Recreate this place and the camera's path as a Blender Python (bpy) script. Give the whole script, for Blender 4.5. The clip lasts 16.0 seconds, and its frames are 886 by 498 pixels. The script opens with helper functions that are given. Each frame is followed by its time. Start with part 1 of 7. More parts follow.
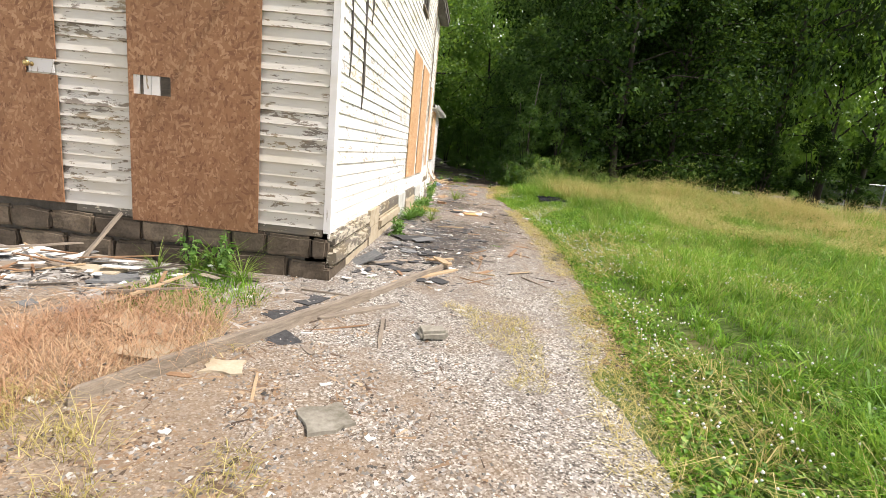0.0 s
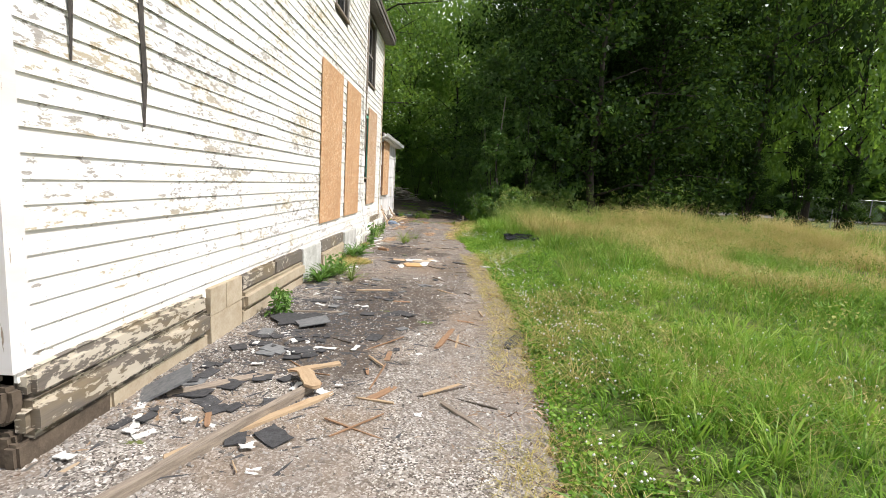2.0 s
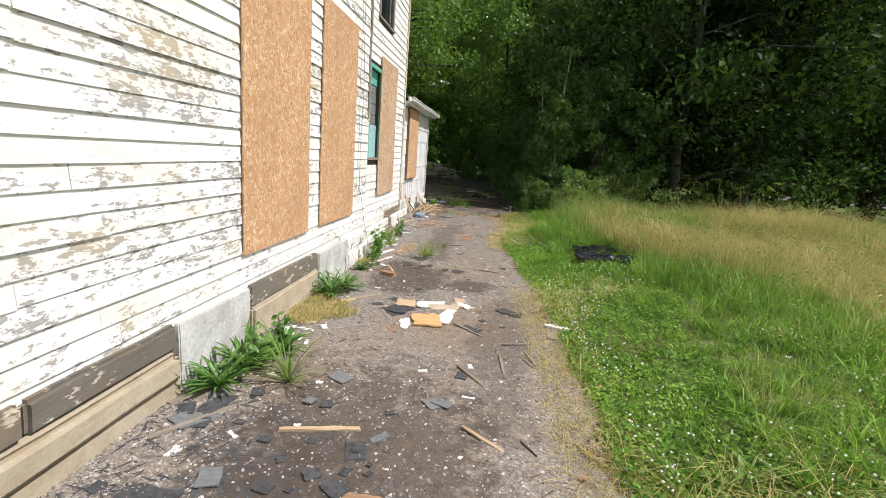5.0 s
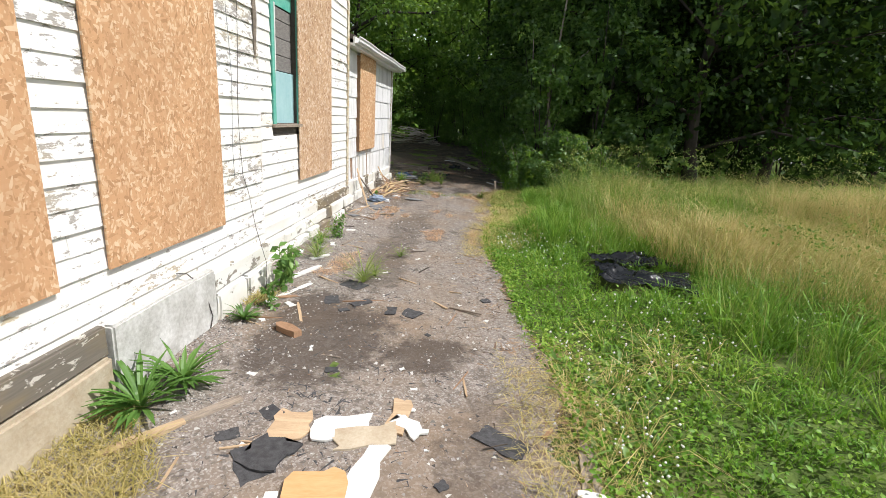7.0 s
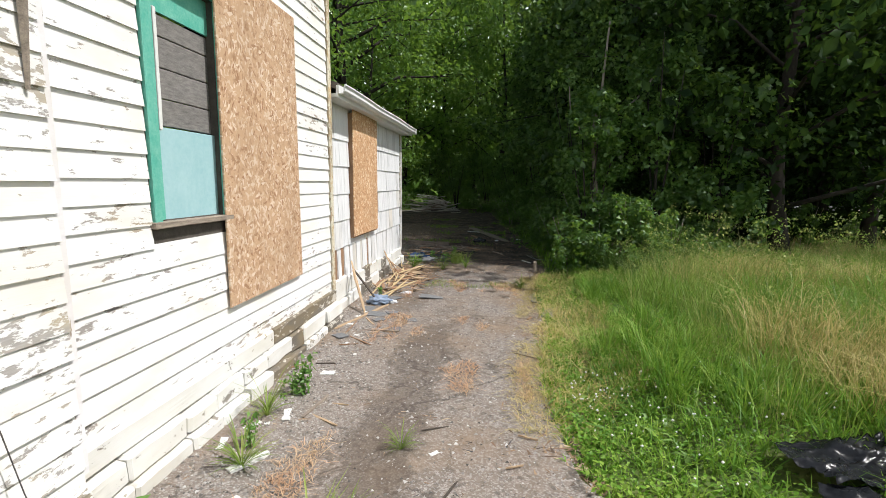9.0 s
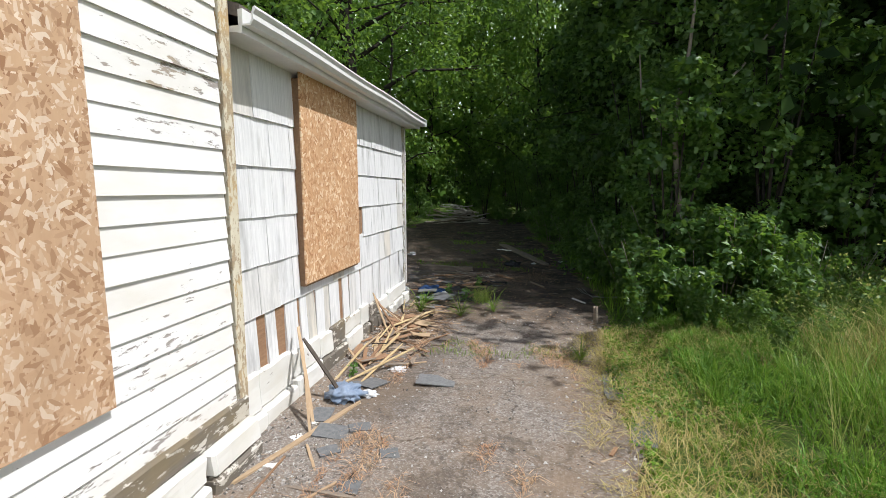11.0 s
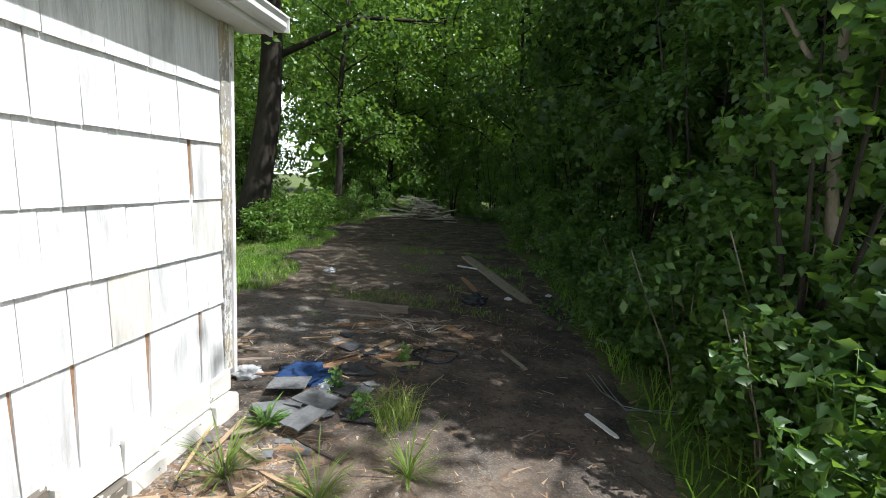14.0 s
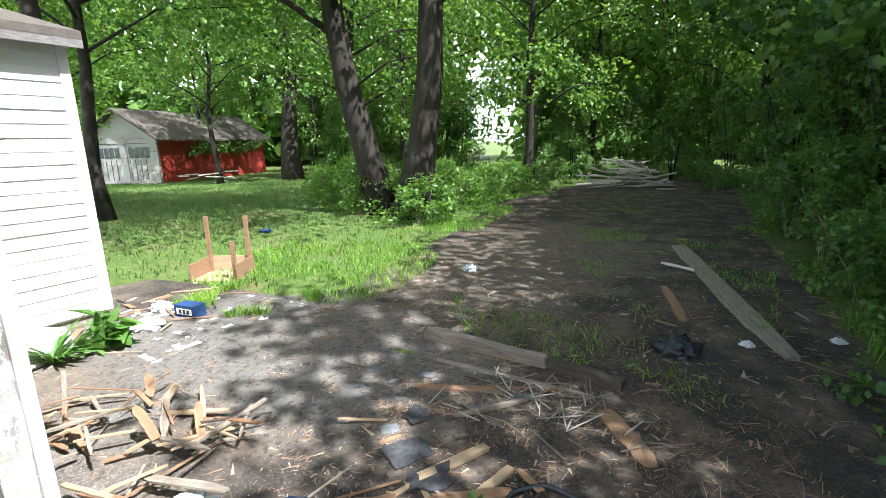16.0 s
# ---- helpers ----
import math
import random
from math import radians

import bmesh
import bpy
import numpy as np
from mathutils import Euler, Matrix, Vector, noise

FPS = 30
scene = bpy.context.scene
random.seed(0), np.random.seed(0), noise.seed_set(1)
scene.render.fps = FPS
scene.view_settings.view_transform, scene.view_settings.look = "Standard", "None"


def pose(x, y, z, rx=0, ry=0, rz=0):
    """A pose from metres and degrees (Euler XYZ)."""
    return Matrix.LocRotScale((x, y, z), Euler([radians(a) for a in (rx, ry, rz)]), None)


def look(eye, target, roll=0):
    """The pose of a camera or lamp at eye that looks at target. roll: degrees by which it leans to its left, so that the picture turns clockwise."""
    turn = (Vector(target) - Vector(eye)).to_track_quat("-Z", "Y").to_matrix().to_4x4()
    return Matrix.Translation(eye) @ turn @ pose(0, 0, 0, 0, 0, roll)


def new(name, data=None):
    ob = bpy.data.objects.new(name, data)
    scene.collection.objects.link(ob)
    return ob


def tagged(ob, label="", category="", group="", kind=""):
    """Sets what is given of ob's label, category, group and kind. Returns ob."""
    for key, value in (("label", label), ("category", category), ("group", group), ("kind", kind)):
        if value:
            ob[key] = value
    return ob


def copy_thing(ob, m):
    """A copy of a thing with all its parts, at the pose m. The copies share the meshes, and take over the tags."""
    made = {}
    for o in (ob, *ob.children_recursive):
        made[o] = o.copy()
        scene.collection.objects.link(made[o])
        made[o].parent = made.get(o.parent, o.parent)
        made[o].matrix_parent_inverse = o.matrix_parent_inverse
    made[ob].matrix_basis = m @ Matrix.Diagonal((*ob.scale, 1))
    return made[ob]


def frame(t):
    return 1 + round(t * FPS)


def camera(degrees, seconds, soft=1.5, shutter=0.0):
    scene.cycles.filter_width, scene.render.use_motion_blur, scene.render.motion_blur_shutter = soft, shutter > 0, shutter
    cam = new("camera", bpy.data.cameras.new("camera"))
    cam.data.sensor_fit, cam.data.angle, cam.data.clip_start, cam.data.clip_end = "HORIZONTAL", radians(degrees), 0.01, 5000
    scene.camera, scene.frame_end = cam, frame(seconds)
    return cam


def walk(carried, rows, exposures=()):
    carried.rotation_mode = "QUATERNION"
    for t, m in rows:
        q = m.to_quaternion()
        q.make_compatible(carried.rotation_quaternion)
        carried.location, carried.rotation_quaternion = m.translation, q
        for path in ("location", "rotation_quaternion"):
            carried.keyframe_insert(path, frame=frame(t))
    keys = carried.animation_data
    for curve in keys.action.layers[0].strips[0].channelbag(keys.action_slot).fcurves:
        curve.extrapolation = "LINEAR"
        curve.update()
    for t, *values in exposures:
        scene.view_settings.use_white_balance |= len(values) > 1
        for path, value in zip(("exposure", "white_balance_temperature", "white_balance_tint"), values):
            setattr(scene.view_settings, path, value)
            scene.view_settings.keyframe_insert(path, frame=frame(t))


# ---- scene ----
cam = camera(85.7, 16.0, soft=0.4)
METRES, EYE, TILT, LEAN, TURN = 20.0, 1.28, 0.0, 0.0, 2.4
ROWS = [
    (0.0, 0.0, 0.0, 0.0, 1.16, -11.69, -5.62),
    (0.5, 0.014, 0.0256, 0.0032, -4.64, -6.75, -4.69),
    (1.0, 0.0203, 0.0547, 0.0037, -6.08, -5.15, -3.77),
    (1.5, 0.0331, 0.0821, 0.0045, -6.21, -5.44, -3.84),
    (2.0, 0.0379, 0.1103, 0.0048, -1.12, -7.81, -3.25),
    (2.5, 0.0382, 0.1363, 0.0075, 4.76, -9.44, -4.34),
    (3.0, 0.0426, 0.1639, 0.0111, 7.21, -9.35, -4.05),
    (3.5, 0.0377, 0.1922, 0.0123, 7.83, -8.94, -5.76),
    (4.0, 0.0401, 0.221, 0.0142, 6.55, -7.98, -5.19),
    (6.5, 0.0455, 0.381, 0.0141, 2.39, -17.63, -4.24),
    (7.0, 0.0494, 0.4131, 0.015, 2.09, -15.35, -3.52),
    (7.5, 0.0474, 0.4431, 0.0155, 2.39, -13.26, -1.93),
    (8.0, 0.046, 0.4747, 0.0167, 2.66, -10.66, -2.06),
    (8.5, 0.0445, 0.5053, 0.0177, 3.28, -8.77, -1.23),
    (11.0, 0.0406, 0.6681, 0.0196, 7.93, -7.08, 0.09),
    (11.5, 0.0428, 0.701, 0.0206, 7.13, -7.01, 0.31),
    (12.0, 0.0375, 0.7325, 0.02, 7.65, -6.35, -1.46),
    (12.5, 0.0439, 0.765, 0.0206, 6.26, -6.41, -1.92),
    (13.0, 0.0416, 0.7968, 0.0199, 4.97, -7.01, -2.79),
    (13.5, 0.0472, 0.8288, 0.0203, 4.55, -7.45, -3.18),
    (14.0, 0.0469, 0.8611, 0.0195, 5.09, -8.13, -2.83),
    (14.5, 0.0512, 0.8948, 0.0189, 5.79, -9.16, -3.03),
    (15.0, 0.0511, 0.9261, 0.0184, 10.58, -10.34, -1.26),
    (15.5, 0.051, 0.955, 0.0187, 18.22, -11.7, -0.64),
    (16.0, 0.0531, 0.9861, 0.0183, 29.89, -12.55, 1.46),
]
walk(cam, [(t, pose(0, 0, EYE, TILT, LEAN, TURN) @ pose(METRES * x, METRES * y, METRES * z, 90 + pitch, roll, yaw)) for t, x, y, z, yaw, pitch, roll in ROWS],
     exposures=[(0.0, 0.35, 6900, 12), (1.0, 0.25, 6700, 11), (2.0, 0.10, 6600, 11), (3.0, -0.12, 6500, 11), (4.2, -0.10, 6480, 11), (6.3, 0.05, 6430, 11), (8.5, 0.0, 6400, 10), (11.0, -0.10, 6250, 10), (12.5, 0.0, 6200, 10), (13.5, 0.30, 6200, 9), (14.5, 0.65, 6150, 8), (15.2, 1.05, 6100, 8), (16.0, 1.50, 5950, 8)])
SUN = Vector((0.65, -0.095, 1.0)).normalized()          # the way to the sun

# ---- world, sun, exposure ----
world = bpy.data.worlds.new("world")
scene.world = world
world.use_nodes = True
wn = world.node_tree
sky = wn.nodes.new("ShaderNodeTexSky")
sky.sky_type, sky.sun_disc = "NISHITA", False
sky.sun_elevation, sky.sun_rotation = math.asin(SUN.z), math.atan2(SUN.x, SUN.y)
sky.air_density, sky.dust_density = 1.0, 3.0
wn.links.new(sky.outputs[0], wn.nodes["Background"].inputs[0])
wn.nodes["Background"].inputs[1].default_value = 0.09
sun = new("sun", bpy.data.lights.new("sun", "SUN"))
sun.data.energy, sun.data.angle, sun.data.color = 5.0, radians(0.53), (1.0, 0.975, 0.94)
sun.matrix_world = look(SUN * 60, (0, 0, 0))


# ---- node helpers ----
def mat(name, rough=0.85, spec=0.3):
    m = bpy.data.materials.new(name)
    m.use_nodes = True
    b = m.node_tree.nodes["Principled BSDF"]
    b.inputs["Roughness"].default_value = rough
    b.inputs["Specular IOR Level"].default_value = spec
    return m, m.node_tree, b


def nd(nt, kind, **kw):
    n = nt.nodes.new("ShaderNode" + kind)
    for k, v in kw.items():
        k = k.replace("_", " ")
        sock = next((s for s in n.inputs if s.name == k), None)
        if isinstance(v, bpy.types.NodeSocket):
            nt.links.new(v, sock)
        else:
            sock.default_value = v
    return n


def place(nt, scale=(1, 1, 1), rot=(0, 0, 0), local=False, loc=(0, 0, 0)):
    """World position (or the object's own), scaled and turned."""
    src = nd(nt, "TexCoord").outputs["Object"] if local else nd(nt, "NewGeometry").outputs["Position"]
    mp = nd(nt, "Mapping", Vector=src)
    mp.inputs["Scale"].default_value = scale
    mp.inputs["Rotation"].default_value = [radians(a) for a in rot]
    mp.inputs["Location"].default_value = loc
    return mp.outputs[0]


def noisy(nt, vec, scale, detail=4.0, rough=0.6):
    return nd(nt, "TexNoise", Vector=vec, Scale=scale, Detail=detail, Roughness=rough).outputs["Fac"]


def ramp(nt, fac, stops):
    r = nt.nodes.new("ShaderNodeValToRGB")
    nt.links.new(fac, r.inputs[0])
    e = r.color_ramp.elements
    while len(e) < len(stops):
        e.new(0.5)
    for q, (p, c) in zip(e, stops):
        q.position = p
        q.color = (c, c, c, 1) if isinstance(c, (int, float)) else (*c, 1)
    return r.outputs[0]


def mix(nt, fac, a, b, how="MIX"):
    m = nt.nodes.new("ShaderNodeMix")
    m.data_type, m.blend_type = "RGBA", how
    for sock, v in ((m.inputs[0], fac), (m.inputs[6], a), (m.inputs[7], b)):
        if isinstance(v, bpy.types.NodeSocket):
            nt.links.new(v, sock)
        else:
            sock.default_value = v if isinstance(v, (int, float)) else (*v, 1)
    return m.outputs[2]


def calc(nt, op, a, b=0.0, clamp=False):
    m = nt.nodes.new("ShaderNodeMath")
    m.operation, m.use_clamp = op, clamp
    for sock, v in zip(m.inputs, (a, b)):
        if isinstance(v, bpy.types.NodeSocket):
            nt.links.new(v, sock)
        else:
            sock.default_value = v
    return m.outputs[0]


def relief(nt, b, height, strength=0.4, dist=0.01):
    bump = nd(nt, "Bump", Strength=strength, Distance=dist, Height=height)
    nt.links.new(bump.outputs[0], b.inputs["Normal"])


def rgb(hexa):
    """A colour written as sRGB hex."""
    v = [int(hexa[i:i + 2], 16) / 255 for i in (0, 2, 4)]
    return tuple(c / 12.92 if c < 0.04045 else ((c + 0.055) / 1.055) ** 2.4 for c in v)


# ---- materials ----
def peeling(name, paint, wood, amount, along):
    """Old paint that flakes off weathered boards. amount: how much is gone; along: scale along and across the grain."""
    m, nt, b = mat(name, 0.75)
    rnd = nd(nt, "ObjectInfo").outputs["Random"]
    flake = noisy(nt, place(nt, along), 1.0, 7.0, 0.68)
    big = noisy(nt, place(nt, (0.9, 0.9, 1.6)), 1.0, 2.0)
    lim = calc(nt, "ADD", calc(nt, "MULTIPLY", calc(nt, "SUBTRACT", big, 0.5), 0.36), calc(nt, "MULTIPLY", calc(nt, "SUBTRACT", rnd, 0.5), 0.09))
    gone = ramp(nt, calc(nt, "ADD", flake, lim), [(0.655 - amount, 0), (0.672 - amount, 1)])
    grain = noisy(nt, place(nt, (along[0] * 0.6, along[1] * 0.6, 160)), 1.0, 3.0)
    wd = mix(nt, grain, tuple(c * 0.6 for c in wood), tuple(c * 1.35 for c in wood))
    stain = noisy(nt, place(nt, (1.5, 1.5, 4)), 1.0, 4.0)
    wd = mix(nt, ramp(nt, stain, [(0.48, 0), (0.62, 0.7)]), wd, tuple(c * k for c, k in zip(wood, (1.35, 1.2, 0.85))))
    pt = mix(nt, ramp(nt, stain, [(0.35, 0), (0.75, 1)]), paint, tuple(c * k for c, k in zip(paint, (0.86, 0.82, 0.74))))
    pt = mix(nt, calc(nt, "MULTIPLY", rnd, 0.22), pt, tuple(c * 0.72 for c in paint))
    nt.links.new(mix(nt, gone, pt, wd), b.inputs["Base Color"])
    relief(nt, b, calc(nt, "SUBTRACT", calc(nt, "MULTIPLY", grain, 0.3), gone), 0.5, 0.003)
    return m


PAINT_EAST = peeling("peeling_white_paint", (0.82, 0.81, 0.80), (0.37, 0.345, 0.32), 0.075, (11, 11, 32))
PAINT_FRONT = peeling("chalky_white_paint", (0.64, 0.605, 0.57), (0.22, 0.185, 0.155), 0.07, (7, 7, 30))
PAINT_REAR = peeling("white_paint", (0.82, 0.815, 0.81), (0.32, 0.29, 0.27), 0.03, (7, 7, 30))
PAINT_WING = peeling("clean_white_siding", (0.80, 0.80, 0.80), (0.4, 0.38, 0.36), -0.12, (4, 4, 20))
SKIRT = peeling("rotten_skirt_paint", (0.54, 0.49, 0.41), (0.16, 0.14, 0.12), 0.215, (9, 9, 22))
TRIM = peeling("trim_paint", (0.79, 0.77, 0.79), (0.33, 0.27, 0.22), 0.03, (30, 30, 5))
POST_GREY = peeling("grey_flaked_post_paint", (0.74, 0.74, 0.735), (0.34, 0.32, 0.29), 0.19, (40, 40, 14))
# Weathered garage paint, made darker still to carry the shade on it.
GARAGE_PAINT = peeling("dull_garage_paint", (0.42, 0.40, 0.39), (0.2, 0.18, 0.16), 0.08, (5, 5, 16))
WASH = peeling("flaked_whitewash_on_stone", (0.76, 0.755, 0.73), (0.27, 0.245, 0.21), 0.025, (7, 7, 12))
WASH_OLD = peeling("mostly_lost_whitewash_on_stone", (0.60, 0.57, 0.52), (0.17, 0.15, 0.125), 0.26, (9, 9, 22))
POST = peeling("yellowed_post_paint", (0.70, 0.65, 0.52), (0.42, 0.33, 0.22), 0.17, (40, 40, 14))


def shingle_paint():
    m, nt, b = mat("grooved_shingle_paint", 0.8)
    rnd = nd(nt, "ObjectInfo").outputs["Random"]
    groove = noisy(nt, place(nt, (70, 70, 1.2)), 1.0, 3.0)
    wear = calc(nt, "ADD", noisy(nt, place(nt, (9, 9, 1.6)), 1.0, 5.0, 0.65), calc(nt, "MULTIPLY", calc(nt, "SUBTRACT", rnd, 0.5), 0.22))
    gone = ramp(nt, wear, [(0.53, 0), (0.76, 1)])
    pt = mix(nt, ramp(nt, groove, [(0.4, 0), (0.65, 1)]), (0.78, 0.78, 0.785), (0.66, 0.66, 0.67))
    wd = mix(nt, groove, (0.26, 0.26, 0.26), (0.48, 0.48, 0.475))
    warm = mix(nt, ramp(nt, rnd, [(0.88, 0), (1.0, 0.6)]), pt, (0.66, 0.58, 0.45))
    nt.links.new(mix(nt, calc(nt, "MULTIPLY", gone, 0.75), warm, wd), b.inputs["Base Color"])
    relief(nt, b, groove, 0.9, 0.006)
    return m


SHINGLE = shingle_paint()


def osb(name, light, dark, tone, grow_=1.0):
    """Pressed board of long wood flakes that lie across one another."""
    m, nt, b = mat(name, 0.7)
    best, col = None, None
    for i, (turn, sx, sy) in enumerate(((12, 20, 58), (64, 23, 66), (-38, 19, 54), (95, 26, 72))):
        warp = nd(nt, "TexNoise", Vector=place(nt, (7, 7, 7), (0, 0, 0), True, (i, 0, 0)), Scale=1.0)
        co = place(nt, (1, 1, 1), (0, turn, 0), True, (i * 3.1, i, i * 1.7))
        vm = nt.nodes.new("ShaderNodeVectorMath")
        vm.operation = "MULTIPLY_ADD"
        nt.links.new(warp.outputs["Color"], vm.inputs[0])
        vm.inputs[1].default_value = (0.022, 0.022, 0.022)
        nt.links.new(co, vm.inputs[2])
        mp = nd(nt, "Mapping", Vector=vm.outputs[0])
        mp.inputs["Scale"].default_value = (sx * grow_, 0.01, sy * grow_)
        v = nt.nodes.new("ShaderNodeTexVoronoi")
        nt.links.new(mp.outputs[0], v.inputs["Vector"])
        v.inputs["Scale"].default_value = 1.0
        sep = nd(nt, "SeparateColor", Color=v.outputs["Color"])
        high, c = sep.outputs[0], sep.outputs[1]
        if best is None:
            best, col = high, c
        else:
            over = calc(nt, "GREATER_THAN", high, best)
            col = mix(nt, over, col, c)
            best = calc(nt, "MAXIMUM", best, high)
    body = ramp(nt, col, [(0.0, dark), (0.30, tone), (0.70, tone), (0.95, light)])
    sweep = noisy(nt, place(nt, (1.7, 1.7, 1.1), (0, 0, 0), True), 1.0, 3.0)
    grime = noisy(nt, place(nt, (60, 60, 12), (0, 0, 0), True), 1.0, 3.0)
    body = mix(nt, ramp(nt, sweep, [(0.35, 0.0), (0.75, 0.5)]), body, tuple(c * 0.62 for c in tone))
    body = mix(nt, calc(nt, "MULTIPLY", grime, 0.28), body, dark)
    nt.links.new(body, b.inputs["Base Color"])
    relief(nt, b, calc(nt, "ADD", best, calc(nt, "MULTIPLY", grime, 0.5)), 0.35, 0.004)
    return m


OSB = osb("flake_board", (0.80, 0.61, 0.42), (0.40, 0.22, 0.11), (0.62, 0.36, 0.195), 1.2)
OSB_BIG = osb("coarse_flake_board", (0.90, 0.74, 0.53), (0.40, 0.19, 0.085), (0.66, 0.40, 0.22), 0.95)
OSB_OLD = osb("weathered_flake_board", (0.46, 0.265, 0.155), (0.18, 0.082, 0.044), (0.31, 0.155, 0.08), 0.85)
OSB_GREY = osb("rough_flake_board", (0.82, 0.68, 0.54), (0.32, 0.17, 0.09), (0.60, 0.40, 0.25))


def plain(name, a, b_, scale=8.0, rough=0.8, bump=0.2, stretch=(1, 1, 1), metal=0.0, vary=0.25, local=False):
    """Two tones mixed by coarse and fine noise, a little different from thing to thing."""
    m, nt, b = mat(name, rough)
    n1 = noisy(nt, place(nt, stretch, (0, 0, 0), local), scale, 5.0, 0.65)
    n2 = noisy(nt, place(nt, stretch, (0, 0, 0), local), scale * 9, 3.0)
    f = calc(nt, "ADD", calc(nt, "MULTIPLY", n1, 0.65), calc(nt, "MULTIPLY", n2, 0.35))
    c = mix(nt, ramp(nt, f, [(0.34, 0), (0.66, 1)]), a, b_)
    if vary:
        rnd = nd(nt, "ObjectInfo").outputs["Random"]
        c = mix(nt, calc(nt, "MULTIPLY", rnd, vary), c, tuple(k * 0.45 for k in a))
    nt.links.new(c, b.inputs["Base Color"])
    b.inputs["Metallic"].default_value = metal
    relief(nt, b, f, bump, 0.01)
    return m


STONE = plain("foundation_stone", (0.075, 0.058, 0.045), (0.24, 0.185, 0.135), 5, 0.9, 1.0, vary=0.75)
MORTAR = plain("dark_mortar", (0.07, 0.06, 0.05), (0.13, 0.115, 0.10), 14, 0.95, 0.6)
TAN = plain("tan_parging", (0.40, 0.32, 0.22), (0.56, 0.49, 0.38), 7, 0.9, 0.35)
PALE = plain("whitewashed_concrete", (0.36, 0.35, 0.32), (0.74, 0.735, 0.72), 4, 0.85, 0.8)
CONCRETE = plain("stained_concrete", (0.13, 0.115, 0.085), (0.44, 0.41, 0.355), 3.5, 0.9, 1.0)
WOOD_GREY = plain("weathered_wood", (0.16, 0.13, 0.105), (0.42, 0.35, 0.28), 5, 0.85, 0.5, (1, 9, 9), local=True)
WOOD_TAN = plain("split_wood", (0.38, 0.26, 0.155), (0.58, 0.44, 0.29), 5, 0.8, 0.4, (1, 9, 9), local=True)
WOOD_DARK = plain("rotten_wood", (0.05, 0.042, 0.035), (0.13, 0.105, 0.085), 5, 0.9, 0.6, (1, 9, 9), local=True)
WOOD_RED = plain("red_brown_wood", (0.23, 0.13, 0.075), (0.38, 0.235, 0.14), 5, 0.8, 0.4, (1, 9, 9), local=True)
CHIP_WHITE = plain("white_painted_scrap", (0.66, 0.66, 0.64), (0.80, 0.79, 0.76), 6, 0.7, 0.2, local=True)
ORANGE_PLY = plain("orange_plywood", (0.52, 0.29, 0.12), (0.62, 0.39, 0.20), 3, 0.7, 0.2, (1, 6, 1), local=True, vary=0)
FELT = plain("asphalt_shingle_felt", (0.035, 0.035, 0.037), (0.10, 0.10, 0.105), 30, 0.95, 0.5)
SLATE = plain("grey_roofing_scrap", (0.12, 0.125, 0.13), (0.24, 0.245, 0.25), 30, 0.9, 0.4)
TRASH_WHITE = plain("crumpled_white_plastic", (0.62, 0.64, 0.68), (0.80, 0.80, 0.80), 10, 0.45, 0.5)
TARP = plain("black_plastic_sheet", (0.022, 0.025, 0.03), (0.05, 0.054, 0.062), 6, 0.24, 0.03, vary=0)
BLUE_CLOTH = plain("blue_cloth", (0.012, 0.035, 0.10), (0.03, 0.075, 0.20), 8, 0.9, 0.3, vary=0)
BLUE_GREY = plain("blue_grey_plastic", (0.16, 0.22, 0.32), (0.28, 0.34, 0.44), 8, 0.5, 0.3, vary=0)
# Red darkened to carry the shade on the garage's side wall.
RED_PAINT = plain("red_barn_paint", (0.26, 0.03, 0.024), (0.38, 0.05, 0.035), 4, 0.8, 0.2, vary=0)
GREEN_PAINT = plain("flaking_green_paint", (0.08, 0.38, 0.29), (0.20, 0.50, 0.40), 9, 0.65, 0.4, vary=0)
BLUE_PAINT = plain("pale_blue_board", (0.30, 0.50, 0.53), (0.40, 0.58, 0.60), 4, 0.5, 0.1, vary=0)
BLEACHED = plain("bleached_timber", (0.36, 0.33, 0.29), (0.62, 0.58, 0.52), 4, 0.85, 0.4, (1, 9, 9), local=True)
GREY_BOARD = plain("bare_grey_boarding", (0.13, 0.12, 0.115), (0.30, 0.28, 0.26), 5, 0.85, 0.4, (3, 3, 14), vary=0.2)
GUTTER = plain("white_enamel_gutter", (0.66, 0.66, 0.65), (0.78, 0.78, 0.77), 3, 0.4, 0.05, vary=0)
ROOFING = plain("roof_shingles", (0.09, 0.075, 0.065), (0.17, 0.145, 0.125), 12, 0.9, 0.5)
BRICKISH = plain("rust_brown_cladding", (0.13, 0.055, 0.04), (0.20, 0.085, 0.06), 1.5, 0.8, 0.2)
STEEL = plain("galvanised_steel", (0.28, 0.29, 0.30), (0.42, 0.43, 0.44), 20, 0.45, 0.1, metal=0.8)
BRASS = plain("tarnished_brass", (0.45, 0.33, 0.14), (0.60, 0.46, 0.22), 20, 0.35, 0.1, metal=0.9)
IRON = plain("dark_iron_strip", (0.05, 0.045, 0.042), (0.12, 0.105, 0.095), 14, 0.7, 0.3)
DARK_ROOM = plain("dark_plaster", (0.05, 0.045, 0.04), (0.09, 0.08, 0.07), 3, 0.95, 0.1, vary=0)
BARK = plain("tree_bark", (0.02, 0.017, 0.014), (0.06, 0.05, 0.04), 3, 0.95, 1.0, (4, 4, 1))
BARK_PALE = plain("pale_bark", (0.20, 0.17, 0.13), (0.34, 0.30, 0.24), 4, 0.9, 0.6, (4, 4, 1))
STRAW = plain("dry_straw", (0.50, 0.36, 0.19), (0.66, 0.53, 0.31), 4, 0.85, 0.1)
# Glows by itself, to stand in for the white sky low down.
SKY_GLOW = bpy.data.materials.new("bright_haze")
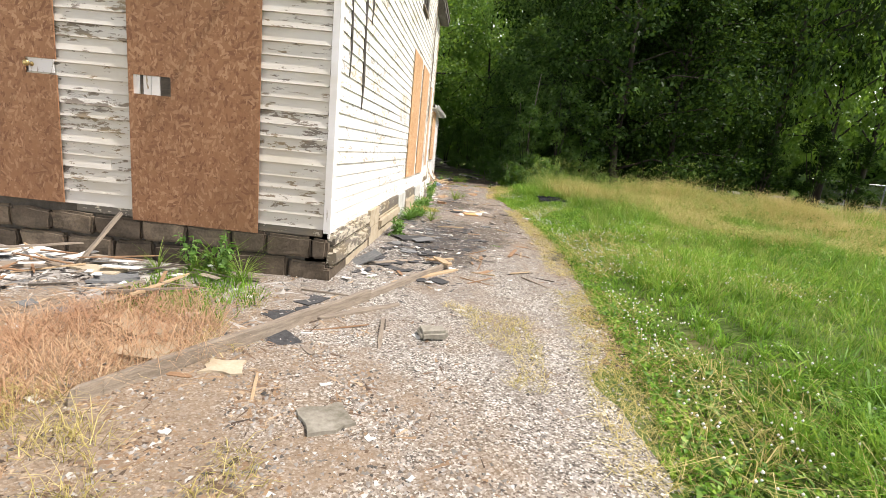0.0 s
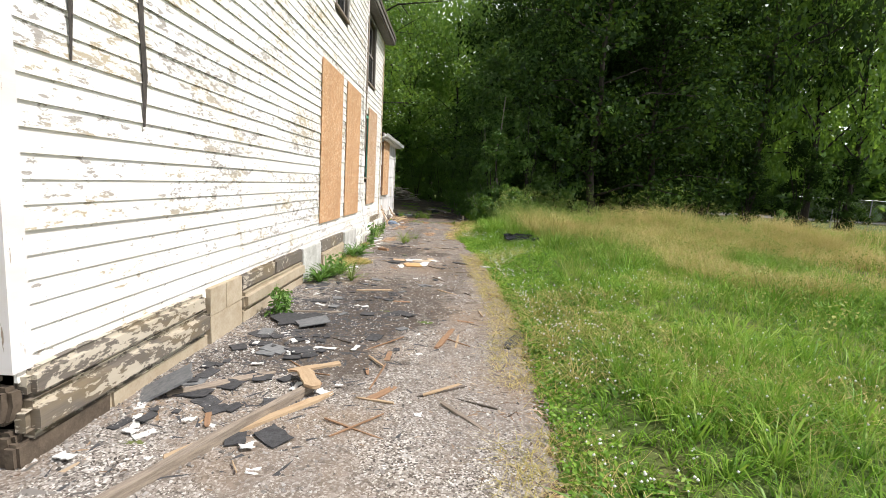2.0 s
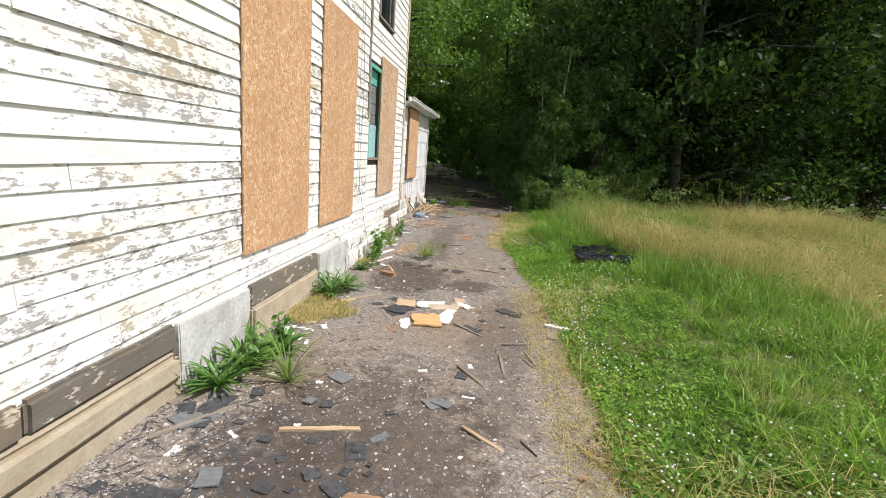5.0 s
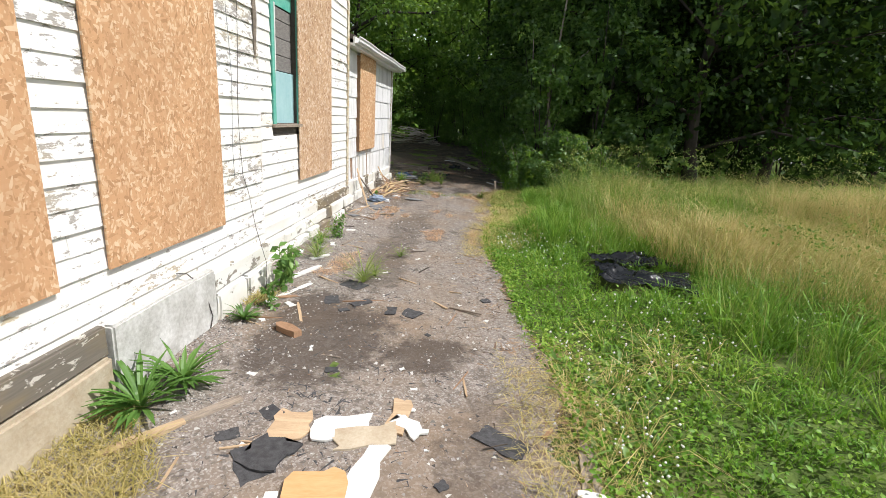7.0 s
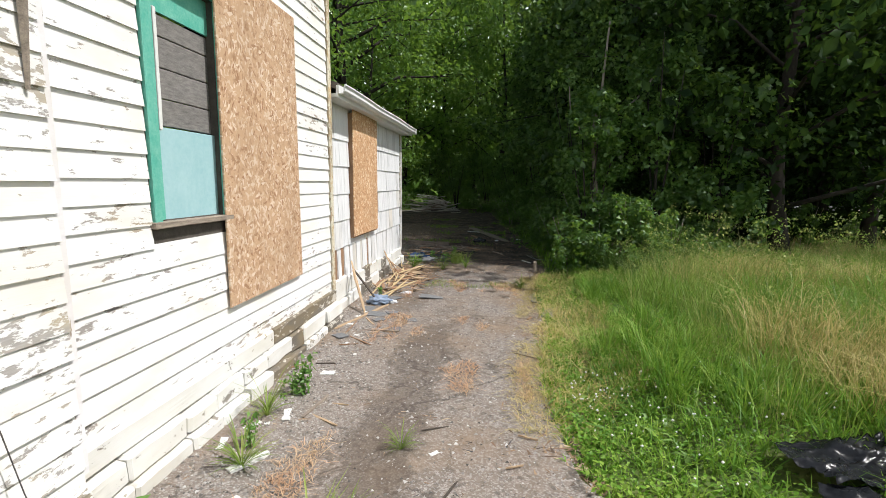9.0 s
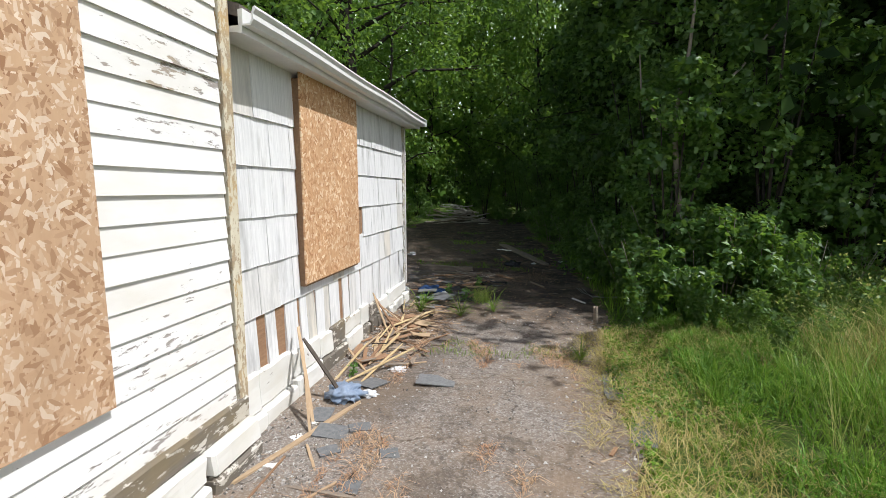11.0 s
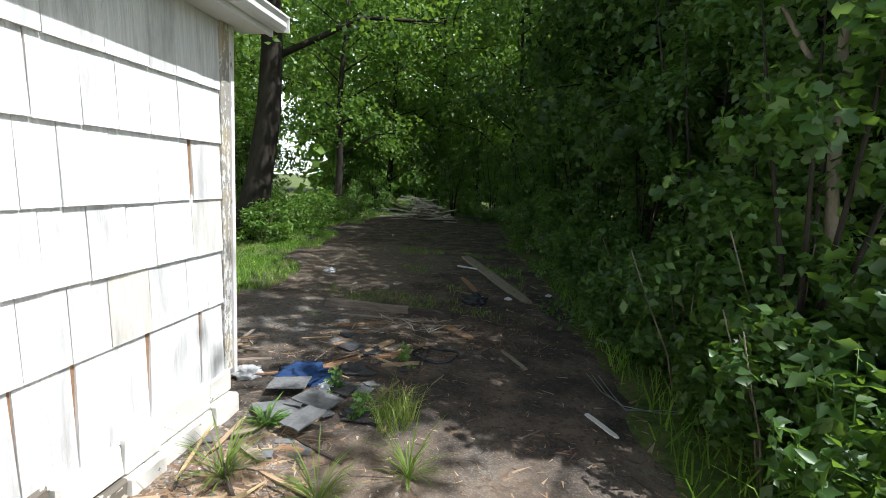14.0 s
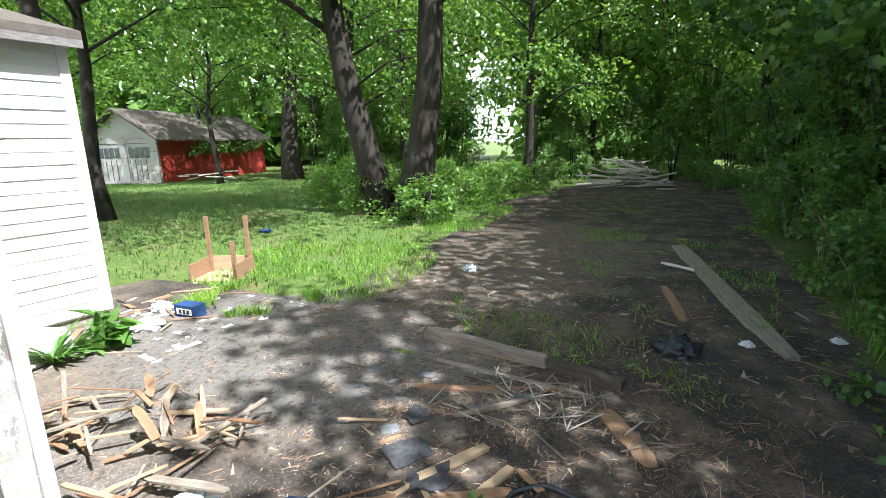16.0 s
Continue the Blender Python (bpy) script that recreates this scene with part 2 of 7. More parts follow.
SKY_GLOW.use_nodes = True
hz = SKY_GLOW.node_tree.nodes["Principled BSDF"]
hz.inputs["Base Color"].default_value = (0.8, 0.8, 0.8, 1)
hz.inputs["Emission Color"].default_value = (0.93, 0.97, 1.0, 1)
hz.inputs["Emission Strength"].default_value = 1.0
ASPHALT = plain("road_asphalt", (0.16, 0.16, 0.165), (0.24, 0.24, 0.24), 3, 0.9, 0.1)

GLASS, gt, gb = mat("dusty_window_glass", 0.12, 0.5)
gb.inputs["Base Color"].default_value = (0.05, 0.06, 0.065, 1)
gb.inputs["Transmission Weight"].default_value = 0.7


def leaf_mat(name, dark, mid, light, gloss=0.35, shine=0.25, thin=0.38):
    """Thin leaves: each its own green, light passes through them."""
    m = bpy.data.materials.new(name)
    m.use_nodes = True
    nt = m.node_tree
    nt.nodes.clear()
    isl = nd(nt, "NewGeometry").outputs["Random Per Island"]
    patch = ramp(nt, noisy(nt, place(nt, (0.5, 0.5, 0.5)), 1.0, 3.0), [(0.36, 0), (0.64, 1)])
    tufts = ramp(nt, noisy(nt, place(nt, (3.2, 3.2, 3.2)), 1.0, 2.0), [(0.36, 0), (0.64, 1)])
    f = calc(nt, "ADD", calc(nt, "MULTIPLY", isl, 0.5), calc(nt, "ADD", calc(nt, "MULTIPLY", patch, 0.28), calc(nt, "MULTIPLY", tufts, 0.22)))
    c = ramp(nt, f, [(0.15, dark), (0.5, mid), (0.85, light)])
    d = nd(nt, "BsdfDiffuse", Color=c)
    warm = mix(nt, shine, c, (0.22, 0.34, 0.03))
    tr = nd(nt, "BsdfTranslucent", Color=warm)
    gl = nd(nt, "BsdfGlossy", Roughness=0.45)
    gl.inputs["Color"].default_value = (0.9, 0.95, 0.9, 1)
    m1 = nt.nodes.new("ShaderNodeMixShader")
    m1.inputs[0].default_value = thin
    nt.links.new(d.outputs[0], m1.inputs[1])
    nt.links.new(tr.outputs[0], m1.inputs[2])
    m2 = nt.nodes.new("ShaderNodeMixShader")
    m2.inputs[0].default_value = 0.03 * gloss / 0.35
    nt.links.new(m1.outputs[0], m2.inputs[1])
    nt.links.new(gl.outputs[0], m2.inputs[2])
    out = nt.nodes.new("ShaderNodeOutputMaterial")
    nt.links.new(m2.outputs[0], out.inputs[0])
    return m


# Tree leaves in three tones: shade, half shade and sun put into the colour.
LEAF_SHADE = leaf_mat("tree_leaf", (0.008, 0.021, 0.004), (0.014, 0.036, 0.007), (0.06, 0.118, 0.024), 0.10, 0.15, 0.30)
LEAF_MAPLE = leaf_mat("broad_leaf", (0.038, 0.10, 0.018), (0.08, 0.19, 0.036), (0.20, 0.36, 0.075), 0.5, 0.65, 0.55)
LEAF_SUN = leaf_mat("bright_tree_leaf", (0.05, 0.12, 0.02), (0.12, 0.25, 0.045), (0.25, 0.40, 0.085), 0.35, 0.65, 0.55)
LEAF_WEED = leaf_mat("weed_leaf", (0.08, 0.18, 0.035), (0.14, 0.28, 0.06), (0.24, 0.38, 0.10))
GRASS = leaf_mat("green_grass", (0.07, 0.165, 0.018), (0.165, 0.345, 0.04), (0.36, 0.50, 0.09), 0.2, 0.5)
SEEDING = leaf_mat("seeding_grass", (0.09, 0.17, 0.028), (0.22, 0.32, 0.065), (0.50, 0.48, 0.17), 0.2, 0.3)
LAWN = leaf_mat("lawn_grass", (0.045, 0.105, 0.02), (0.085, 0.18, 0.04), (0.19, 0.30, 0.08), 0.2, 0.4)
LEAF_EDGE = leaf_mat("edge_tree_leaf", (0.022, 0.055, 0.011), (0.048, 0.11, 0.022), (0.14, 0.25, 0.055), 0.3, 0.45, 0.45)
GRASS_DRY = leaf_mat("dry_grass", (0.32, 0.30, 0.085), (0.50, 0.425, 0.165), (0.68, 0.57, 0.28), 0.15, 0.0)
STRAW_PINK = leaf_mat("pinkish_dry_grass", (0.46, 0.27, 0.17), (0.60, 0.40, 0.26), (0.70, 0.54, 0.36), 0.1, 0.0)


def ground_mat():
    m, nt, b = mat("soil_under_grass", 0.95)
    n1 = noisy(nt, place(nt), 0.9, 5.0)
    n2 = noisy(nt, place(nt), 14.0, 4.0)
    c = mix(nt, ramp(nt, n2, [(0.3, 0), (0.7, 1)]), (0.05, 0.085, 0.018), (0.125, 0.18, 0.04))
    c = mix(nt, ramp(nt, n1, [(0.5, 0), (0.68, 0.7)]), c, (0.18, 0.145, 0.07))
    nt.links.new(c, b.inputs["Base Color"])
    relief(nt, b, n2, 0.8, 0.03)
    return m


def spot(nt, vec, x, y, rx, ry, wob, amt=0.5):
    """1 inside an uneven patch round (x, y), 0 outside."""
    mp = nd(nt, "Mapping", Vector=vec)
    mp.inputs["Location"].default_value = (-x / rx, -y / ry, 0)
    mp.inputs["Scale"].default_value = (1 / rx, 1 / ry, 0)
    ln = nt.nodes.new("ShaderNodeVectorMath")
    ln.operation = "LENGTH"
    nt.links.new(mp.outputs[0], ln.inputs[0])
    d = calc(nt, "ADD", ln.outputs["Value"], calc(nt, "MULTIPLY", calc(nt, "SUBTRACT", wob, 0.5), 3.6 * amt))
    return ramp(nt, calc(nt, "MULTIPLY", d, 0.5), [(0.36, 1), (0.56, 0)])


def drive_mat():
    """Crushed stone on worn asphalt, with bare dirt and patches of dark mulch; soil under the trees, darkened for their
    shade.
    """
    m, nt, b = mat("gravel_drive", 0.92)
    pos = place(nt)
    vor = nt.nodes.new("ShaderNodeTexVoronoi")
    nt.links.new(pos, vor.inputs["Vector"])
    vor.inputs["Scale"].default_value = 105
    cell = nd(nt, "SeparateColor", Color=vor.outputs["Color"]).outputs[0]
    vor2 = nt.nodes.new("ShaderNodeTexVoronoi")
    nt.links.new(pos, vor2.inputs["Vector"])
    vor2.inputs["Scale"].default_value = 40
    cell2 = nd(nt, "SeparateColor", Color=vor2.outputs["Color"]).outputs[0]
    wob = noisy(nt, pos, 1.3, 6.0, 0.65)
    fine = noisy(nt, pos, 11.0, 5.0, 0.7)
    streak = noisy(nt, place(nt, (3.2, 0.5, 1)), 1.0, 4.0)
    stone = ramp(nt, cell, [(0.0, (0.035, 0.03, 0.026)), (0.40, (0.235, 0.207, 0.18)), (0.80, (0.42, 0.385, 0.345)), (1.0, (0.78, 0.75, 0.71))])
    stone = mix(nt, ramp(nt, cell2, [(0.93, 0), (0.97, 0.5)]), stone, (0.60, 0.57, 0.54))
    tar = mix(nt, fine, (0.12, 0.098, 0.082), (0.325, 0.28, 0.24))
    tar = mix(nt, ramp(nt, cell, [(0.55, 0), (0.9, 0.6)]), tar, (0.46, 0.435, 0.41))
    tar = mix(nt, ramp(nt, cell2, [(0.0, 0.6), (0.25, 0)]), tar, (0.08, 0.07, 0.065))
    dirt = mix(nt, fine, (0.15, 0.105, 0.07), (0.35, 0.26, 0.18))
    sy = nd(nt, "SeparateXYZ", Vector=pos).outputs[1]
    worn = calc(nt, "MULTIPLY", calc(nt, "SUBTRACT", sy, 4.0), 0.032)
    c = mix(nt, ramp(nt, calc(nt, "SUBTRACT", calc(nt, "ADD", calc(nt, "MULTIPLY", wob, 0.6), calc(nt, "MULTIPLY", streak, 0.4)), worn), [(0.40, 0), (0.56, 1)]), tar, stone)
    crack = nt.nodes.new("ShaderNodeTexVoronoi")
    crack.feature = "DISTANCE_TO_EDGE"
    warp = nt.nodes.new("ShaderNodeVectorMath")
    warp.operation = "MULTIPLY_ADD"
    nt.links.new(nd(nt, "TexNoise", Vector=pos, Scale=2.5, Detail=5.0).outputs["Color"], warp.inputs[0])
    warp.inputs[1].default_value = (0.8, 0.8, 0)
    nt.links.new(pos, warp.inputs[2])
    nt.links.new(warp.outputs[0], crack.inputs["Vector"])
    crack.inputs["Scale"].default_value = 0.8
    line = ramp(nt, crack.outputs["Distance"], [(0.003, 0.6), (0.012, 0)])
    line = calc(nt, "MULTIPLY", line, ramp(nt, calc(nt, "MULTIPLY", sy, 0.05), [(0.45, 0), (0.65, 1)]))
    c = mix(nt, line, c, (0.05, 0.042, 0.035))
    c = mix(nt, ramp(nt, noisy(nt, pos, 0.8, 5.0), [(0.46, 0), (0.64, 0.7)]), c, dirt)
    bare = spot(nt, pos, -2.2, 1.6, 2.0, 1.8, wob)
    c = mix(nt, calc(nt, "MULTIPLY", bare, 0.8), c, dirt)
    mulch = mix(nt, fine, (0.035, 0.028, 0.023), (0.115, 0.09, 0.072))
    for x, y, rx, ry, k in ((-0.35, 6.5, 0.85, 1.5, 0.85), (0.0, 7.6, 0.75, 1.3, 0.75), (0.75, 9.4, 0.25, 1.6, 0.45), (-0.4, 11.5, 0.5, 0.9, 0.8), (0.42, 11.2, 0.28, 0.3, 0.8), (-0.25, 14.2, 0.25, 2.6, 0.5), (-0.8, 17.4, 0.4, 1.2, 0.35), (-0.9, 20.9, 0.9, 1.0, 0.7)):
        c = mix(nt, calc(nt, "MULTIPLY", spot(nt, pos, x, y, rx, ry, calc(nt, "ADD", calc(nt, "MULTIPLY", wob, 0.6), calc(nt, "MULTIPLY", fine, 0.4)), 0.9), k), c, mulch)
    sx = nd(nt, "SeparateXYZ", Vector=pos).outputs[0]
    # Soil beyond the annex, its colour darkened to carry the tree shade.
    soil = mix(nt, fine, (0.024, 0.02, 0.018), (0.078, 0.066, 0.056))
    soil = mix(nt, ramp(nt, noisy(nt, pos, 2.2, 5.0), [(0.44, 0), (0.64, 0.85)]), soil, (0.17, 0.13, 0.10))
    # Pale gravel patch; its colour also carries the sunlight that falls there.
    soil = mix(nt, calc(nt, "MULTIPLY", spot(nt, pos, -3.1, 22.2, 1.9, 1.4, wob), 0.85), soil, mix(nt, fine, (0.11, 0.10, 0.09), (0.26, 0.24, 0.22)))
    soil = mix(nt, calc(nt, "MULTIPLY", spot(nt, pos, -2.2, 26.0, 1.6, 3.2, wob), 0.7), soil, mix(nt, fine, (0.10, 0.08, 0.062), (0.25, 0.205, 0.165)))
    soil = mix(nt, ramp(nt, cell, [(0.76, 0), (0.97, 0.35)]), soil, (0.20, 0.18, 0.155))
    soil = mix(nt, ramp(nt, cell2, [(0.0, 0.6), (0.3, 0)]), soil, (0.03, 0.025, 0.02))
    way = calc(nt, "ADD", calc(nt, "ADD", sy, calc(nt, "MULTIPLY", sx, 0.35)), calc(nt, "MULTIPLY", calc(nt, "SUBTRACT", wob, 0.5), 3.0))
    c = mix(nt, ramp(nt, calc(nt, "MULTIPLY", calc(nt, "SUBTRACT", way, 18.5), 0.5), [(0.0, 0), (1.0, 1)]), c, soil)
    nt.links.new(c, b.inputs["Base Color"])
    h = calc(nt, "ADD", calc(nt, "MULTIPLY", cell, 0.5), fine)
    relief(nt, b, h, 1.0, 0.022)
    return m


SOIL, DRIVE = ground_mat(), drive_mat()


def pebble_mat():
    m, nt, b = mat("crushed_stone", 0.9)
    isl = nd(nt, "NewGeometry").outputs["Random Per Island"]
    nt.links.new(ramp(nt, isl, [(0.0, (0.05, 0.046, 0.042)), (0.3, (0.19, 0.175, 0.16)), (0.75, (0.33, 0.31, 0.29)), (1.0, (0.54, 0.53, 0.51))]), b.inputs["Base Color"])
    return m


def litter_mat():
    m, nt, b = mat("wood_litter", 0.9)
    isl = nd(nt, "NewGeometry").outputs["Random Per Island"]
    nt.links.new(ramp(nt, isl, [(0.0, (0.06, 0.045, 0.035)), (0.4, (0.20, 0.13, 0.085)), (0.8, (0.30, 0.20, 0.12)), (1.0, (0.46, 0.36, 0.25))]), b.inputs["Base Color"])
    return m


PEBBLE, LITTER = pebble_mat(), litter_mat()


# ---- geometry helpers ----
rng = np.random.default_rng(7)


def lerp(t, pairs):
    return float(np.interp(t, [p[0] for p in pairs], [p[1] for p in pairs]))


RIGHT = [(-9, 0.9), (0, 0.98), (1.8, 1.08), (3.1, 1.22), (4.8, 1.34), (7.2, 1.45), (9, 1.36), (11, 1.26), (12, 1.1), (14.2, 0.86), (16, 0.98), (18, 1.0), (20, 1.35), (23, 1.25), (26, 0.95), (29, 0.5), (33, 0.3), (40, -0.3)]
LEFT = [(-9, -9.5), (4.1, -9.5), (4.3, -1.4), (20.1, -1.75), (20.3, -4.9), (21.75, -4.9), (21.9, -6.2), (22.75, -6.0), (23.0, -3.9), (23.4, -3.5), (26.5, -4.1), (31.5, -5.3), (36, -5.0), (40, -4.0)]


def smooth(a):
    a = min(1.0, max(0.0, a))
    return a * a * (3 - 2 * a)


def gz(x, y):
    """The lie of the land."""
    z = 0.05 * smooth((y - 4) / 14)
    z += 0.19 * smooth((x - lerp(y, RIGHT) - 0.05) / 1.3) * smooth((24 - y) / 6)
    z += 0.012 * noise.noise(Vector((x * 0.9, y * 0.9, 0.0)))
    if abs(x) > 30 or y > 60 or y < -20:
        z = min(z, 0.1)
    return z


def box(bm, lo, hi, m=None):
    vs = [bm.verts.new((x, y, z)) for x in (lo[0], hi[0]) for y in (lo[1], hi[1]) for z in (lo[2], hi[2])]
    if m is not None:
        for v in vs:
            v.co = m @ v.co
    for f in ((0, 1, 3, 2), (4, 6, 7, 5), (0, 4, 5, 1), (2, 3, 7, 6), (0, 2, 6, 4), (1, 5, 7, 3)):
        bm.faces.new([vs[i] for i in f])
    return vs


def bevelled(lo, hi, r=0.006, seg=1, rough=0.0, cuts=0):
    """A block with rounded, uneven edges."""
    bm = bmesh.new()
    box(bm, lo, hi)
    if cuts:
        bmesh.ops.subdivide_edges(bm, edges=bm.edges[:], cuts=cuts, use_grid_fill=True)
    if r:
        sharp = [e for e in bm.edges if len(e.link_faces) == 2 and e.calc_face_angle() > 0.5]
        bmesh.ops.bevel(bm, geom=sharp, offset=r, segments=seg, affect="EDGES")
    if rough:
        for v in bm.verts:
            v.co += noise.noise_vector(v.co * 6.0 + Vector((lo[0] * 3, 5, hi[0]))) * rough
    return bm


def tube(bm, pts, radii, sides=7):
    rings = []
    for i, (p, r) in enumerate(zip(pts, radii)):
        d = (pts[min(i + 1, len(pts) - 1)] - pts[max(i - 1, 0)]).normalized()
        a = d.orthogonal().normalized() if i == 0 else (a - d * a.dot(d)).normalized()
        b = d.cross(a)
        rings.append([bm.verts.new(p + (a * math.cos(k * 2 * math.pi / sides) + b * math.sin(k * 2 * math.pi / sides)) * r) for k in range(sides)])
    for q, w in zip(rings, rings[1:]):
        for k in range(sides):
            bm.faces.new((q[k], q[(k + 1) % sides], w[(k + 1) % sides], w[k]))
    bm.faces.new(rings[0][::-1])
    bm.faces.new(rings[-1])


def lathe(bm, profile, sides=14, m=Matrix()):
    rings = [[bm.verts.new(m @ Vector((r * math.cos(k * 2 * math.pi / sides), r * math.sin(k * 2 * math.pi / sides), z))) for k in range(sides)] for r, z in profile]
    for q, w in zip(rings, rings[1:]):
        for k in range(sides):
            bm.faces.new((q[k], q[(k + 1) % sides], w[(k + 1) % sides], w[k]))
    bm.faces.new(rings[0][::-1])
    bm.faces.new(rings[-1])


def mesh_of(name, bm, material, flat=True):
    me = bpy.data.meshes.new(name)
    bmesh.ops.recalc_face_normals(bm, faces=bm.faces[:])
    bm.to_mesh(me)
    bm.free()
    me.materials.append(material)
    if not flat:
        me.shade_smooth()
    return me


def part(name, bm, material, parent, label="", flat=True):
    ob = new(name, mesh_of(name, bm, material, flat))
    ob.parent = parent
    return tagged(ob, label)


def solo(name, bm, material, label, category, group="", kind="", flat=True):
    return tagged(new(name, mesh_of(name, bm, material, flat)), label, category, group, kind)


def raw_mesh(name, verts, faces, material):
    """A mesh from number arrays; faces: an array of rows with equal corners."""
    me = bpy.data.meshes.new(name)
    k = faces.shape[1]
    me.vertices.add(len(verts))
    me.vertices.foreach_set("co", verts.astype(np.float32).ravel())
    me.loops.add(faces.size)
    me.loops.foreach_set("vertex_index", faces.astype(np.int32).ravel())
    me.polygons.add(len(faces))
    me.polygons.foreach_set("loop_start", np.arange(0, faces.size, k, dtype=np.int32))
    me.update(calc_edges=True)
    me.materials.append(material)
    return me


# ---- ground ----
def grid_sheet(name, xs, ys, height, material):
    v = np.array([(x, y, height(x, y)) for y in ys for x in xs])
    w = len(xs)
    i = np.arange(len(ys) - 1)[:, None] * w + np.arange(w - 1)[None, :]
    f = np.stack((i, i + 1, i + w + 1, i + w), -1).reshape(-1, 4)
    me = raw_mesh(name, v, f, material)
    me.shade_smooth()
    return new(name, me)


def spread(fine_lo, fine_hi, step, far):
    core = list(np.arange(fine_lo, fine_hi + 1e-6, step))
    out = [8, 20, 45, 100, 250, far]
    return [fine_lo - d for d in out[::-1]] + core + [fine_hi + d for d in out]


ground = grid_sheet("ground", spread(-14, 16, 0.3, 900), spread(-6, 42, 0.3, 900), gz, SOIL)
tagged(ground, "soil and thin turf of the yard and field", "ground", kind="structure")


def drive_sheet():
    ys, n = np.arange(-9, 40.01, 0.16), 44
    v, f = [], []
    for y in ys:
        l, r = lerp(y, LEFT), lerp(y, RIGHT)
        l += 0.16 * noise.noise(Vector((y * 1.1, 3, 0))) if y > 21.9 else 0
        r += 0.20 * noise.noise(Vector((y * 1.3, 8, 0))) + 0.10 * noise.noise(Vector((y * 4, 2, 0)))
        for k in range(n + 1):
            x = l + (r - l) * (k / n)
            z = gz(x, y) + 0.008 + 0.012 * noise.noise(Vector((x * 3, y * 3, 4)))
            if k == n:
                z -= 0.03
            v.append((x, y, z))
    w = n + 1
    i = np.arange(len(ys) - 1)[:, None] * w + np.arange(n)[None, :]
    f = np.stack((i, i + 1, i + w + 1, i + w), -1).reshape(-1, 4)
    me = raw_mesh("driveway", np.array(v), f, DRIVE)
    me.shade_smooth()
    return tagged(new("driveway", me), "worn gravel and dirt driveway along the house", "driveway", kind="structure")


driveway = drive_sheet()


def dz(x, y):
    """Top of the drive or turf."""
    on = lerp(y, LEFT) <= x <= lerp(y, RIGHT)
    return gz(x, y) + (0.008 + 0.012 * noise.noise(Vector((x * 3, y * 3, 4))) if on else 0.0)


# ---- house shell ----
FRONT_Y, EAST_X, REAR_X, ANNEX_X, WING_X = 4.22, -1.24, -1.47, -1.58, -4.95
STEP_Y, REAR_Y, BACK_Y, WING_Y = 12.36, 15.95, 20.15, 21.75
EAST = Matrix.Rotation(radians(90), 4, "Z")            # runs along y, faces +x


def wall(name, m, length, height, base, holes, thick, material, label):
    """A wall in its own plane: x along, y into the house, with openings (u0, u1, z0, z1)."""
    bm = bmesh.new()
    us = sorted({0.0, length, *[h[0] for h in holes], *[h[1] for h in holes]})
    zs = sorted({base, height, *[h[2] for h in holes], *[h[3] for h in holes]})
    for a, b in zip(us, us[1:]):
        run = None
        for c, d in zip(zs, zs[1:]):
            mid = ((a + b) / 2, (c + d) / 2)
            if any(h[0] < mid[0] < h[1] and h[2] < mid[1] < h[3] for h in holes):
                if run:
                    box(bm, (a, 0, run[0]), (b, thick, run[1]))
                run = None
            else:
                run = (run[0], d) if run else (c, d)
        if run:
            box(bm, (a, 0, run[0]), (b, thick, run[1]))
    ob = solo(name, bm, material, label, "wall", kind="structure")
    ob.matrix_world = m
    return ob


def at(x, y, turn=None):
    return Matrix.Translation((x, y, 0)) @ (turn or Matrix())


holes_e = [(7.98 - FRONT_Y, 8.74 - FRONT_Y, 3.92, 5.35), (9.7 - FRONT_Y, 10.42 - FRONT_Y, 3.92, 5.35)]
holes_r = [(13.2 - STEP_Y, 13.82 - STEP_Y, 1.42, 2.78), (13.62 - STEP_Y, 14.5 - STEP_Y, 3.62, 5.0)]
wall_front = wall("wall_front", at(-9.5, FRONT_Y), 9.5 + EAST_X, 6.2, 0.0, [], 0.2, MORTAR, "white clapboard front wall above a stone foundation")
wall_east = wall("wall_east", at(EAST_X, FRONT_Y, EAST), STEP_Y - FRONT_Y, 6.2, 0.0, holes_e, 0.2, MORTAR, "long clapboard side wall with peeling white paint")
wall_rear = wall("wall_rear", at(REAR_X, STEP_Y, EAST), REAR_Y - STEP_Y, 5.3, 0.0, holes_r, 0.2, MORTAR, "narrow-board white clapboard wall of the rear block")
wall_annex = wall("wall_annex", at(ANNEX_X, REAR_Y, EAST), BACK_Y - REAR_Y, 2.62, 0.0, [], 0.18, MORTAR, "low annex wall clad in grooved white shingles")
wall_back = wall("wall_back", at(WING_X, BACK_Y) @ Matrix.Rotation(0, 4, "Z"), ANNEX_X - WING_X - 0.18, 2.62, 0.0, [], 0.0 - 0.18, PAINT_REAR, "plain back wall of the annex")
wall_wing = wall("wall_wing", at(WING_X, BACK_Y, EAST), WING_Y - BACK_Y, 2.62, 0.12, [], 0.18, PAINT_WING, "clean white clapboard wall of the back wing")
wall_wing_end = wall("wall_wing_end", at(-9.5, WING_Y - 0.18), 9.5 + WING_X - 0.18, 2.62, 0.0, [], 0.18, PAINT_WING, "plain end wall of the back wing")
wall_west = wall("wall_west", at(-9.5, FRONT_Y + 0.2, EAST), WING_Y - FRONT_Y - 0.4, 6.2, 0.0, [], 0.2, PAINT_REAR, "plain far side wall of the house")
wall_joint = wall("wall_joint", at(-9.5, STEP_Y - 0.2), 9.5 + EAST_X - 0.2, 6.2, 0.0, [], 0.19, DARK_ROOM, "wall between the front and rear blocks")


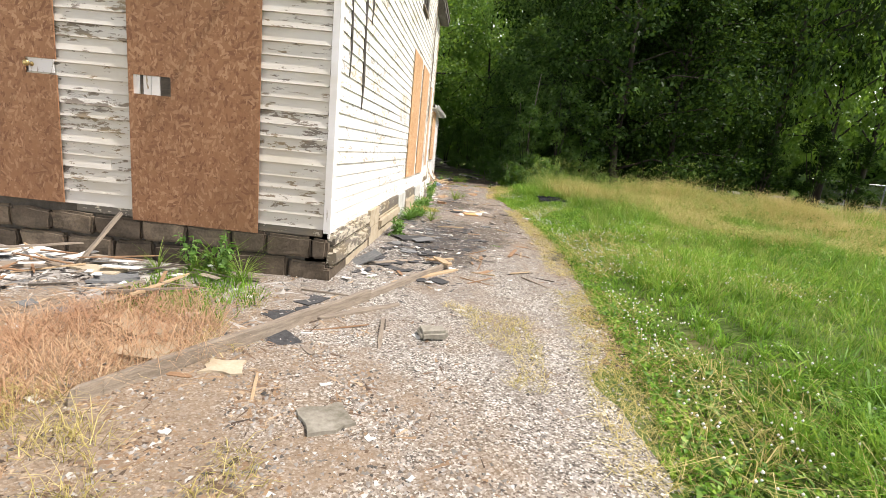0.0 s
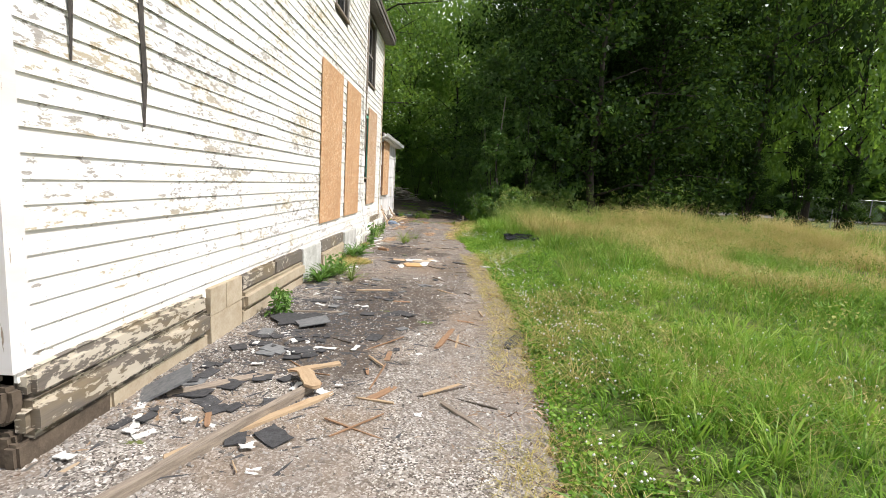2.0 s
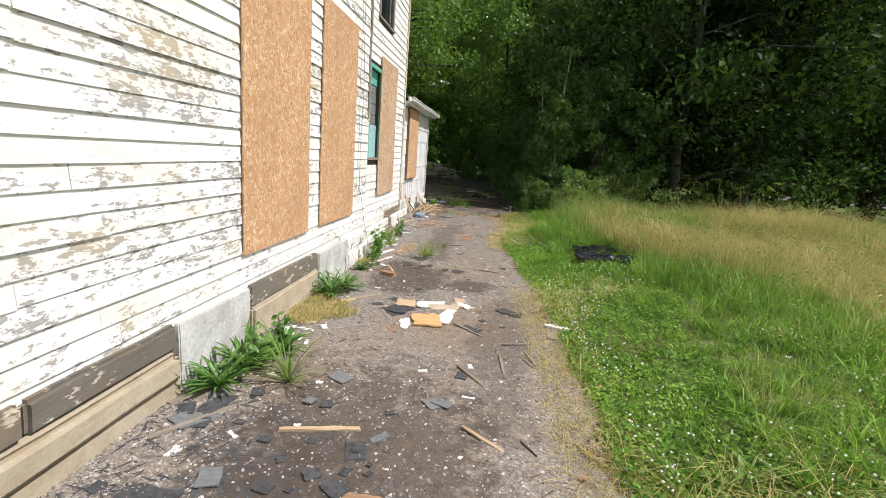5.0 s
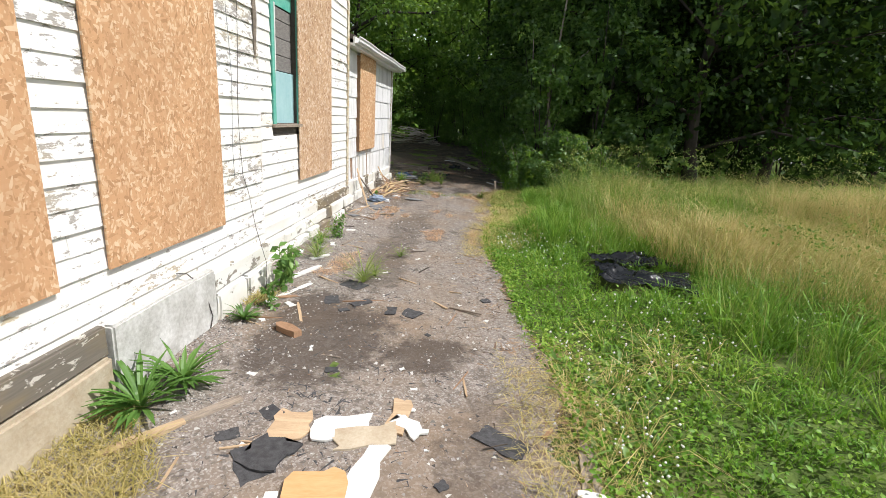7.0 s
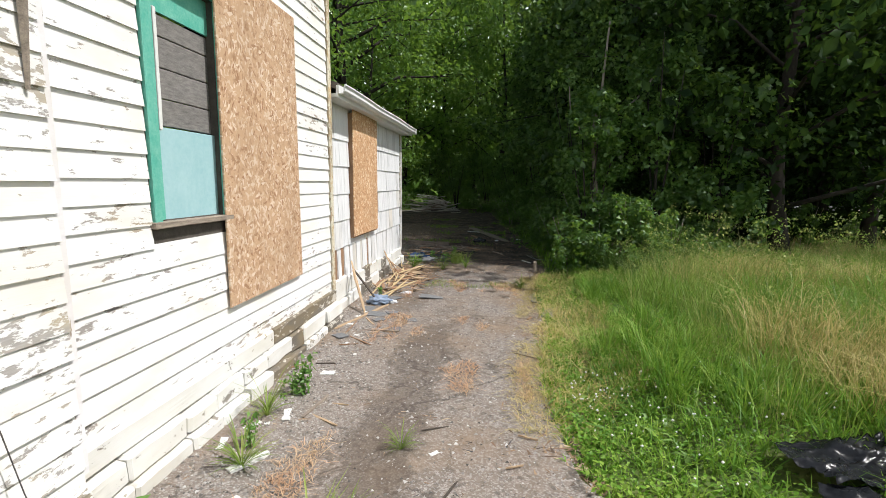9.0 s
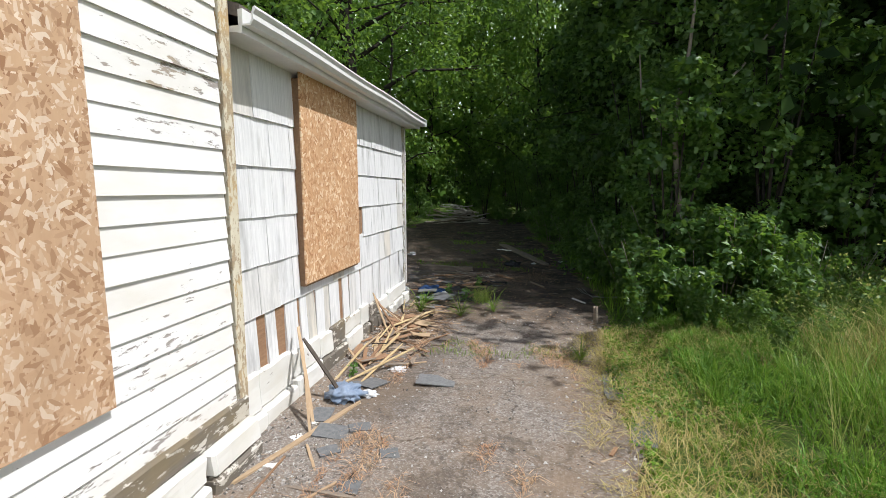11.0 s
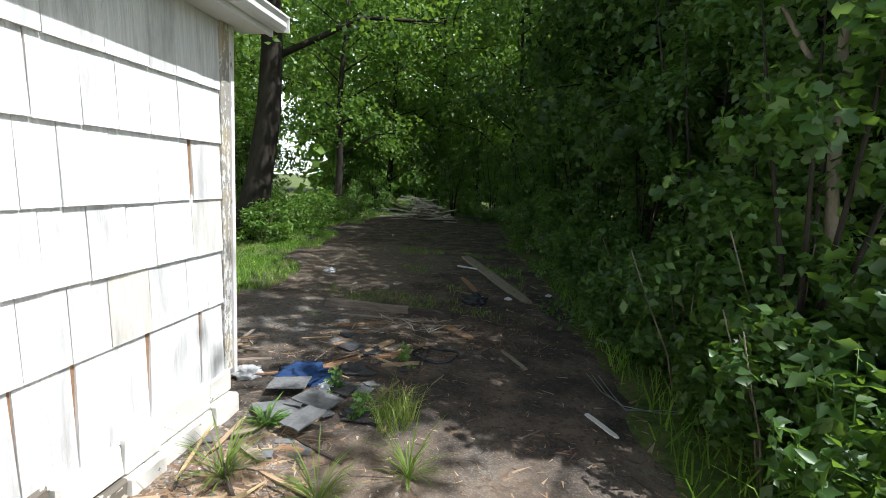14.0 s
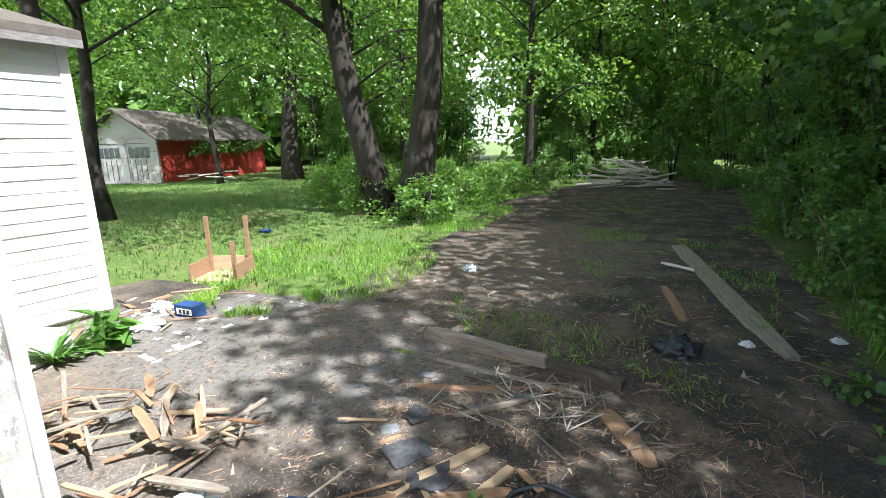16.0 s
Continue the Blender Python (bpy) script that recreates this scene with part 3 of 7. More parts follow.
def board_mesh(h, lap, butt, tip=0.004):
    """A lapped board one metre long: x along, -y out."""
    bm = bmesh.new()
    vs = [bm.verts.new((x, -o, z)) for x in (0, 1) for o, z in ((0, 0), (butt, 0), (butt * 0.93, 0.008), (tip, h + lap), (0, h + lap))]
    for k in range(5):
        bm.faces.new((vs[k], vs[(k + 1) % 5], vs[5 + (k + 1) % 5], vs[5 + k]))
    bm.faces.new(vs[4::-1])
    bm.faces.new(vs[5:])
    return bm


def clad(parent, name, step, z0, z1, length, holes, material, cut, butt=0.019, sag=0.0):
    me = mesh_of(name, board_mesh(step, 0.018, butt), material)
    rows = int(round((z1 - z0) / step))
    for k in range(rows):
        z = z0 + k * step
        spans = [(0.0, length)]
        for h in holes:
            if z + step > h[2] and z < h[3]:
                spans = [s for a, b in spans for s in ((a, min(b, h[0])), (max(a, h[1]), b)) if s[1] - s[0] > 0.02]
        for a, b in spans:
            joints = [a]
            while b - joints[-1] > cut * 1.6:
                joints.append(joints[-1] + cut * random.uniform(0.6, 1.3))
            joints.append(b)
            for u, w in zip(joints, joints[1:]):
                ob = new(name, me)
                ob.parent = parent
                ob.location = (u + 0.0012, -random.uniform(0, 0.002), z + random.uniform(-0.0025, 0.0025))
                ob.rotation_euler = (0, random.uniform(-0.0012, 0.0012), 0)
                ob.scale = (w - u - 0.0024, random.uniform(0.85, 1.2), 1)


# ---- trim, corner boards, roofs ----
def trim(name, lo, hi, material, label, r=0.006, rough=0.0, cuts=0):
    return solo(name, bevelled(lo, hi, r, 1, rough, cuts), material, label, "trim", kind="structure")


trim("corner_board", (EAST_X - 0.03, FRONT_Y - 0.035, 0.44), (EAST_X + 0.032, FRONT_Y + 0.07, 6.1), TRIM, "lavender-white corner board of the front block")
trim("corner_board_step", (EAST_X - 0.1, STEP_Y - 0.02, 0.46), (EAST_X + 0.008, STEP_Y + 0.02, 6.1), TRIM, "white board end at the step between the blocks")
trim("corner_board_rear", (REAR_X - 0.08, REAR_Y - 0.085, 0.40), (REAR_X + 0.03, REAR_Y + 0.0, 5.2), POST, "yellowed peeling corner board of the rear block", 0.006, 0.003, 4)
trim("corner_post", (ANNEX_X - 0.04, REAR_Y + 0.002, 0.40), (ANNEX_X + 0.05, REAR_Y + 0.10, 2.56), POST, "yellowed peeling corner post of the annex", 0.008, 0.004, 3)
trim("corner_board_back", (ANNEX_X - 0.1, BACK_Y - 0.07, 0.33), (ANNEX_X + 0.03, BACK_Y + 0.012, 2.56), POST_GREY, "flaking weathered corner board of the annex", 0.006, 0.003, 3)
trim("corner_strip_back", (ANNEX_X - 0.02, BACK_Y + 0.014, 0.30), (ANNEX_X + 0.038, BACK_Y + 0.05, 2.56), TRIM, "lavender-white metal edge strip on the annex corner")
trim("corner_board_wing", (WING_X - 0.05, WING_Y - 0.06, 0.14), (WING_X + 0.03, WING_Y + 0.02, 2.56), PAINT_WING, "white corner board of the back wing")


def roof(name, pts, thick, material, label):
    """A sloping slab through four corner points."""
    bm = bmesh.new()
    lo = [bm.verts.new(p) for p in pts]
    hi = [bm.verts.new((p[0], p[1], p[2] + thick)) for p in pts]
    bm.faces.new(lo[::-1])
    bm.faces.new(hi)
    for k in range(4):
        bm.faces.new((lo[k], lo[(k + 1) % 4], hi[(k + 1) % 4], hi[k]))
    return solo(name, bm, material, label, "roof", kind="structure")


roof("roof_front_east", ((EAST_X + 0.18, FRONT_Y - 0.3, 6.1), (EAST_X + 0.18, STEP_Y + 0.2, 6.1), (-5.4, STEP_Y + 0.2, 8.4), (-5.4, FRONT_Y - 0.3, 8.4)), 0.12, ROOFING, "dark shingled roof slope of the front block")
roof("roof_front_west", ((-5.4, FRONT_Y - 0.3, 8.4), (-5.4, STEP_Y + 0.2, 8.4), (-9.9, STEP_Y + 0.2, 6.1), (-9.9, FRONT_Y - 0.3, 6.1)), 0.12, ROOFING, "dark shingled roof slope of the front block")
roof("roof_rear", ((REAR_X + 0.3, STEP_Y + 0.03, 5.22), (REAR_X + 0.3, REAR_Y + 0.25, 5.22), (-9.9, REAR_Y + 0.25, 6.9), (-9.9, STEP_Y + 0.03, 6.9)), 0.10, ROOFING, "dark shingled roof of the rear block")
roof("roof_annex", ((ANNEX_X + 0.2, REAR_Y + 0.01, 2.64), (ANNEX_X + 0.2, BACK_Y + 0.22, 2.64), (-4.9, BACK_Y + 0.22, 3.7), (-4.9, REAR_Y + 0.01, 3.7)), 0.07, ROOFING, "low dark roof of the annex")
roof("roof_annex_west", ((-4.9, REAR_Y + 0.01, 3.7), (-4.9, BACK_Y + 0.22, 3.7), (-9.9, BACK_Y + 0.22, 2.66), (-9.9, REAR_Y + 0.01, 2.66)), 0.07, ROOFING, "low dark roof slope behind the annex")
roof("roof_wing", ((WING_X + 0.17, BACK_Y + 0.23, 2.60), (WING_X + 0.17, WING_Y + 0.10, 2.60), (-9.6, WING_Y + 0.10, 3.9), (-9.6, BACK_Y + 0.23, 3.9)), 0.07, ROOFING, "low dark roof of the back wing")
trim("soffit_annex", (ANNEX_X + 0.0, REAR_Y + 0.01, 2.56), (ANNEX_X + 0.19, BACK_Y + 0.2, 2.595), GUTTER, "white soffit boards under the annex eave", 0.004)
trim("fascia_annex", (ANNEX_X + 0.192, REAR_Y + 0.005, 2.55), (ANNEX_X + 0.215, BACK_Y + 0.22, 2.68), GUTTER, "white fascia board of the annex eave", 0.004)
trim("fascia_rear", (REAR_X + 0.24, STEP_Y + 0.03, 5.12), (REAR_X + 0.28, REAR_Y + 0.25, 5.3), GREY_BOARD, "grey weathered fascia of the rear eave", 0.01, 0.01, 4)
trim("soffit_rear", (REAR_X + 0.02, STEP_Y + 0.03, 5.10), (REAR_X + 0.24, REAR_Y + 0.22, 5.13), GREY_BOARD, "grey weathered soffit of the rear eave", 0.004)
trim("fascia_wing", (WING_X + 0.145, BACK_Y + 0.23, 2.53), (WING_X + 0.168, WING_Y + 0.10, 2.62), GREY_BOARD, "weathered fascia of the wing eave", 0.006)


def gutter():
    """A box gutter with a rolled front lip along the annex eave."""
    bm = bmesh.new()
    prof = [(0.0, 0.09), (0.0, 0.0), (0.055, 0.0), (0.075, 0.03), (0.072, 0.06), (0.09, 0.085), (0.085, 0.1), (0.074, 0.094), (0.062, 0.062), (0.062, 0.03), (0.05, 0.008), (0.008, 0.008), (0.008, 0.09)]
    a, b = REAR_Y + 0.0, BACK_Y + 0.26
    n = 14
    rings = [[bm.verts.new((ANNEX_X + 0.216 + x, a + (b - a) * k / n, 2.59 + z + 0.006 * math.sin(k * 0.9))) for x, z in prof] for k in range(n + 1)]
    for q, w in zip(rings, rings[1:]):
        for k in range(len(prof)):
            bm.faces.new((q[k], q[(k + 1) % len(prof)], w[(k + 1) % len(prof)], w[k]))
    for ring in (rings[0], rings[-1]):
        bm.faces.new(ring)
    root = tagged(new("gutter"), "white metal box gutter along the annex eave", "gutter")
    part("trough", bm, GUTTER, root)
    part("end_cap", bevelled((ANNEX_X + 0.216, b + 0.002, 2.59), (ANNEX_X + 0.306, b + 0.008, 2.69), 0.002), GUTTER, root)
    for k in range(6):
        y = a + 0.35 + k * 0.72
        part("strap", bevelled((ANNEX_X + 0.218, y, 2.694), (ANNEX_X + 0.305, y + 0.025, 2.699), 0.001), STEEL, root)
    return root


gutter()


# ---- windows ----
def window(name, m, u0, u1, z0, z1, frame_mat, label, sash=True, depth=0.09, fw=0.075):
    """A framed window in a wall opening: x along, -y out."""
    root = tagged(new(name), label, "window", kind="structure")
    root.matrix_world = m @ Matrix.Translation((u0, 0, z0))
    w, h = u1 - u0, z1 - z0
    for nm, lo, hi in (("side_casing", (-fw, -0.03, -0.02), (0.0, 0.0, h)), ("side_casing", (w, -0.03, -0.02), (w + fw, 0.0, h)), ("head_casing", (-fw, -0.034, h), (w + fw, 0.0, h + fw)), ("window_sill", (-fw - 0.02, -0.048, -0.042), (w + fw + 0.0, depth, -0.005))):
        part(nm, bevelled(lo, hi, 0.005, 1, 0.003, 2), WOOD_GREY if nm == "window_sill" else frame_mat, root)
    if sash:
        for a, b, dep in ((0.0, h * 0.5 + 0.02, 0.03), (h * 0.5 - 0.02, h, 0.065)):
            sf = bmesh.new()
            s = 0.045
            for lo, hi in (((0, a), (s, b)), ((w - s, a), (w, b)), ((s, a), (w - s, a + s)), ((s, b - s), (w - s, b))):
                box(sf, (lo[0], dep, lo[1]), (hi[0], dep + 0.03, hi[1]))
            part("sash", sf, frame_mat, root)
            p = bmesh.new()
            box(p, (s, dep + 0.012, a + s), (w - s, dep + 0.016, b - s))
            part("pane", p, GLASS, root)
    return root


WE, WR = at(EAST_X, FRONT_Y, EAST), at(REAR_X, STEP_Y, EAST)
for i, h in enumerate(holes_e):
    window("window_%d" % (i + 1), WE, *h, GREY_BOARD, "upper window with bare weathered frame and dusty panes")
window("window_3", WR, *holes_r[1], GREY_BOARD, "upper window of the rear block with dark panes")
green = window("window_4", WR, *holes_r[0], GREEN_PAINT, "old window with flaking green frame, boarded inside", sash=False, fw=0.06)
gw, gh = holes_r[0][1] - holes_r[0][0], holes_r[0][3] - holes_r[0][2]
part("lower_panel", bevelled((0.05, 0.03, 0.0), (gw, 0.045, 0.52), 0.002), BLUE_PAINT, green, "pale blue painted panel")
for k, (a, b) in enumerate(((0.53, 0.68), (0.685, 0.85), (0.855, 1.02), (1.025, 1.14))):
    part("inner_board", bevelled((0.05, 0.05, a), (gw, 0.07, b), 0.004, 1, 0.003, 2), GREY_BOARD, green, "bare grey board")
part("upper_panel", bevelled((0.05, 0.04, 1.15), (gw, 0.055, gh), 0.002), GREEN_PAINT, green)
part("loose_stile", bevelled((0.0, -0.01, 0.0), (0.045, 0.03, gh), 0.003, 1, 0.004, 3), GREEN_PAINT, green)
bm = bevelled((0.06, -0.005, 0.50), (0.085, 0.02, 1.15), 0.003, 1, 0.006, 3)
part("hanging_stop", bm, CHIP_WHITE, green, "splintered white stop bead")


# ---- flake boards nailed over the openings ----
def sheet(m, u0, u1, z0, z1, out, material, label, hole=None, tilt=0.0):
    bm = bmesh.new()
    w, h, t = u1 - u0, z1 - z0, 0.012
    if hole:
        a, b, c, d = hole[0] - u0, hole[1] - u0, hole[2] - z0, hole[3] - z0
        jag = 0.012
        for lo, hi in (((0, 0), (w, c)), ((0, d), (w, h))):
            box(bm, (lo[0], -t, lo[1]), (hi[0], 0, hi[1]))
        if a > 0.01:
            box(bm, (0, -t, c), (a, 0, d))
        if b < w - 0.01:
            box(bm, (b, -t, c), (w, 0, d))
        bmesh.ops.remove_doubles(bm, verts=bm.verts[:], dist=0.0005)
    else:
        n = 6
        rows = [[(w * i / n, h * k / n) for i in range(n + 1)] for k in range(n + 1)]
        lay = [[[bm.verts.new((x, y0 - 0.004 * math.sin(3 * x) * math.sin(1.3 * z), z)) for x, z in r] for r in rows] for y0 in (0.0, -t)]
        for k in range(n):
            for i in range(n):
                for L in lay:
                    bm.faces.new((L[k][i], L[k][i + 1], L[k + 1][i + 1], L[k + 1][i]))
        rim = [(0, i) for i in range(n)] + [(k, n) for k in range(n)] + [(n, n - i) for i in range(n)] + [(n - k, 0) for k in range(n)]
        for p, q in zip(rim, rim[1:] + rim[:1]):
            bm.faces.new((lay[0][p[0]][p[1]], lay[0][q[0]][q[1]], lay[1][q[0]][q[1]], lay[1][p[0]][p[1]]))
    ob = solo("flake_board", bm, material, label, "board", "boarded-up openings")
    ob.matrix_world = m @ Matrix.Translation((u0, -out, z0)) @ Matrix.Rotation(radians(tilt), 4, "Y")
    return ob


Y0 = FRONT_Y
sheet(WE, 8.98 - Y0, 10.20 - Y0, 0.71, 2.99, 0.024, OSB, "tan flake board nailed over a tall side window")
sheet(WE, 10.51 - Y0, 11.66 - Y0, 0.72, 2.99, 0.024, OSB, "tan flake board with a pale flake, over a side window", tilt=0.4)
sheet(WR, 13.79 - STEP_Y, 15.0 - STEP_Y, 0.77, 3.05, 0.034, OSB_GREY, "rough greyish flake board half over the green window", tilt=-0.3)
WA = at(ANNEX_X, REAR_Y, EAST)
sheet(WA, 16.88 - REAR_Y, 18.10 - REAR_Y, 0.92, 2.56, 0.075, OSB_BIG, "tan flake board under the annex eave with a white sticker")
st = solo("sticker", bevelled((0, -0.002, 0), (0.055, 0, 0.055), 0.0), CHIP_WHITE, "small white printed sticker on a flake board", "sticker")
st.matrix_world = WA @ Matrix.Translation((17.3 - REAR_Y, -0.0875, 1.52)) @ Matrix.Rotation(0.2, 4, "Y")
fr = tagged(new("window_5"), "dark window frame behind the annex flake board", "window", kind="structure")
fr.matrix_world = WA @ Matrix.Translation((16.9 - REAR_Y, 0, 0.9))
for lo, hi in (((0, -0.072, 0), (0.06, 0, 1.62)), ((1.12, -0.072, 0), (1.18, 0, 1.62)), ((0.06, -0.072, 0.0), (1.12, 0, 0.05)), ((0.06, -0.072, 1.56), (1.12, 0, 1.62))):
    part("frame_bar", bevelled(lo, hi, 0.003), WOOD_RED, fr)
WF = at(-9.5, FRONT_Y)
sheet(WF, -4.85 + 9.5, -3.69 + 9.5, 0.47, 2.75, 0.038, OSB_OLD, "brown weathered flake board with a knob hole", (-3.97 + 9.5, -3.69 + 9.5, 1.59, 1.72))
sheet(WF, -3.04 + 9.5, -1.87 + 9.5, 0.38, 2.78, 0.038, OSB_OLD, "brown weathered flake board with a sawn slot", (-3.0 + 9.5, -2.66 + 9.5, 1.50, 1.66))
knob = tagged(new("door_knob"), "tarnished brass door knob showing through a sawn hole", "door knob")
knob.matrix_world = Matrix.Translation((-3.92, FRONT_Y - 0.034, 1.665))
km = Matrix.Rotation(radians(90), 4, "X")
bm = bmesh.new()
lathe(bm, [(0.02, 0.0), (0.02, 0.004), (0.009, 0.008), (0.009, 0.035), (0.022, 0.042), (0.028, 0.055), (0.025, 0.068), (0.012, 0.075)], 14, km)
part("knob", bm, BRASS, knob, flat=False)
part("plate", bevelled((-0.03, -0.003, -0.06), (0.20, 0.004, 0.06), 0.001), TRIM, knob, "lilac-white door edge behind the knob")
slot = tagged(new("slot_backing"), "white door mouldings seen through the sawn slot", "door part")
slot.matrix_world = Matrix.Translation((-3.0, FRONT_Y - 0.036, 1.5))
for k, (a, b, mt) in enumerate(((0.0, 0.06, TRIM), (0.065, 0.085, WOOD_DARK), (0.09, 0.16, TRIM), (0.165, 0.24, TRIM), (0.245, 0.34, WOOD_DARK))):
    part("moulding", bevelled((a, -0.004 - 0.003 * (k % 2), 0.0), (b, 0.004, 0.165), 0.002), mt, slot)
bm = bevelled((-0.02, -0.2, -0.025), (0.02, 0.0, 0.025), 0.004)
br = solo("porch_bracket", bm, WOOD_GREY, "short weathered bracket stub above the boarded door", "bracket")
br.matrix_world = Matrix.Translation((-1.80, FRONT_Y - 0.015, 2.92))


# ---- strips, cables on the wall ----
def strip(y, z0, z1, w, lean, label, x=EAST_X, material=IRON):
    n = 9
    bm = bmesh.new()
    tube(bm, [Vector((0.024 + 0.006 * math.sin(k * 1.7), lean * k / n + 0.006 * math.sin(k * 2.3 + y), z0 + (z1 - z0) * k / n)) for k in range(n + 1)], [w * (0.45 if k == 0 else 1) for k in range(n + 1)], 5)
    ob = solo("wall_strip", bm, material, label, "strip")
    ob.location = (x, y, 0)
    return ob


strip(4.61, 1.86, 4.3, 0.011, -0.05, "thin dark strip hanging on the clapboards")
strip(5.15, 1.61, 4.3, 0.015, -0.01, "long dark pointed strip hanging on the clapboards")
strip(5.40, 2.50, 4.3, 0.010, 0.03, "short dark strip hanging on the clapboards")
strip(12.28, 1.95, 4.6, 0.017, -0.01, "grey wooden strip hanging near the wall step", material=WOOD_GREY)


def cable(pts, r, label, material):
    bm = bmesh.new()
    tube(bm, [Vector(p) for p in pts], [r] * len(pts), 6)
    return solo("cable", bm, material, label, "cable")


cx = EAST_X + 0.026
cable([(cx, 11.98 + 0.03 * math.sin(k * 0.9), 4.4 - k * 0.24) for k in range(15)] + [(cx + 0.02, 12.02, 0.9), (cx + 0.05, 12.06, 0.6), (cx + 0.12, 12.08, 0.3), (cx + 0.1, 12.1, dz(-1.1, 12.1) + 0.004)], 0.0022, "thin dark cable dangling down the clapboards", IRON)
cable([(cx, 11.86 + 0.02 * math.sin(k * 1.3), 4.4 - k * 0.24) for k in range(15)], 0.002, "thin pale wire down the clapboards", STEEL)
cable([(cx, 11.05, 0.52), (cx + 0.02, 11.12, 0.50), (cx + 0.01, 11.22, 0.42), (cx + 0.03, 11.30, 0.3), (cx + 0.06, 11.32, 0.12), (cx + 0.05, 11.30, dz(-1.15, 11.3) + 0.003)], 0.004, "short black wire loop over the foundation", IRON)


# ---- foundation ----
found_front = tagged(new("foundation_front"), "dark rubble stone foundation under the front wall", "foundation", kind="structure")
found_front.matrix_world = at(-9.5, FRONT_Y)
u = 3.0
for row, (z0, z1) in enumerate(((-0.03, 0.19), (0.195, 0.40))):
    u = 3.0 + 0.17 * row
    while u < 9.5 + EAST_X - 0.02:
        w = random.uniform(0.26, 0.52)
        e = min(u + w, 9.5 + EAST_X + 0.02)
        if 9.5 + EAST_X + 0.02 - e < 0.15:
            e = 9.5 + EAST_X + 0.02
        part("stone", bevelled((u + 0.006, -random.uniform(0.035, 0.065), z0 + 0.004), (e - 0.006, 0.02, z1 - random.uniform(0.004, 0.02)), 0.022, 2, 0.022, 3), STONE, found_front)
        u = e
found_east = tagged(new("foundation_east"), "patched foundation of stone, block and rotten skirt boards", "foundation", kind="structure")
found_east.matrix_world = WE


def fnd(name, y0, y1, z0, z1, out, material, label="", r=0.015, rough=0.008, x=0.0, cuts=3):
    return part(name, bevelled((y0 - Y0 + 0.003, -out, z0), (y1 - Y0 - 0.003, 0.02 - x, z1), r, 2, rough, cuts), material, found_east, label)


fnd("stone", 4.16, 4.75, -0.04, 0.12, 0.05, STONE, "dark corner stone")
fnd("stone", 4.76, 5.84, -0.04, 0.11, 0.045, TAN)
fnd("skirt_board", 4.24, 5.78, 0.30, 0.445, 0.07, SKIRT, "dark skirt board with flaking paint", 0.03, 0.012)
fnd("skirt_board", 4.20, 5.83, 0.11, 0.30, 0.085, SKIRT, "rotten round-edged sill board", 0.045, 0.016)
fnd("block", 5.85, 6.12, 0.235, 0.455, 0.055, TAN, "tan concrete block", 0.004, 0.004)
fnd("block", 6.12, 6.42, 0.235, 0.455, 0.055, TAN, "", 0.004, 0.004)
fnd("block", 5.85, 6.42, -0.04, 0.233, 0.056, TAN, "", 0.004, 0.004)
fnd("skirt_board", 6.43, 7.25, 0.30, 0.455, 0.05, SKIRT, "", 0.02, 0.01)
fnd("skirt_board", 7.25, 8.19, 0.30, 0.46, 0.05, SKIRT, "", 0.02, 0.01)
fnd("sill_beam", 6.43, 8.19, 0.12, 0.295, 0.09, TAN, "yellowed crumbling sill", 0.04, 0.014)
fnd("block", 6.43, 8.19, -0.04, 0.12, 0.055, TAN, "", 0.01, 0.006)
fnd("panel", 8.20, 9.04, -0.04, 0.45, 0.05, PALE, "pale grey cement panel", 0.008, 0.004)
fnd("skirt_board", 9.05, 10.42, 0.28, 0.455, 0.05, WASH_OLD, "bare brown skirt board", 0.012, 0.006)
fnd("block", 9.05, 10.42, -0.04, 0.275, 0.075, TAN, "", 0.02, 0.012)
fnd("panel", 10.43, 11.42, -0.04, 0.44, 0.07, PALE, "whitewashed cement panel", 0.012, 0.004)
fnd("skirt_board", 11.43, STEP_Y, 0.25, 0.40, 0.05, WASH, "", 0.012, 0.008)
fnd("stone", 11.43, 11.88, -0.04, 0.245, 0.075, WASH, "", 0.02, 0.02)
fnd("stone", 11.89, STEP_Y, -0.04, 0.245, 0.085, WASH, "", 0.02, 0.02)
found_rear = tagged(new("foundation_rear"), "whitewashed and stained stone foundation of the rear block", "foundation", kind="structure")
found_rear.matrix_world = WR
rf = random.Random(61)
for a, b, mt in ((12.37, 14.4, WASH), (14.4, STEP_Y + 3.58, WASH_OLD)):
    part("skirt_board", bevelled((a - STEP_Y, -0.045, 0.285), (b - STEP_Y - 0.004, 0.02, 0.425), 0.012, 1, 0.008, 5), mt, found_rear, "weathered skirt board with flaking paint")
u = 12.37
while u < STEP_Y + 3.45:
    w = rf.uniform(0.24, 0.55)
    e = STEP_Y + 3.58 if u + w > STEP_Y + 3.4 else u + w
    split = rf.uniform(0.10, 0.16)
    for z0, z1 in ((-0.04, split), (split + 0.006, 0.29 - rf.uniform(0, 0.03))):
        part("stone", bevelled((u - STEP_Y + 0.004, -rf.uniform(0.06, 0.11) - 0.03 * (z0 < 0), z0), (e - STEP_Y - 0.004, 0.02, z1), 0.016, 1, 0.014, 2), (WASH if e < 14.5 else rf.choice((WASH, WASH_OLD, WASH_OLD))), found_rear)
    u = e
found_annex = tagged(new("foundation_annex"), "cracked whitewashed foundation of the annex", "foundation", kind="structure")
found_annex.matrix_world = WA
u = REAR_Y + 0.02
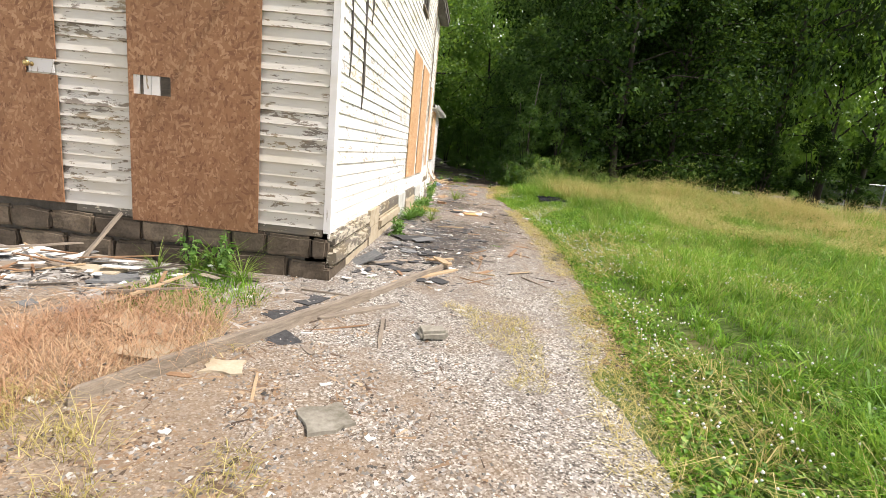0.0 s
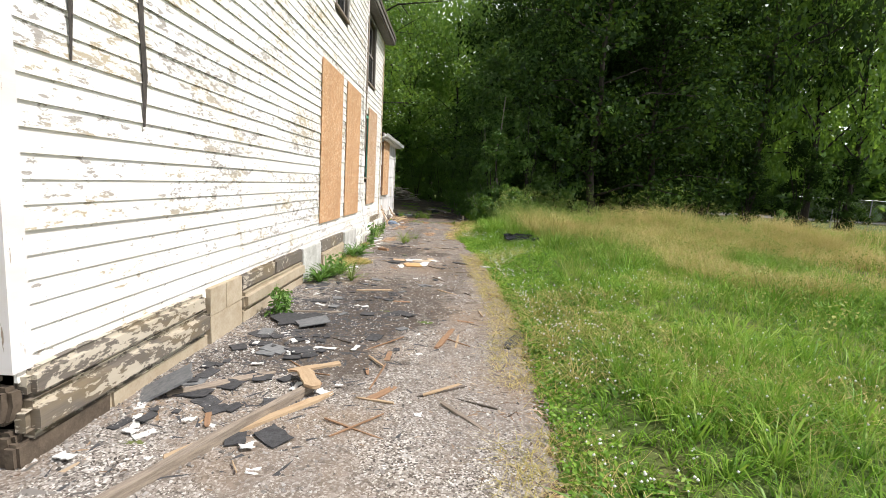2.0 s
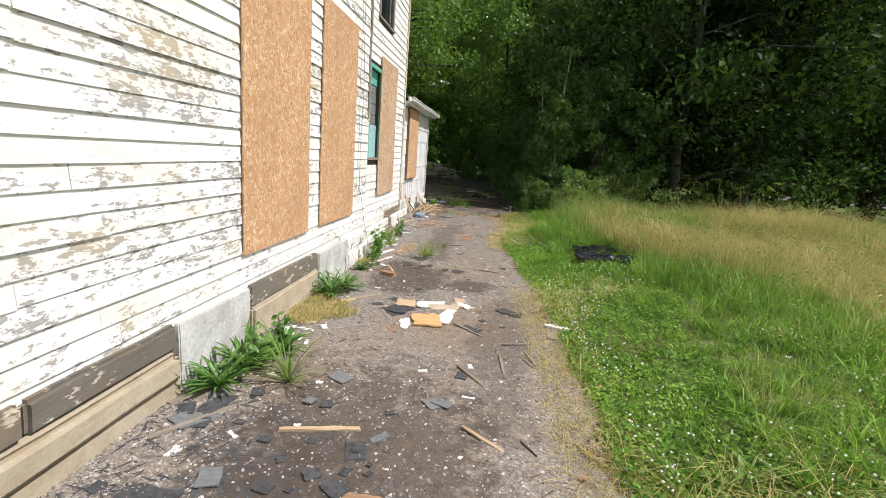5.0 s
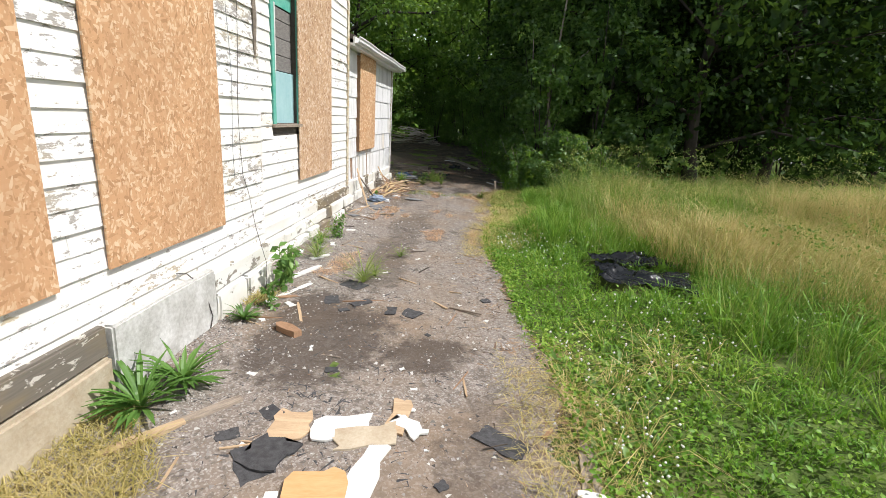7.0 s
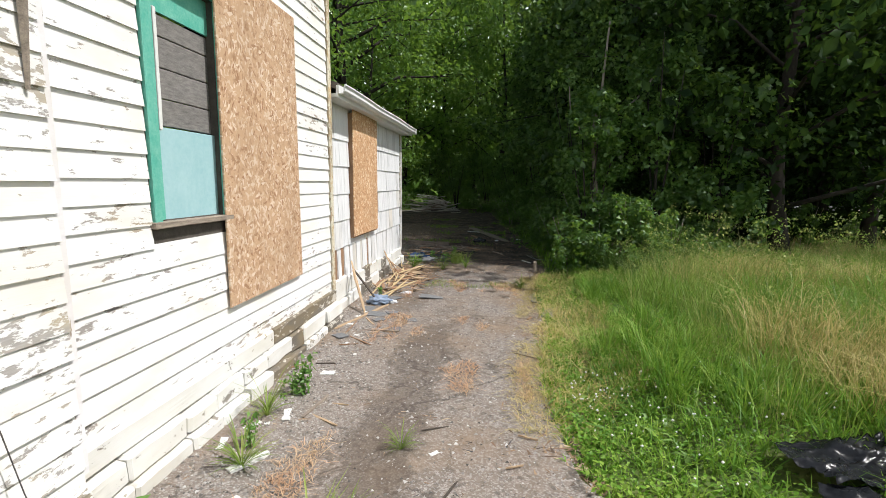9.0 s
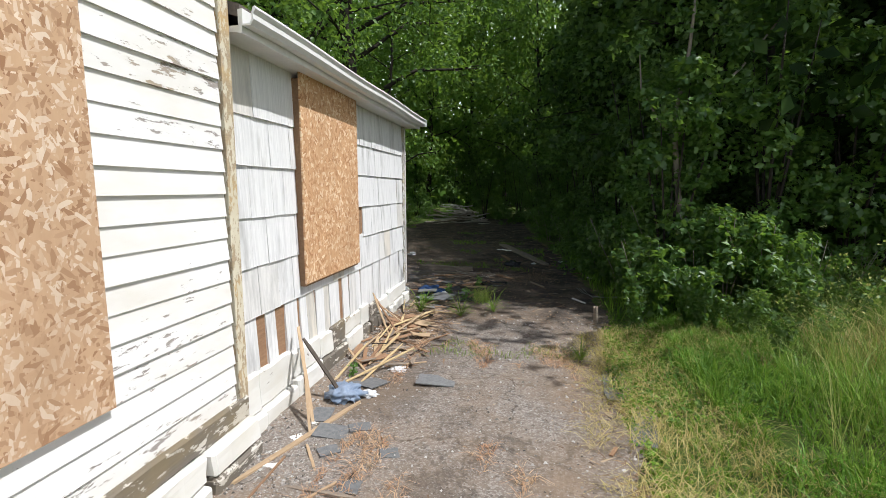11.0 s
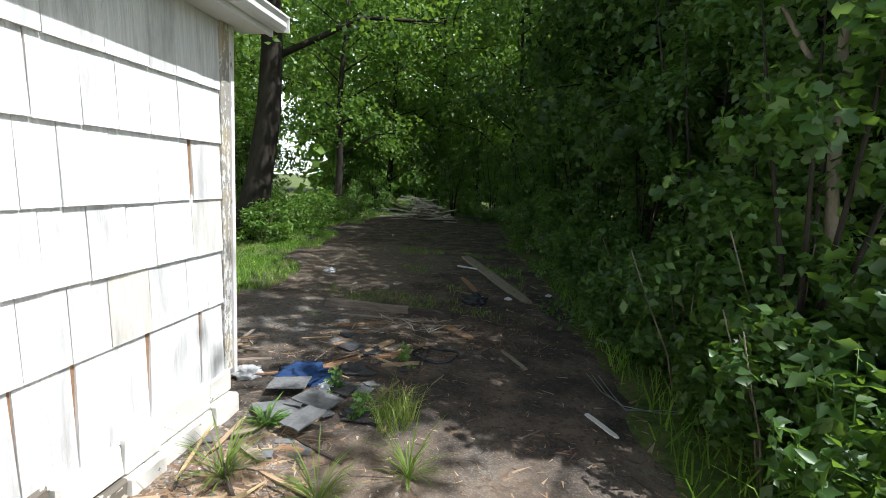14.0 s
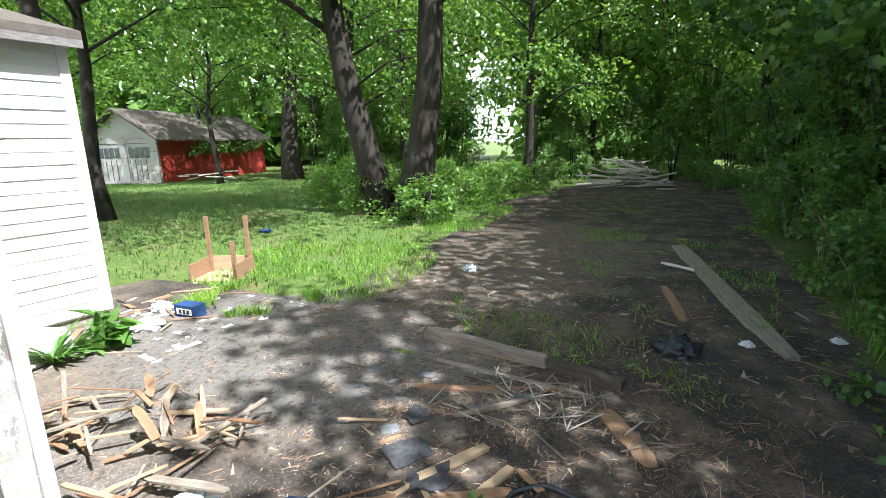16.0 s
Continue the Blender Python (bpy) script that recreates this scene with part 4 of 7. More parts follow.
while u < BACK_Y - 0.1:
    w = rf.uniform(0.22, 0.48)
    e = BACK_Y - 0.02 if u + w > BACK_Y - 0.2 else u + w
    low_ = 0.10 * (u - REAR_Y) / (BACK_Y - REAR_Y)
    split = rf.uniform(0.14, 0.22)
    for z0, z1 in ((-0.04, split), (split + 0.006, 0.46 - low_ - rf.uniform(0, 0.05))):
        part("stone", bevelled((u - REAR_Y + 0.004, -rf.uniform(0.035, 0.07) - 0.035 * (z0 < 0), z0), (e - REAR_Y - 0.004, 0.02, z1), 0.014, 1, 0.011, 2), (WASH_OLD if rf.random() < 0.3 else WASH), found_annex)
    u = e
found_wing = tagged(new("foundation_wing"), "dark shadowed footing and white block under the wing", "foundation", kind="structure")
found_wing.matrix_world = at(WING_X, BACK_Y, EAST)
part("footing", bevelled((0.05, 0.02, -0.05), (1.5, 0.16, 0.14), 0.01), CONCRETE, found_wing)
wb = solo("foundation_block", bevelled((-0.2, -0.3, 0), (0.2, 0.3, 0.22), 0.02, 2, 0.012, 2), PALE, "loose pale foundation block beside the wing", "block")
wb.matrix_world = pose(-4.35, 20.85, dz(-4.35, 20.85) - 0.01, 0, 0, 25)


# ---- loose debris on the ground ----
def ragged(w, d, t, jag, seed, bend=0.0):
    """A flat torn or broken scrap with an uneven outline, lying on z = 0."""
    r = random.Random(seed)
    edge = []
    for ax, ay, bx, by in ((-w / 2, -d / 2, w / 2, -d / 2), (w / 2, -d / 2, w / 2, d / 2), (w / 2, d / 2, -w / 2, d / 2), (-w / 2, d / 2, -w / 2, -d / 2)):
        for k in range(4):
            f = k / 4
            edge.append((ax + (bx - ax) * f + r.uniform(-jag, jag), ay + (by - ay) * f + r.uniform(-jag, jag)))
    bm = bmesh.new()
    def up(x, y):
        return bend * (x * x + 0.4 * x * y) / (w * w)
    lo = [bm.verts.new((x, y, up(x, y))) for x, y in edge]
    hi = [bm.verts.new((x, y, up(x, y) + t)) for x, y in edge]
    bm.faces.new(lo[::-1])
    bm.faces.new(hi)
    for k in range(len(edge)):
        q = (k + 1) % len(edge)
        bm.faces.new((lo[k], lo[q], hi[q], hi[k]))
    bmesh.ops.triangulate(bm, faces=[f for f in bm.faces if len(f.verts) > 4])
    return bm


def splinter(length, w, t, seed, bow=0.0):
    """A split length of board with torn, tapering ends, lying on z = 0."""
    r = random.Random(seed)
    bm = bmesh.new()
    n = 6
    rings = []
    for k in range(n + 1):
        f = k / n
        taper = 1.0 if 0 < k < n else r.uniform(0.35, 1.0)
        c = r.uniform(-0.06, 0.06) * w + bow * math.sin(f * math.pi)
        hw = w / 2 * taper * r.uniform(0.9, 1.05)
        rings.append([bm.verts.new(((f - 0.5) * length + r.uniform(-0.1, 0.1) * length / n, c + s * hw, z)) for s, z in ((-1, 0), (1, 0), (1, t * r.uniform(0.8, 1.1)), (-1, t * r.uniform(0.8, 1.1)))])
    for q, v in zip(rings, rings[1:]):
        for k in range(4):
            bm.faces.new((q[k], q[(k + 1) % 4], v[(k + 1) % 4], v[k]))
    bm.faces.new(rings[0][::-1])
    bm.faces.new(rings[-1])
    return bm


def lay(ob, x, y, turn=0.0, up=0.0, tip=0.0, roll=0.0):
    ob.matrix_world = pose(x, y, dz(x, y) - 0.004 + up, roll, tip, turn)
    return ob


def plank(x0, y0, x1, y1, w, t, material, label, up=0.0, z0=None, z1=None, seed=1, name="plank"):
    """A board from one point on the ground to another."""
    a = Vector((x0, y0, dz(x0, y0) if z0 is None else z0))
    b = Vector((x1, y1, dz(x1, y1) if z1 is None else z1))
    d = b - a
    ob = solo(name, splinter(d.length, w, t, seed), material, label, "plank")
    rot = Vector((1, 0, 0)).rotation_difference(d).to_matrix().to_4x4()
    xa = rot @ Vector((1, 0, 0))
    side = Vector((0, 0, 1)).cross(xa).normalized()
    upv = xa.cross(side)
    rot = Matrix((xa, side, upv)).transposed().to_4x4()
    ob.matrix_world = Matrix.Translation((a + b) / 2 + Vector((0, 0, up - 0.004))) @ rot
    return ob


# long split beam and boards beside the front corner
plank(-1.66, 1.86, -0.75, 3.75, 0.055, 0.08, WOOD_GREY, "long weathered split beam lying across the drive", seed=3, name="split_beam")
plank(-0.80, 3.65, -0.16, 5.18, 0.05, 0.06, WOOD_GREY, "long weathered split beam end lying on the drive", up=0.004, seed=4, name="split_beam")
plank(-0.98, 3.20, -0.47, 3.72, 0.06, 0.02, WOOD_GREY, "thin weathered board on the gravel", seed=5)
plank(-0.62, 4.30, -0.02, 5.12, 0.05, 0.022, WOOD_TAN, "thin split lath on the gravel", seed=6)
plank(-0.30, 5.35, -0.12, 5.05, 0.10, 0.02, WOOD_TAN, "short split board on the beam end", up=0.062, seed=7)
plank(-0.42, 5.42, -0.10, 5.62, 0.06, 0.02, WOOD_TAN, "short yellow split board", seed=8)
plank(-1.00, 4.95, -0.50, 5.40, 0.075, 0.02, WOOD_GREY, "grey broken board beside the foundation", seed=9)
plank(-3.02, 4.02, -3.25, 3.75, 0.06, 0.025, WOOD_GREY, "weathered board leaning on the front wall", z0=0.46, z1=0.0, seed=10)
plank(-2.30, 2.86, -1.72, 2.62, 0.09, 0.018, WOOD_TAN, "faded board in the dry grass", seed=11)
plank(-1.9, 2.55, -1.45, 2.45, 0.05, 0.02, WOOD_GREY, "weathered lath in the dry grass", seed=12)
plank(0.60, 6.05, 0.74, 6.60, 0.05, 0.02, WOOD_RED, "reddish split lath on the drive", seed=13)
plank(1.20, 6.15, 1.48, 6.85, 0.11, 0.02, FELT, "dark roofing strip at the grass edge", seed=14)
plank(-0.45, 7.95, -0.02, 8.05, 0.035, 0.018, WOOD_TAN, "yellow lath on the dark soil", seed=15)
plank(-0.95, 10.0, -0.72, 10.28, 0.06, 0.02, WOOD_TAN, "yellow wood scrap on the gravel", seed=16)
plank(-0.83, 10.15, -0.55, 10.52, 0.055, 0.02, WOOD_GREY, "brown wood scrap on the gravel", seed=17)
plank(-0.72, 11.42, -0.52, 11.28, 0.08, 0.05, WOOD_RED, "red-brown timber offcut on the gravel", seed=18)
plank(1.32, 10.55, 1.27, 10.95, 0.09, 0.02, WOOD_TAN, "split board in the clover edge", seed=19)
plank(1.22, 9.75, 1.30, 10.45, 0.10, 0.02, WOOD_GREY, "grey board sunk in the grass edge", seed=20)
plank(1.18, 10.05, 1.40, 10.0, 0.06, 0.02, CHIP_WHITE, "white painted board scrap at the grass edge", up=0.02, seed=21)
plank(-1.02, 12.45, -0.88, 12.85, 0.055, 0.02, CHIP_WHITE, "white painted board beside the foundation", seed=22)
plank(-1.05, 13.05, -0.92, 13.25, 0.06, 0.02, CHIP_WHITE, "white painted board end", seed=23)
plank(-1.0, 11.85, -0.8, 12.35, 0.05, 0.015, CHIP_WHITE, "white lath along the foundation", seed=24)
plank(-1.34, 15.6, -1.0, 16.7, 0.04, 0.02, WOOD_TAN, "thin split lath beside the annex", seed=25)
plank(0.94, 17.05, 1.02, 17.75, 0.20, 0.02, SLATE, "grey slate-coloured board at the drive edge", seed=26)
plank(1.0, 16.4, 1.12, 17.0, 0.17, 0.02, SLATE, "broken grey board at the drive edge", seed=27)
plank(0.62, 23.75, -0.55, 27.4, 0.21, 0.045, WOOD_GREY, "long wide weathered plank under the trees", seed=28)
plank(-0.6, 26.3, -0.1, 26.0, 0.05, 0.03, CHIP_WHITE, "pale stick beside the long plank", seed=29)
plank(-1.92, 22.82, -0.86, 22.80, 0.085, 0.09, WOOD_GREY, "broken weathered fence beam on the dirt", seed=30, name="broken_beam")
plank(-0.9, 22.83, -0.32, 22.74, 0.09, 0.07, WOOD_DARK, "dark splintered beam end on the dirt", seed=31, name="broken_beam")
plank(-1.6, 22.5, -0.45, 22.55, 0.035, 0.02, WOOD_GREY, "thin grey lath along the beam", seed=32)
plank(-0.36, 22.42, -0.02, 22.02, 0.12, 0.015, WOOD_RED, "flat red-brown board on the dirt", seed=33)
plank(-1.5, 22.1, -0.95, 22.35, 0.06, 0.02, WOOD_RED, "brown lath on the dirt", seed=34)
plank(-0.12, 24.2, -0.42, 25.2, 0.09, 0.012, WOOD_RED, "flat brown board on the dirt", seed=35)
plank(-0.85, 21.0, -0.3, 20.75, 0.05, 0.05, WOOD_DARK, "dark charred stick on the soil", seed=36)
plank(0.9, 20.6, 1.05, 20.3, 0.04, 0.015, CHIP_WHITE, "pale stick under the shrubs", seed=37)
plank(1.05, 19.33, 1.08, 19.29, 0.03, 0.2, WOOD_GREY, "short grey stake at the drive edge", seed=38)

# the smashed orange panel
panel = lay(solo("broken_panel", ragged(0.25, 0.32, 0.015, 0.02, 5), ORANGE_PLY, "orange plywood panel smashed on the drive", "panel"), 0.08, 9.88, 8, 0.012)
for i, (x, y, w, d, a, mt) in enumerate(((0.06, 10.36, 0.30, 0.18, 22, CHIP_WHITE), (0.25, 10.05, 0.11, 0.42, -6, CHIP_WHITE), (0.40, 10.42, 0.20, 0.09, -40, CHIP_WHITE), (0.20, 10.30, 0.3, 0.16, 20, TAN), (-0.20, 10.35, 0.18, 0.22, 5, WOOD_TAN), (-0.22, 10.12, 0.2, 0.2, -12, FELT), (-0.10, 9.75, 0.07, 0.26, 14, CHIP_WHITE), (0.33, 10.5, 0.1, 0.3, 4, WOOD_TAN))):
    lay(solo("panel_scrap", ragged(w, d, 0.010, 0.02, 40 + i), mt, "torn piece of a smashed painted panel", "scrap", "pieces of the smashed panel"), x, y, a, 0.004 + 0.003 * (i % 3))

# scraps of roofing, slate, paint and wood
felt = [mesh_of("roofing_scrap", ragged(w, d, 0.006, 0.09 * d, 60 + i, b * 0.4), FELT) for i, (w, d, b) in enumerate(((0.3, 0.22, 0.03), (0.22, 0.16, 0.0), (0.14, 0.12, 0.02), (0.4, 0.2, 0.04), (0.1, 0.08, 0.0)))]
slate = [mesh_of("slate_scrap", ragged(w, d, 0.008, 0.006, 80 + i, 0.0), SLATE) for i, (w, d) in enumerate(((0.26, 0.2), (0.16, 0.12), (0.1, 0.09), (0.2, 0.08)))]
chips = [mesh_of("paint_chip", ragged(w, d, 0.005, 0.012, 90 + i, 0.01), CHIP_WHITE) for i, (w, d) in enumerate(((0.12, 0.07), (0.07, 0.05), (0.2, 0.06), (0.05, 0.04)))]
sticks = [mesh_of("wood_splinter", splinter(l, w, t, 100 + i), m_) for i, (l, w, t, m_) in enumerate(((0.42, 0.026, 0.010, WOOD_TAN), (0.28, 0.018, 0.008, WOOD_TAN), (0.6, 0.016, 0.008, WOOD_RED), (0.22, 0.05, 0.008, WOOD_RED), (0.5, 0.028, 0.014, WOOD_GREY), (0.34, 0.014, 0.010, WOOD_DARK), (0.16, 0.04, 0.008, WOOD_GREY), (0.3, 0.012, 0.006, WOOD_GREY)))]
LABELS = {"roofing_scrap": "torn black asphalt roofing scrap on the ground", "slate_scrap": "broken grey slate-like scrap on the ground", "paint_chip": "chip of white painted wood on the ground", "wood_splinter": "split piece of wood on the ground"}


def scatter(meshes, n, x0, x1, y0, y1, seed, group, lift=0.003, size=(0.7, 1.3)):
    r = random.Random(seed)
    for _ in range(n):
        x, y = r.uniform(x0, x1), r.uniform(y0, y1)
        if not (lerp(y, LEFT) + 0.1 < x < lerp(y, RIGHT) + 0.2):
            continue
        if y < FRONT_Y + 0.1 and x < EAST_X and y > FRONT_Y - 0.25:
            continue
        me = r.choice(meshes)
        nm = me.name.split(".")[0]
        ob = tagged(new(nm, me), LABELS[nm], "scrap", group)
        s = r.uniform(*size)
        ob.matrix_world = pose(x, y, dz(x, y) - 0.003 + r.uniform(0, lift), r.uniform(-4, 4), r.uniform(-4, 4), r.uniform(0, 360)) @ Matrix.Diagonal((s, s, 1, 1))


scatter(felt, 34, -1.05, -0.2, 4.4, 6.2, 31, "roofing scraps by the front corner", 0.015, (0.25, 0.7))
scatter(chips, 20, -1.05, 0.0, 4.2, 6.2, 32, "paint chips by the front corner", 0.02, (0.3, 0.9))
scatter(sticks[:4], 14, -1.0, 0.3, 4.0, 6.2, 33, "split wood by the front corner", 0.02, (0.3, 0.7))
scatter(chips + sticks, 90, -5.2, -2.0, 2.9, 3.95, 34, "broken boards before the front wall", 0.10, (0.7, 1.8))
scatter(sticks, 40, 0.5, 1.5, 4.5, 17.5, 35, "bark and sticks along the grass edge", 0.01, (0.25, 0.6))
scatter(felt, 46, -1.05, 0.30, 5.2, 8.4, 1, "roofing scraps by the wall", 0.01, (0.2, 0.65))
scatter(slate, 16, -1.05, 0.4, 5.0, 8.6, 2, "slate scraps by the wall", 0.015, (0.4, 0.9))
scatter(chips, 22, -1.1, 0.6, 4.5, 9.5, 3, "paint chips on the drive", size=(0.2, 0.7))
scatter(sticks, 20, -1.0, 0.9, 4.8, 9.8, 4, "wood scraps on the drive")
scatter(felt, 18, -0.5, 0.9, 8.6, 12.5, 5, "roofing scraps on the drive", 0.004, (0.4, 0.8))
scatter(chips, 22, -1.1, 0.9, 9.5, 13.5, 6, "paint chips on the drive", size=(0.2, 0.6))
scatter(sticks, 22, -1.0, 1.2, 9.5, 14.0, 7, "wood scraps on the drive", size=(0.4, 0.9))
scatter(chips, 8, -1.3, -0.8, 13.5, 16.5, 8, "paint chips by the wall", size=(0.3, 0.9))
scatter(slate, 10, -1.35, -0.5, 15.3, 17.2, 9, "slate scraps by the annex", 0.01)
scatter(sticks, 44, -1.5, -0.75, 17.4, 19.9, 10, "split wood by the annex", 0.05)
scatter(slate, 14, -1.5, -0.7, 19.6, 20.7, 11, "slate scraps by the annex corner", 0.04, (0.4, 0.95))
scatter(sticks, 14, -1.6, -0.4, 20.2, 21.9, 12, "split wood behind the annex", 0.03)
scatter(sticks, 40, -3.4, -1.9, 20.3, 21.2, 41, "fresh split wood heap by the annex corner", 0.12, (0.5, 1.2))
scatter(felt, 7, -1.4, -0.4, 20.0, 22.2, 13, "roofing scraps behind the annex", 0.02)
scatter(sticks, 18, -5.2, -3.6, 21.2, 22.8, 14, "split wood beside the wing", 0.03)
scatter(chips, 34, -5.4, -3.4, 21.4, 22.9, 15, "pale scraps on the dirt", size=(0.4, 1.1))
scatter(slate, 9, -2.2, -0.8, 21.6, 22.6, 16, "slate scraps on the dirt", size=(0.3, 0.7))
scatter(sticks, 22, -1.6, 1.0, 19.8, 28.0, 17, "sticks on the dirt", size=(0.3, 0.9))
scatter(chips, 30, -6.0, -1.3, 1.3, 4.1, 18, "paint chips before the front wall", size=(0.4, 1.0))
scatter(slate, 22, -6.0, -1.4, 2.8, 4.05, 19, "slate scraps before the front wall")
scatter(sticks, 26, -5.0, -0.4, 0.8, 4.1, 20, "wood scraps before the front wall")
scatter(chips, 16, -1.3, 0.7, 0.6, 4.0, 21, "paint chips on the drive", size=(0.2, 0.6))
scatter(felt, 10, -3.0, -1.0, 2.6, 4.0, 22, "roofing scraps before the front wall", size=(0.5, 1.0))
big = lay(solo("slate_slab", ragged(0.3, 0.24, 0.014, 0.01, 77), SLATE, "grey slab leaning on the foundation", "slab"), -1.02, 5.0, 30, 0.055, -24)
lay(solo("felt_sheet", ragged(0.42, 0.34, 0.008, 0.05, 78, 0.04), FELT, "torn sheet of black roofing felt", "felt"), -0.74, 6.62, 20, 0.012)
lay(solo("white_tile", ragged(0.27, 0.2, 0.01, 0.012, 79), SLATE, "pale grey broken tile on the black felt", "tile"), -0.56, 6.50, 28, 0.035, -5)
lay(solo("rock", bevelled((-0.1, -0.07, 0), (0.1, 0.07, 0.07), 0.02, 2, 0.02, 2), CONCRETE, "broken concrete lump on the gravel", "rock"), -0.15, 3.1, 20, -0.005)
lay(solo("flat_stone", ragged(0.22, 0.2, 0.03, 0.02, 81), CONCRETE, "flat broken paving stone in the gravel", "stone"), -0.54, 1.98, 30, -0.01)
lay(solo("flat_stone", ragged(0.2, 0.16, 0.02, 0.02, 82), TAN, "flat tan stone scrap by the beam", "stone"), -1.22, 2.35, 10, -0.005)
for i, (x, y, a, w) in enumerate(((-1.2, 20.15, 40, 0.34), (-1.0, 20.3, -20, 0.3), (-1.28, 20.45, 10, 0.28), (-0.95, 19.95, 65, 0.24))):
    lay(solo("slate_slab", ragged(w, w * 0.7, 0.010, 0.006, 130 + i), SLATE, "thick grey roofing slab in the rubble heap", "slab", "rubble by the annex corner"), x, y, a, 0.02 + 0.025 * i, 6 - 4 * i)
lay(solo("brown_board", ragged(0.4, 0.3, 0.01, 0.03, 140, 0.05), WOOD_RED, "curled brown board in the split wood heap", "board"), -1.22, 18.75, 20, 0.05, 12)


def crumple(name, r, squash, material, label, category, x, y, seed, up=0.0, turn=0):
    """A crumpled bag or cloth: a lumpy, creased lump on the ground."""
    bm = bmesh.new()
    bmesh.ops.create_icosphere(bm, subdivisions=5 if r > 0.25 else 4, radius=r)
    for v in bm.verts:
        n = v.co.normalized()
        k = noise.noise(n * 2.3 + Vector((seed, 0, 0))) * 0.5 + abs(noise.noise(n * 5.5 + Vector((0, seed, 0)))) * 0.42
        v.co = v.co * (0.75 + k)
        v.co.z = max(0.0, v.co.z * squash + r * squash * 0.5)
    return lay(solo(name, bm, material, label, category, flat=False), x, y, turn, up - 0.004)


crumple("plastic_bag", 0.15, 0.55, BLUE_GREY, "crumpled blue-grey plastic bag by the annex wall", "bag", -1.15, 16.75, 3)
crumple("paper_scrap", 0.07, 0.4, TRASH_WHITE, "crumpled white paper on the drive", "paper", -0.98, 16.85, 5)
crumple("paper_scrap", 0.08, 0.3, TRASH_WHITE, "crumpled white paper on the drive", "paper", -0.9, 17.4, 6)
crumple("blue_cloth", 0.22, 0.3, BLUE_CLOTH, "crumpled dark blue cloth in the rubble", "cloth", -1.27, 20.72, 8)
crumple("plastic_bag", 0.07, 0.4, TRASH_WHITE, "crumpled white plastic bag in the rubble", "bag", -1.05, 20.58, 9)
crumple("plastic_bag", 0.12, 0.5, TRASH_WHITE, "crumpled white plastic bag beside the annex corner", "bag", -1.72, 20.65, 10)
crumple("plastic_bag", 0.10, 0.6, TRASH_WHITE, "grey-white plastic litter on the dirt", "bag", -2.62, 24.85, 11)
crumple("plastic_bag", 0.055, 0.5, TRASH_WHITE, "white plastic litter by the long plank", "bag", 0.35, 23.9, 12)
crumple("plastic_bag", 0.06, 0.4, TRASH_WHITE, "pale litter under the shrubs", "bag", 0.95, 24.3, 13)
crumple("plastic_bag", 0.16, 0.4, TRASH_WHITE, "white plastic litter beside the wing", "bag", -4.3, 21.75, 14)
crumple("plastic_bag", 0.12, 0.5, TRASH_WHITE, "pale plastic litter beside the wing", "bag", -4.7, 22.1, 15)
crumple("blue_cloth", 0.14, 0.3, BLUE_CLOTH, "blue rag in the grass", "cloth", -7.6, 25.6, 16)
crumple("dark_rag", 0.17, 0.5, TARP, "black charred rag on the dirt", "rag", -0.1, 23.5, 17)


def creased_sheet(name, w, d, material, label, category, x, y, seed, turn, n=44):
    """A thin plastic sheet lying in sharp folds, with a torn outline and an underside."""
    bm = bmesh.new()
    grid = []
    for j in range(n + 1):
        row = []
        for i in range(n + 1):
            u, v = i / n - 0.5, j / n - 0.5
            edge = 1 + 0.22 * noise.noise(Vector((u * 3, v * 3, seed))) + 0.10 * noise.noise(Vector((u * 11, v * 11, seed + 3)))
            p = Vector((u * w * edge, v * d * edge, 0))
            q = Vector((p.x * 3.0 + p.y * 1.6, p.y * 4.2 - p.x * 1.1, seed * 1.7))
            fold = (1 - abs(noise.noise(q))) ** 5 * 0.055 + (1 - abs(noise.noise(q * 2.6))) ** 7 * 0.022
            p.z = 0.02 + fold + 0.09 * max(0.0, noise.noise(q * 0.45)) + 0.002 * noise.noise(q * 7)
            row.append(bm.verts.new(p))
        grid.append(row)
    for j in range(n):
        for i in range(n):
            bm.faces.new((grid[j][i], grid[j][i + 1], grid[j + 1][i + 1], grid[j + 1][i]))
    bmesh.ops.solidify(bm, geom=bm.faces[:], thickness=0.004)
    return lay(solo(name, bm, material, label, category, flat=False), x, y, turn, 0.02)


creased_sheet("plastic_tarp", 0.80, 0.55, TARP, "creased black plastic sheet lying in the grass", "tarp", 2.25, 12.62, 18, -14)
creased_sheet("plastic_tarp", 0.85, 0.42, TARP, "creased black plastic sheet lying in the grass", "tarp", 2.30, 13.20, 19, 12)
cr = tagged(new("carton"), "blue and white drink carton on the ground", "carton")
part("box", bevelled((-0.13, -0.07, 0), (0.13, 0.07, 0.12), 0.004), BLUE_CLOTH, cr)
part("label_band", bevelled((-0.1, -0.073, 0.03), (0.1, -0.07, 0.09), 0.0), CHIP_WHITE, cr, "white band with unreadable lettering")
for a in (-0.06, -0.01, 0.04):
    part("letter_bar", bevelled((a, -0.076, 0.04), (a + 0.03, -0.073, 0.08), 0.0), TARP, cr)
lay(cr, -4.25, 22.15, 10)

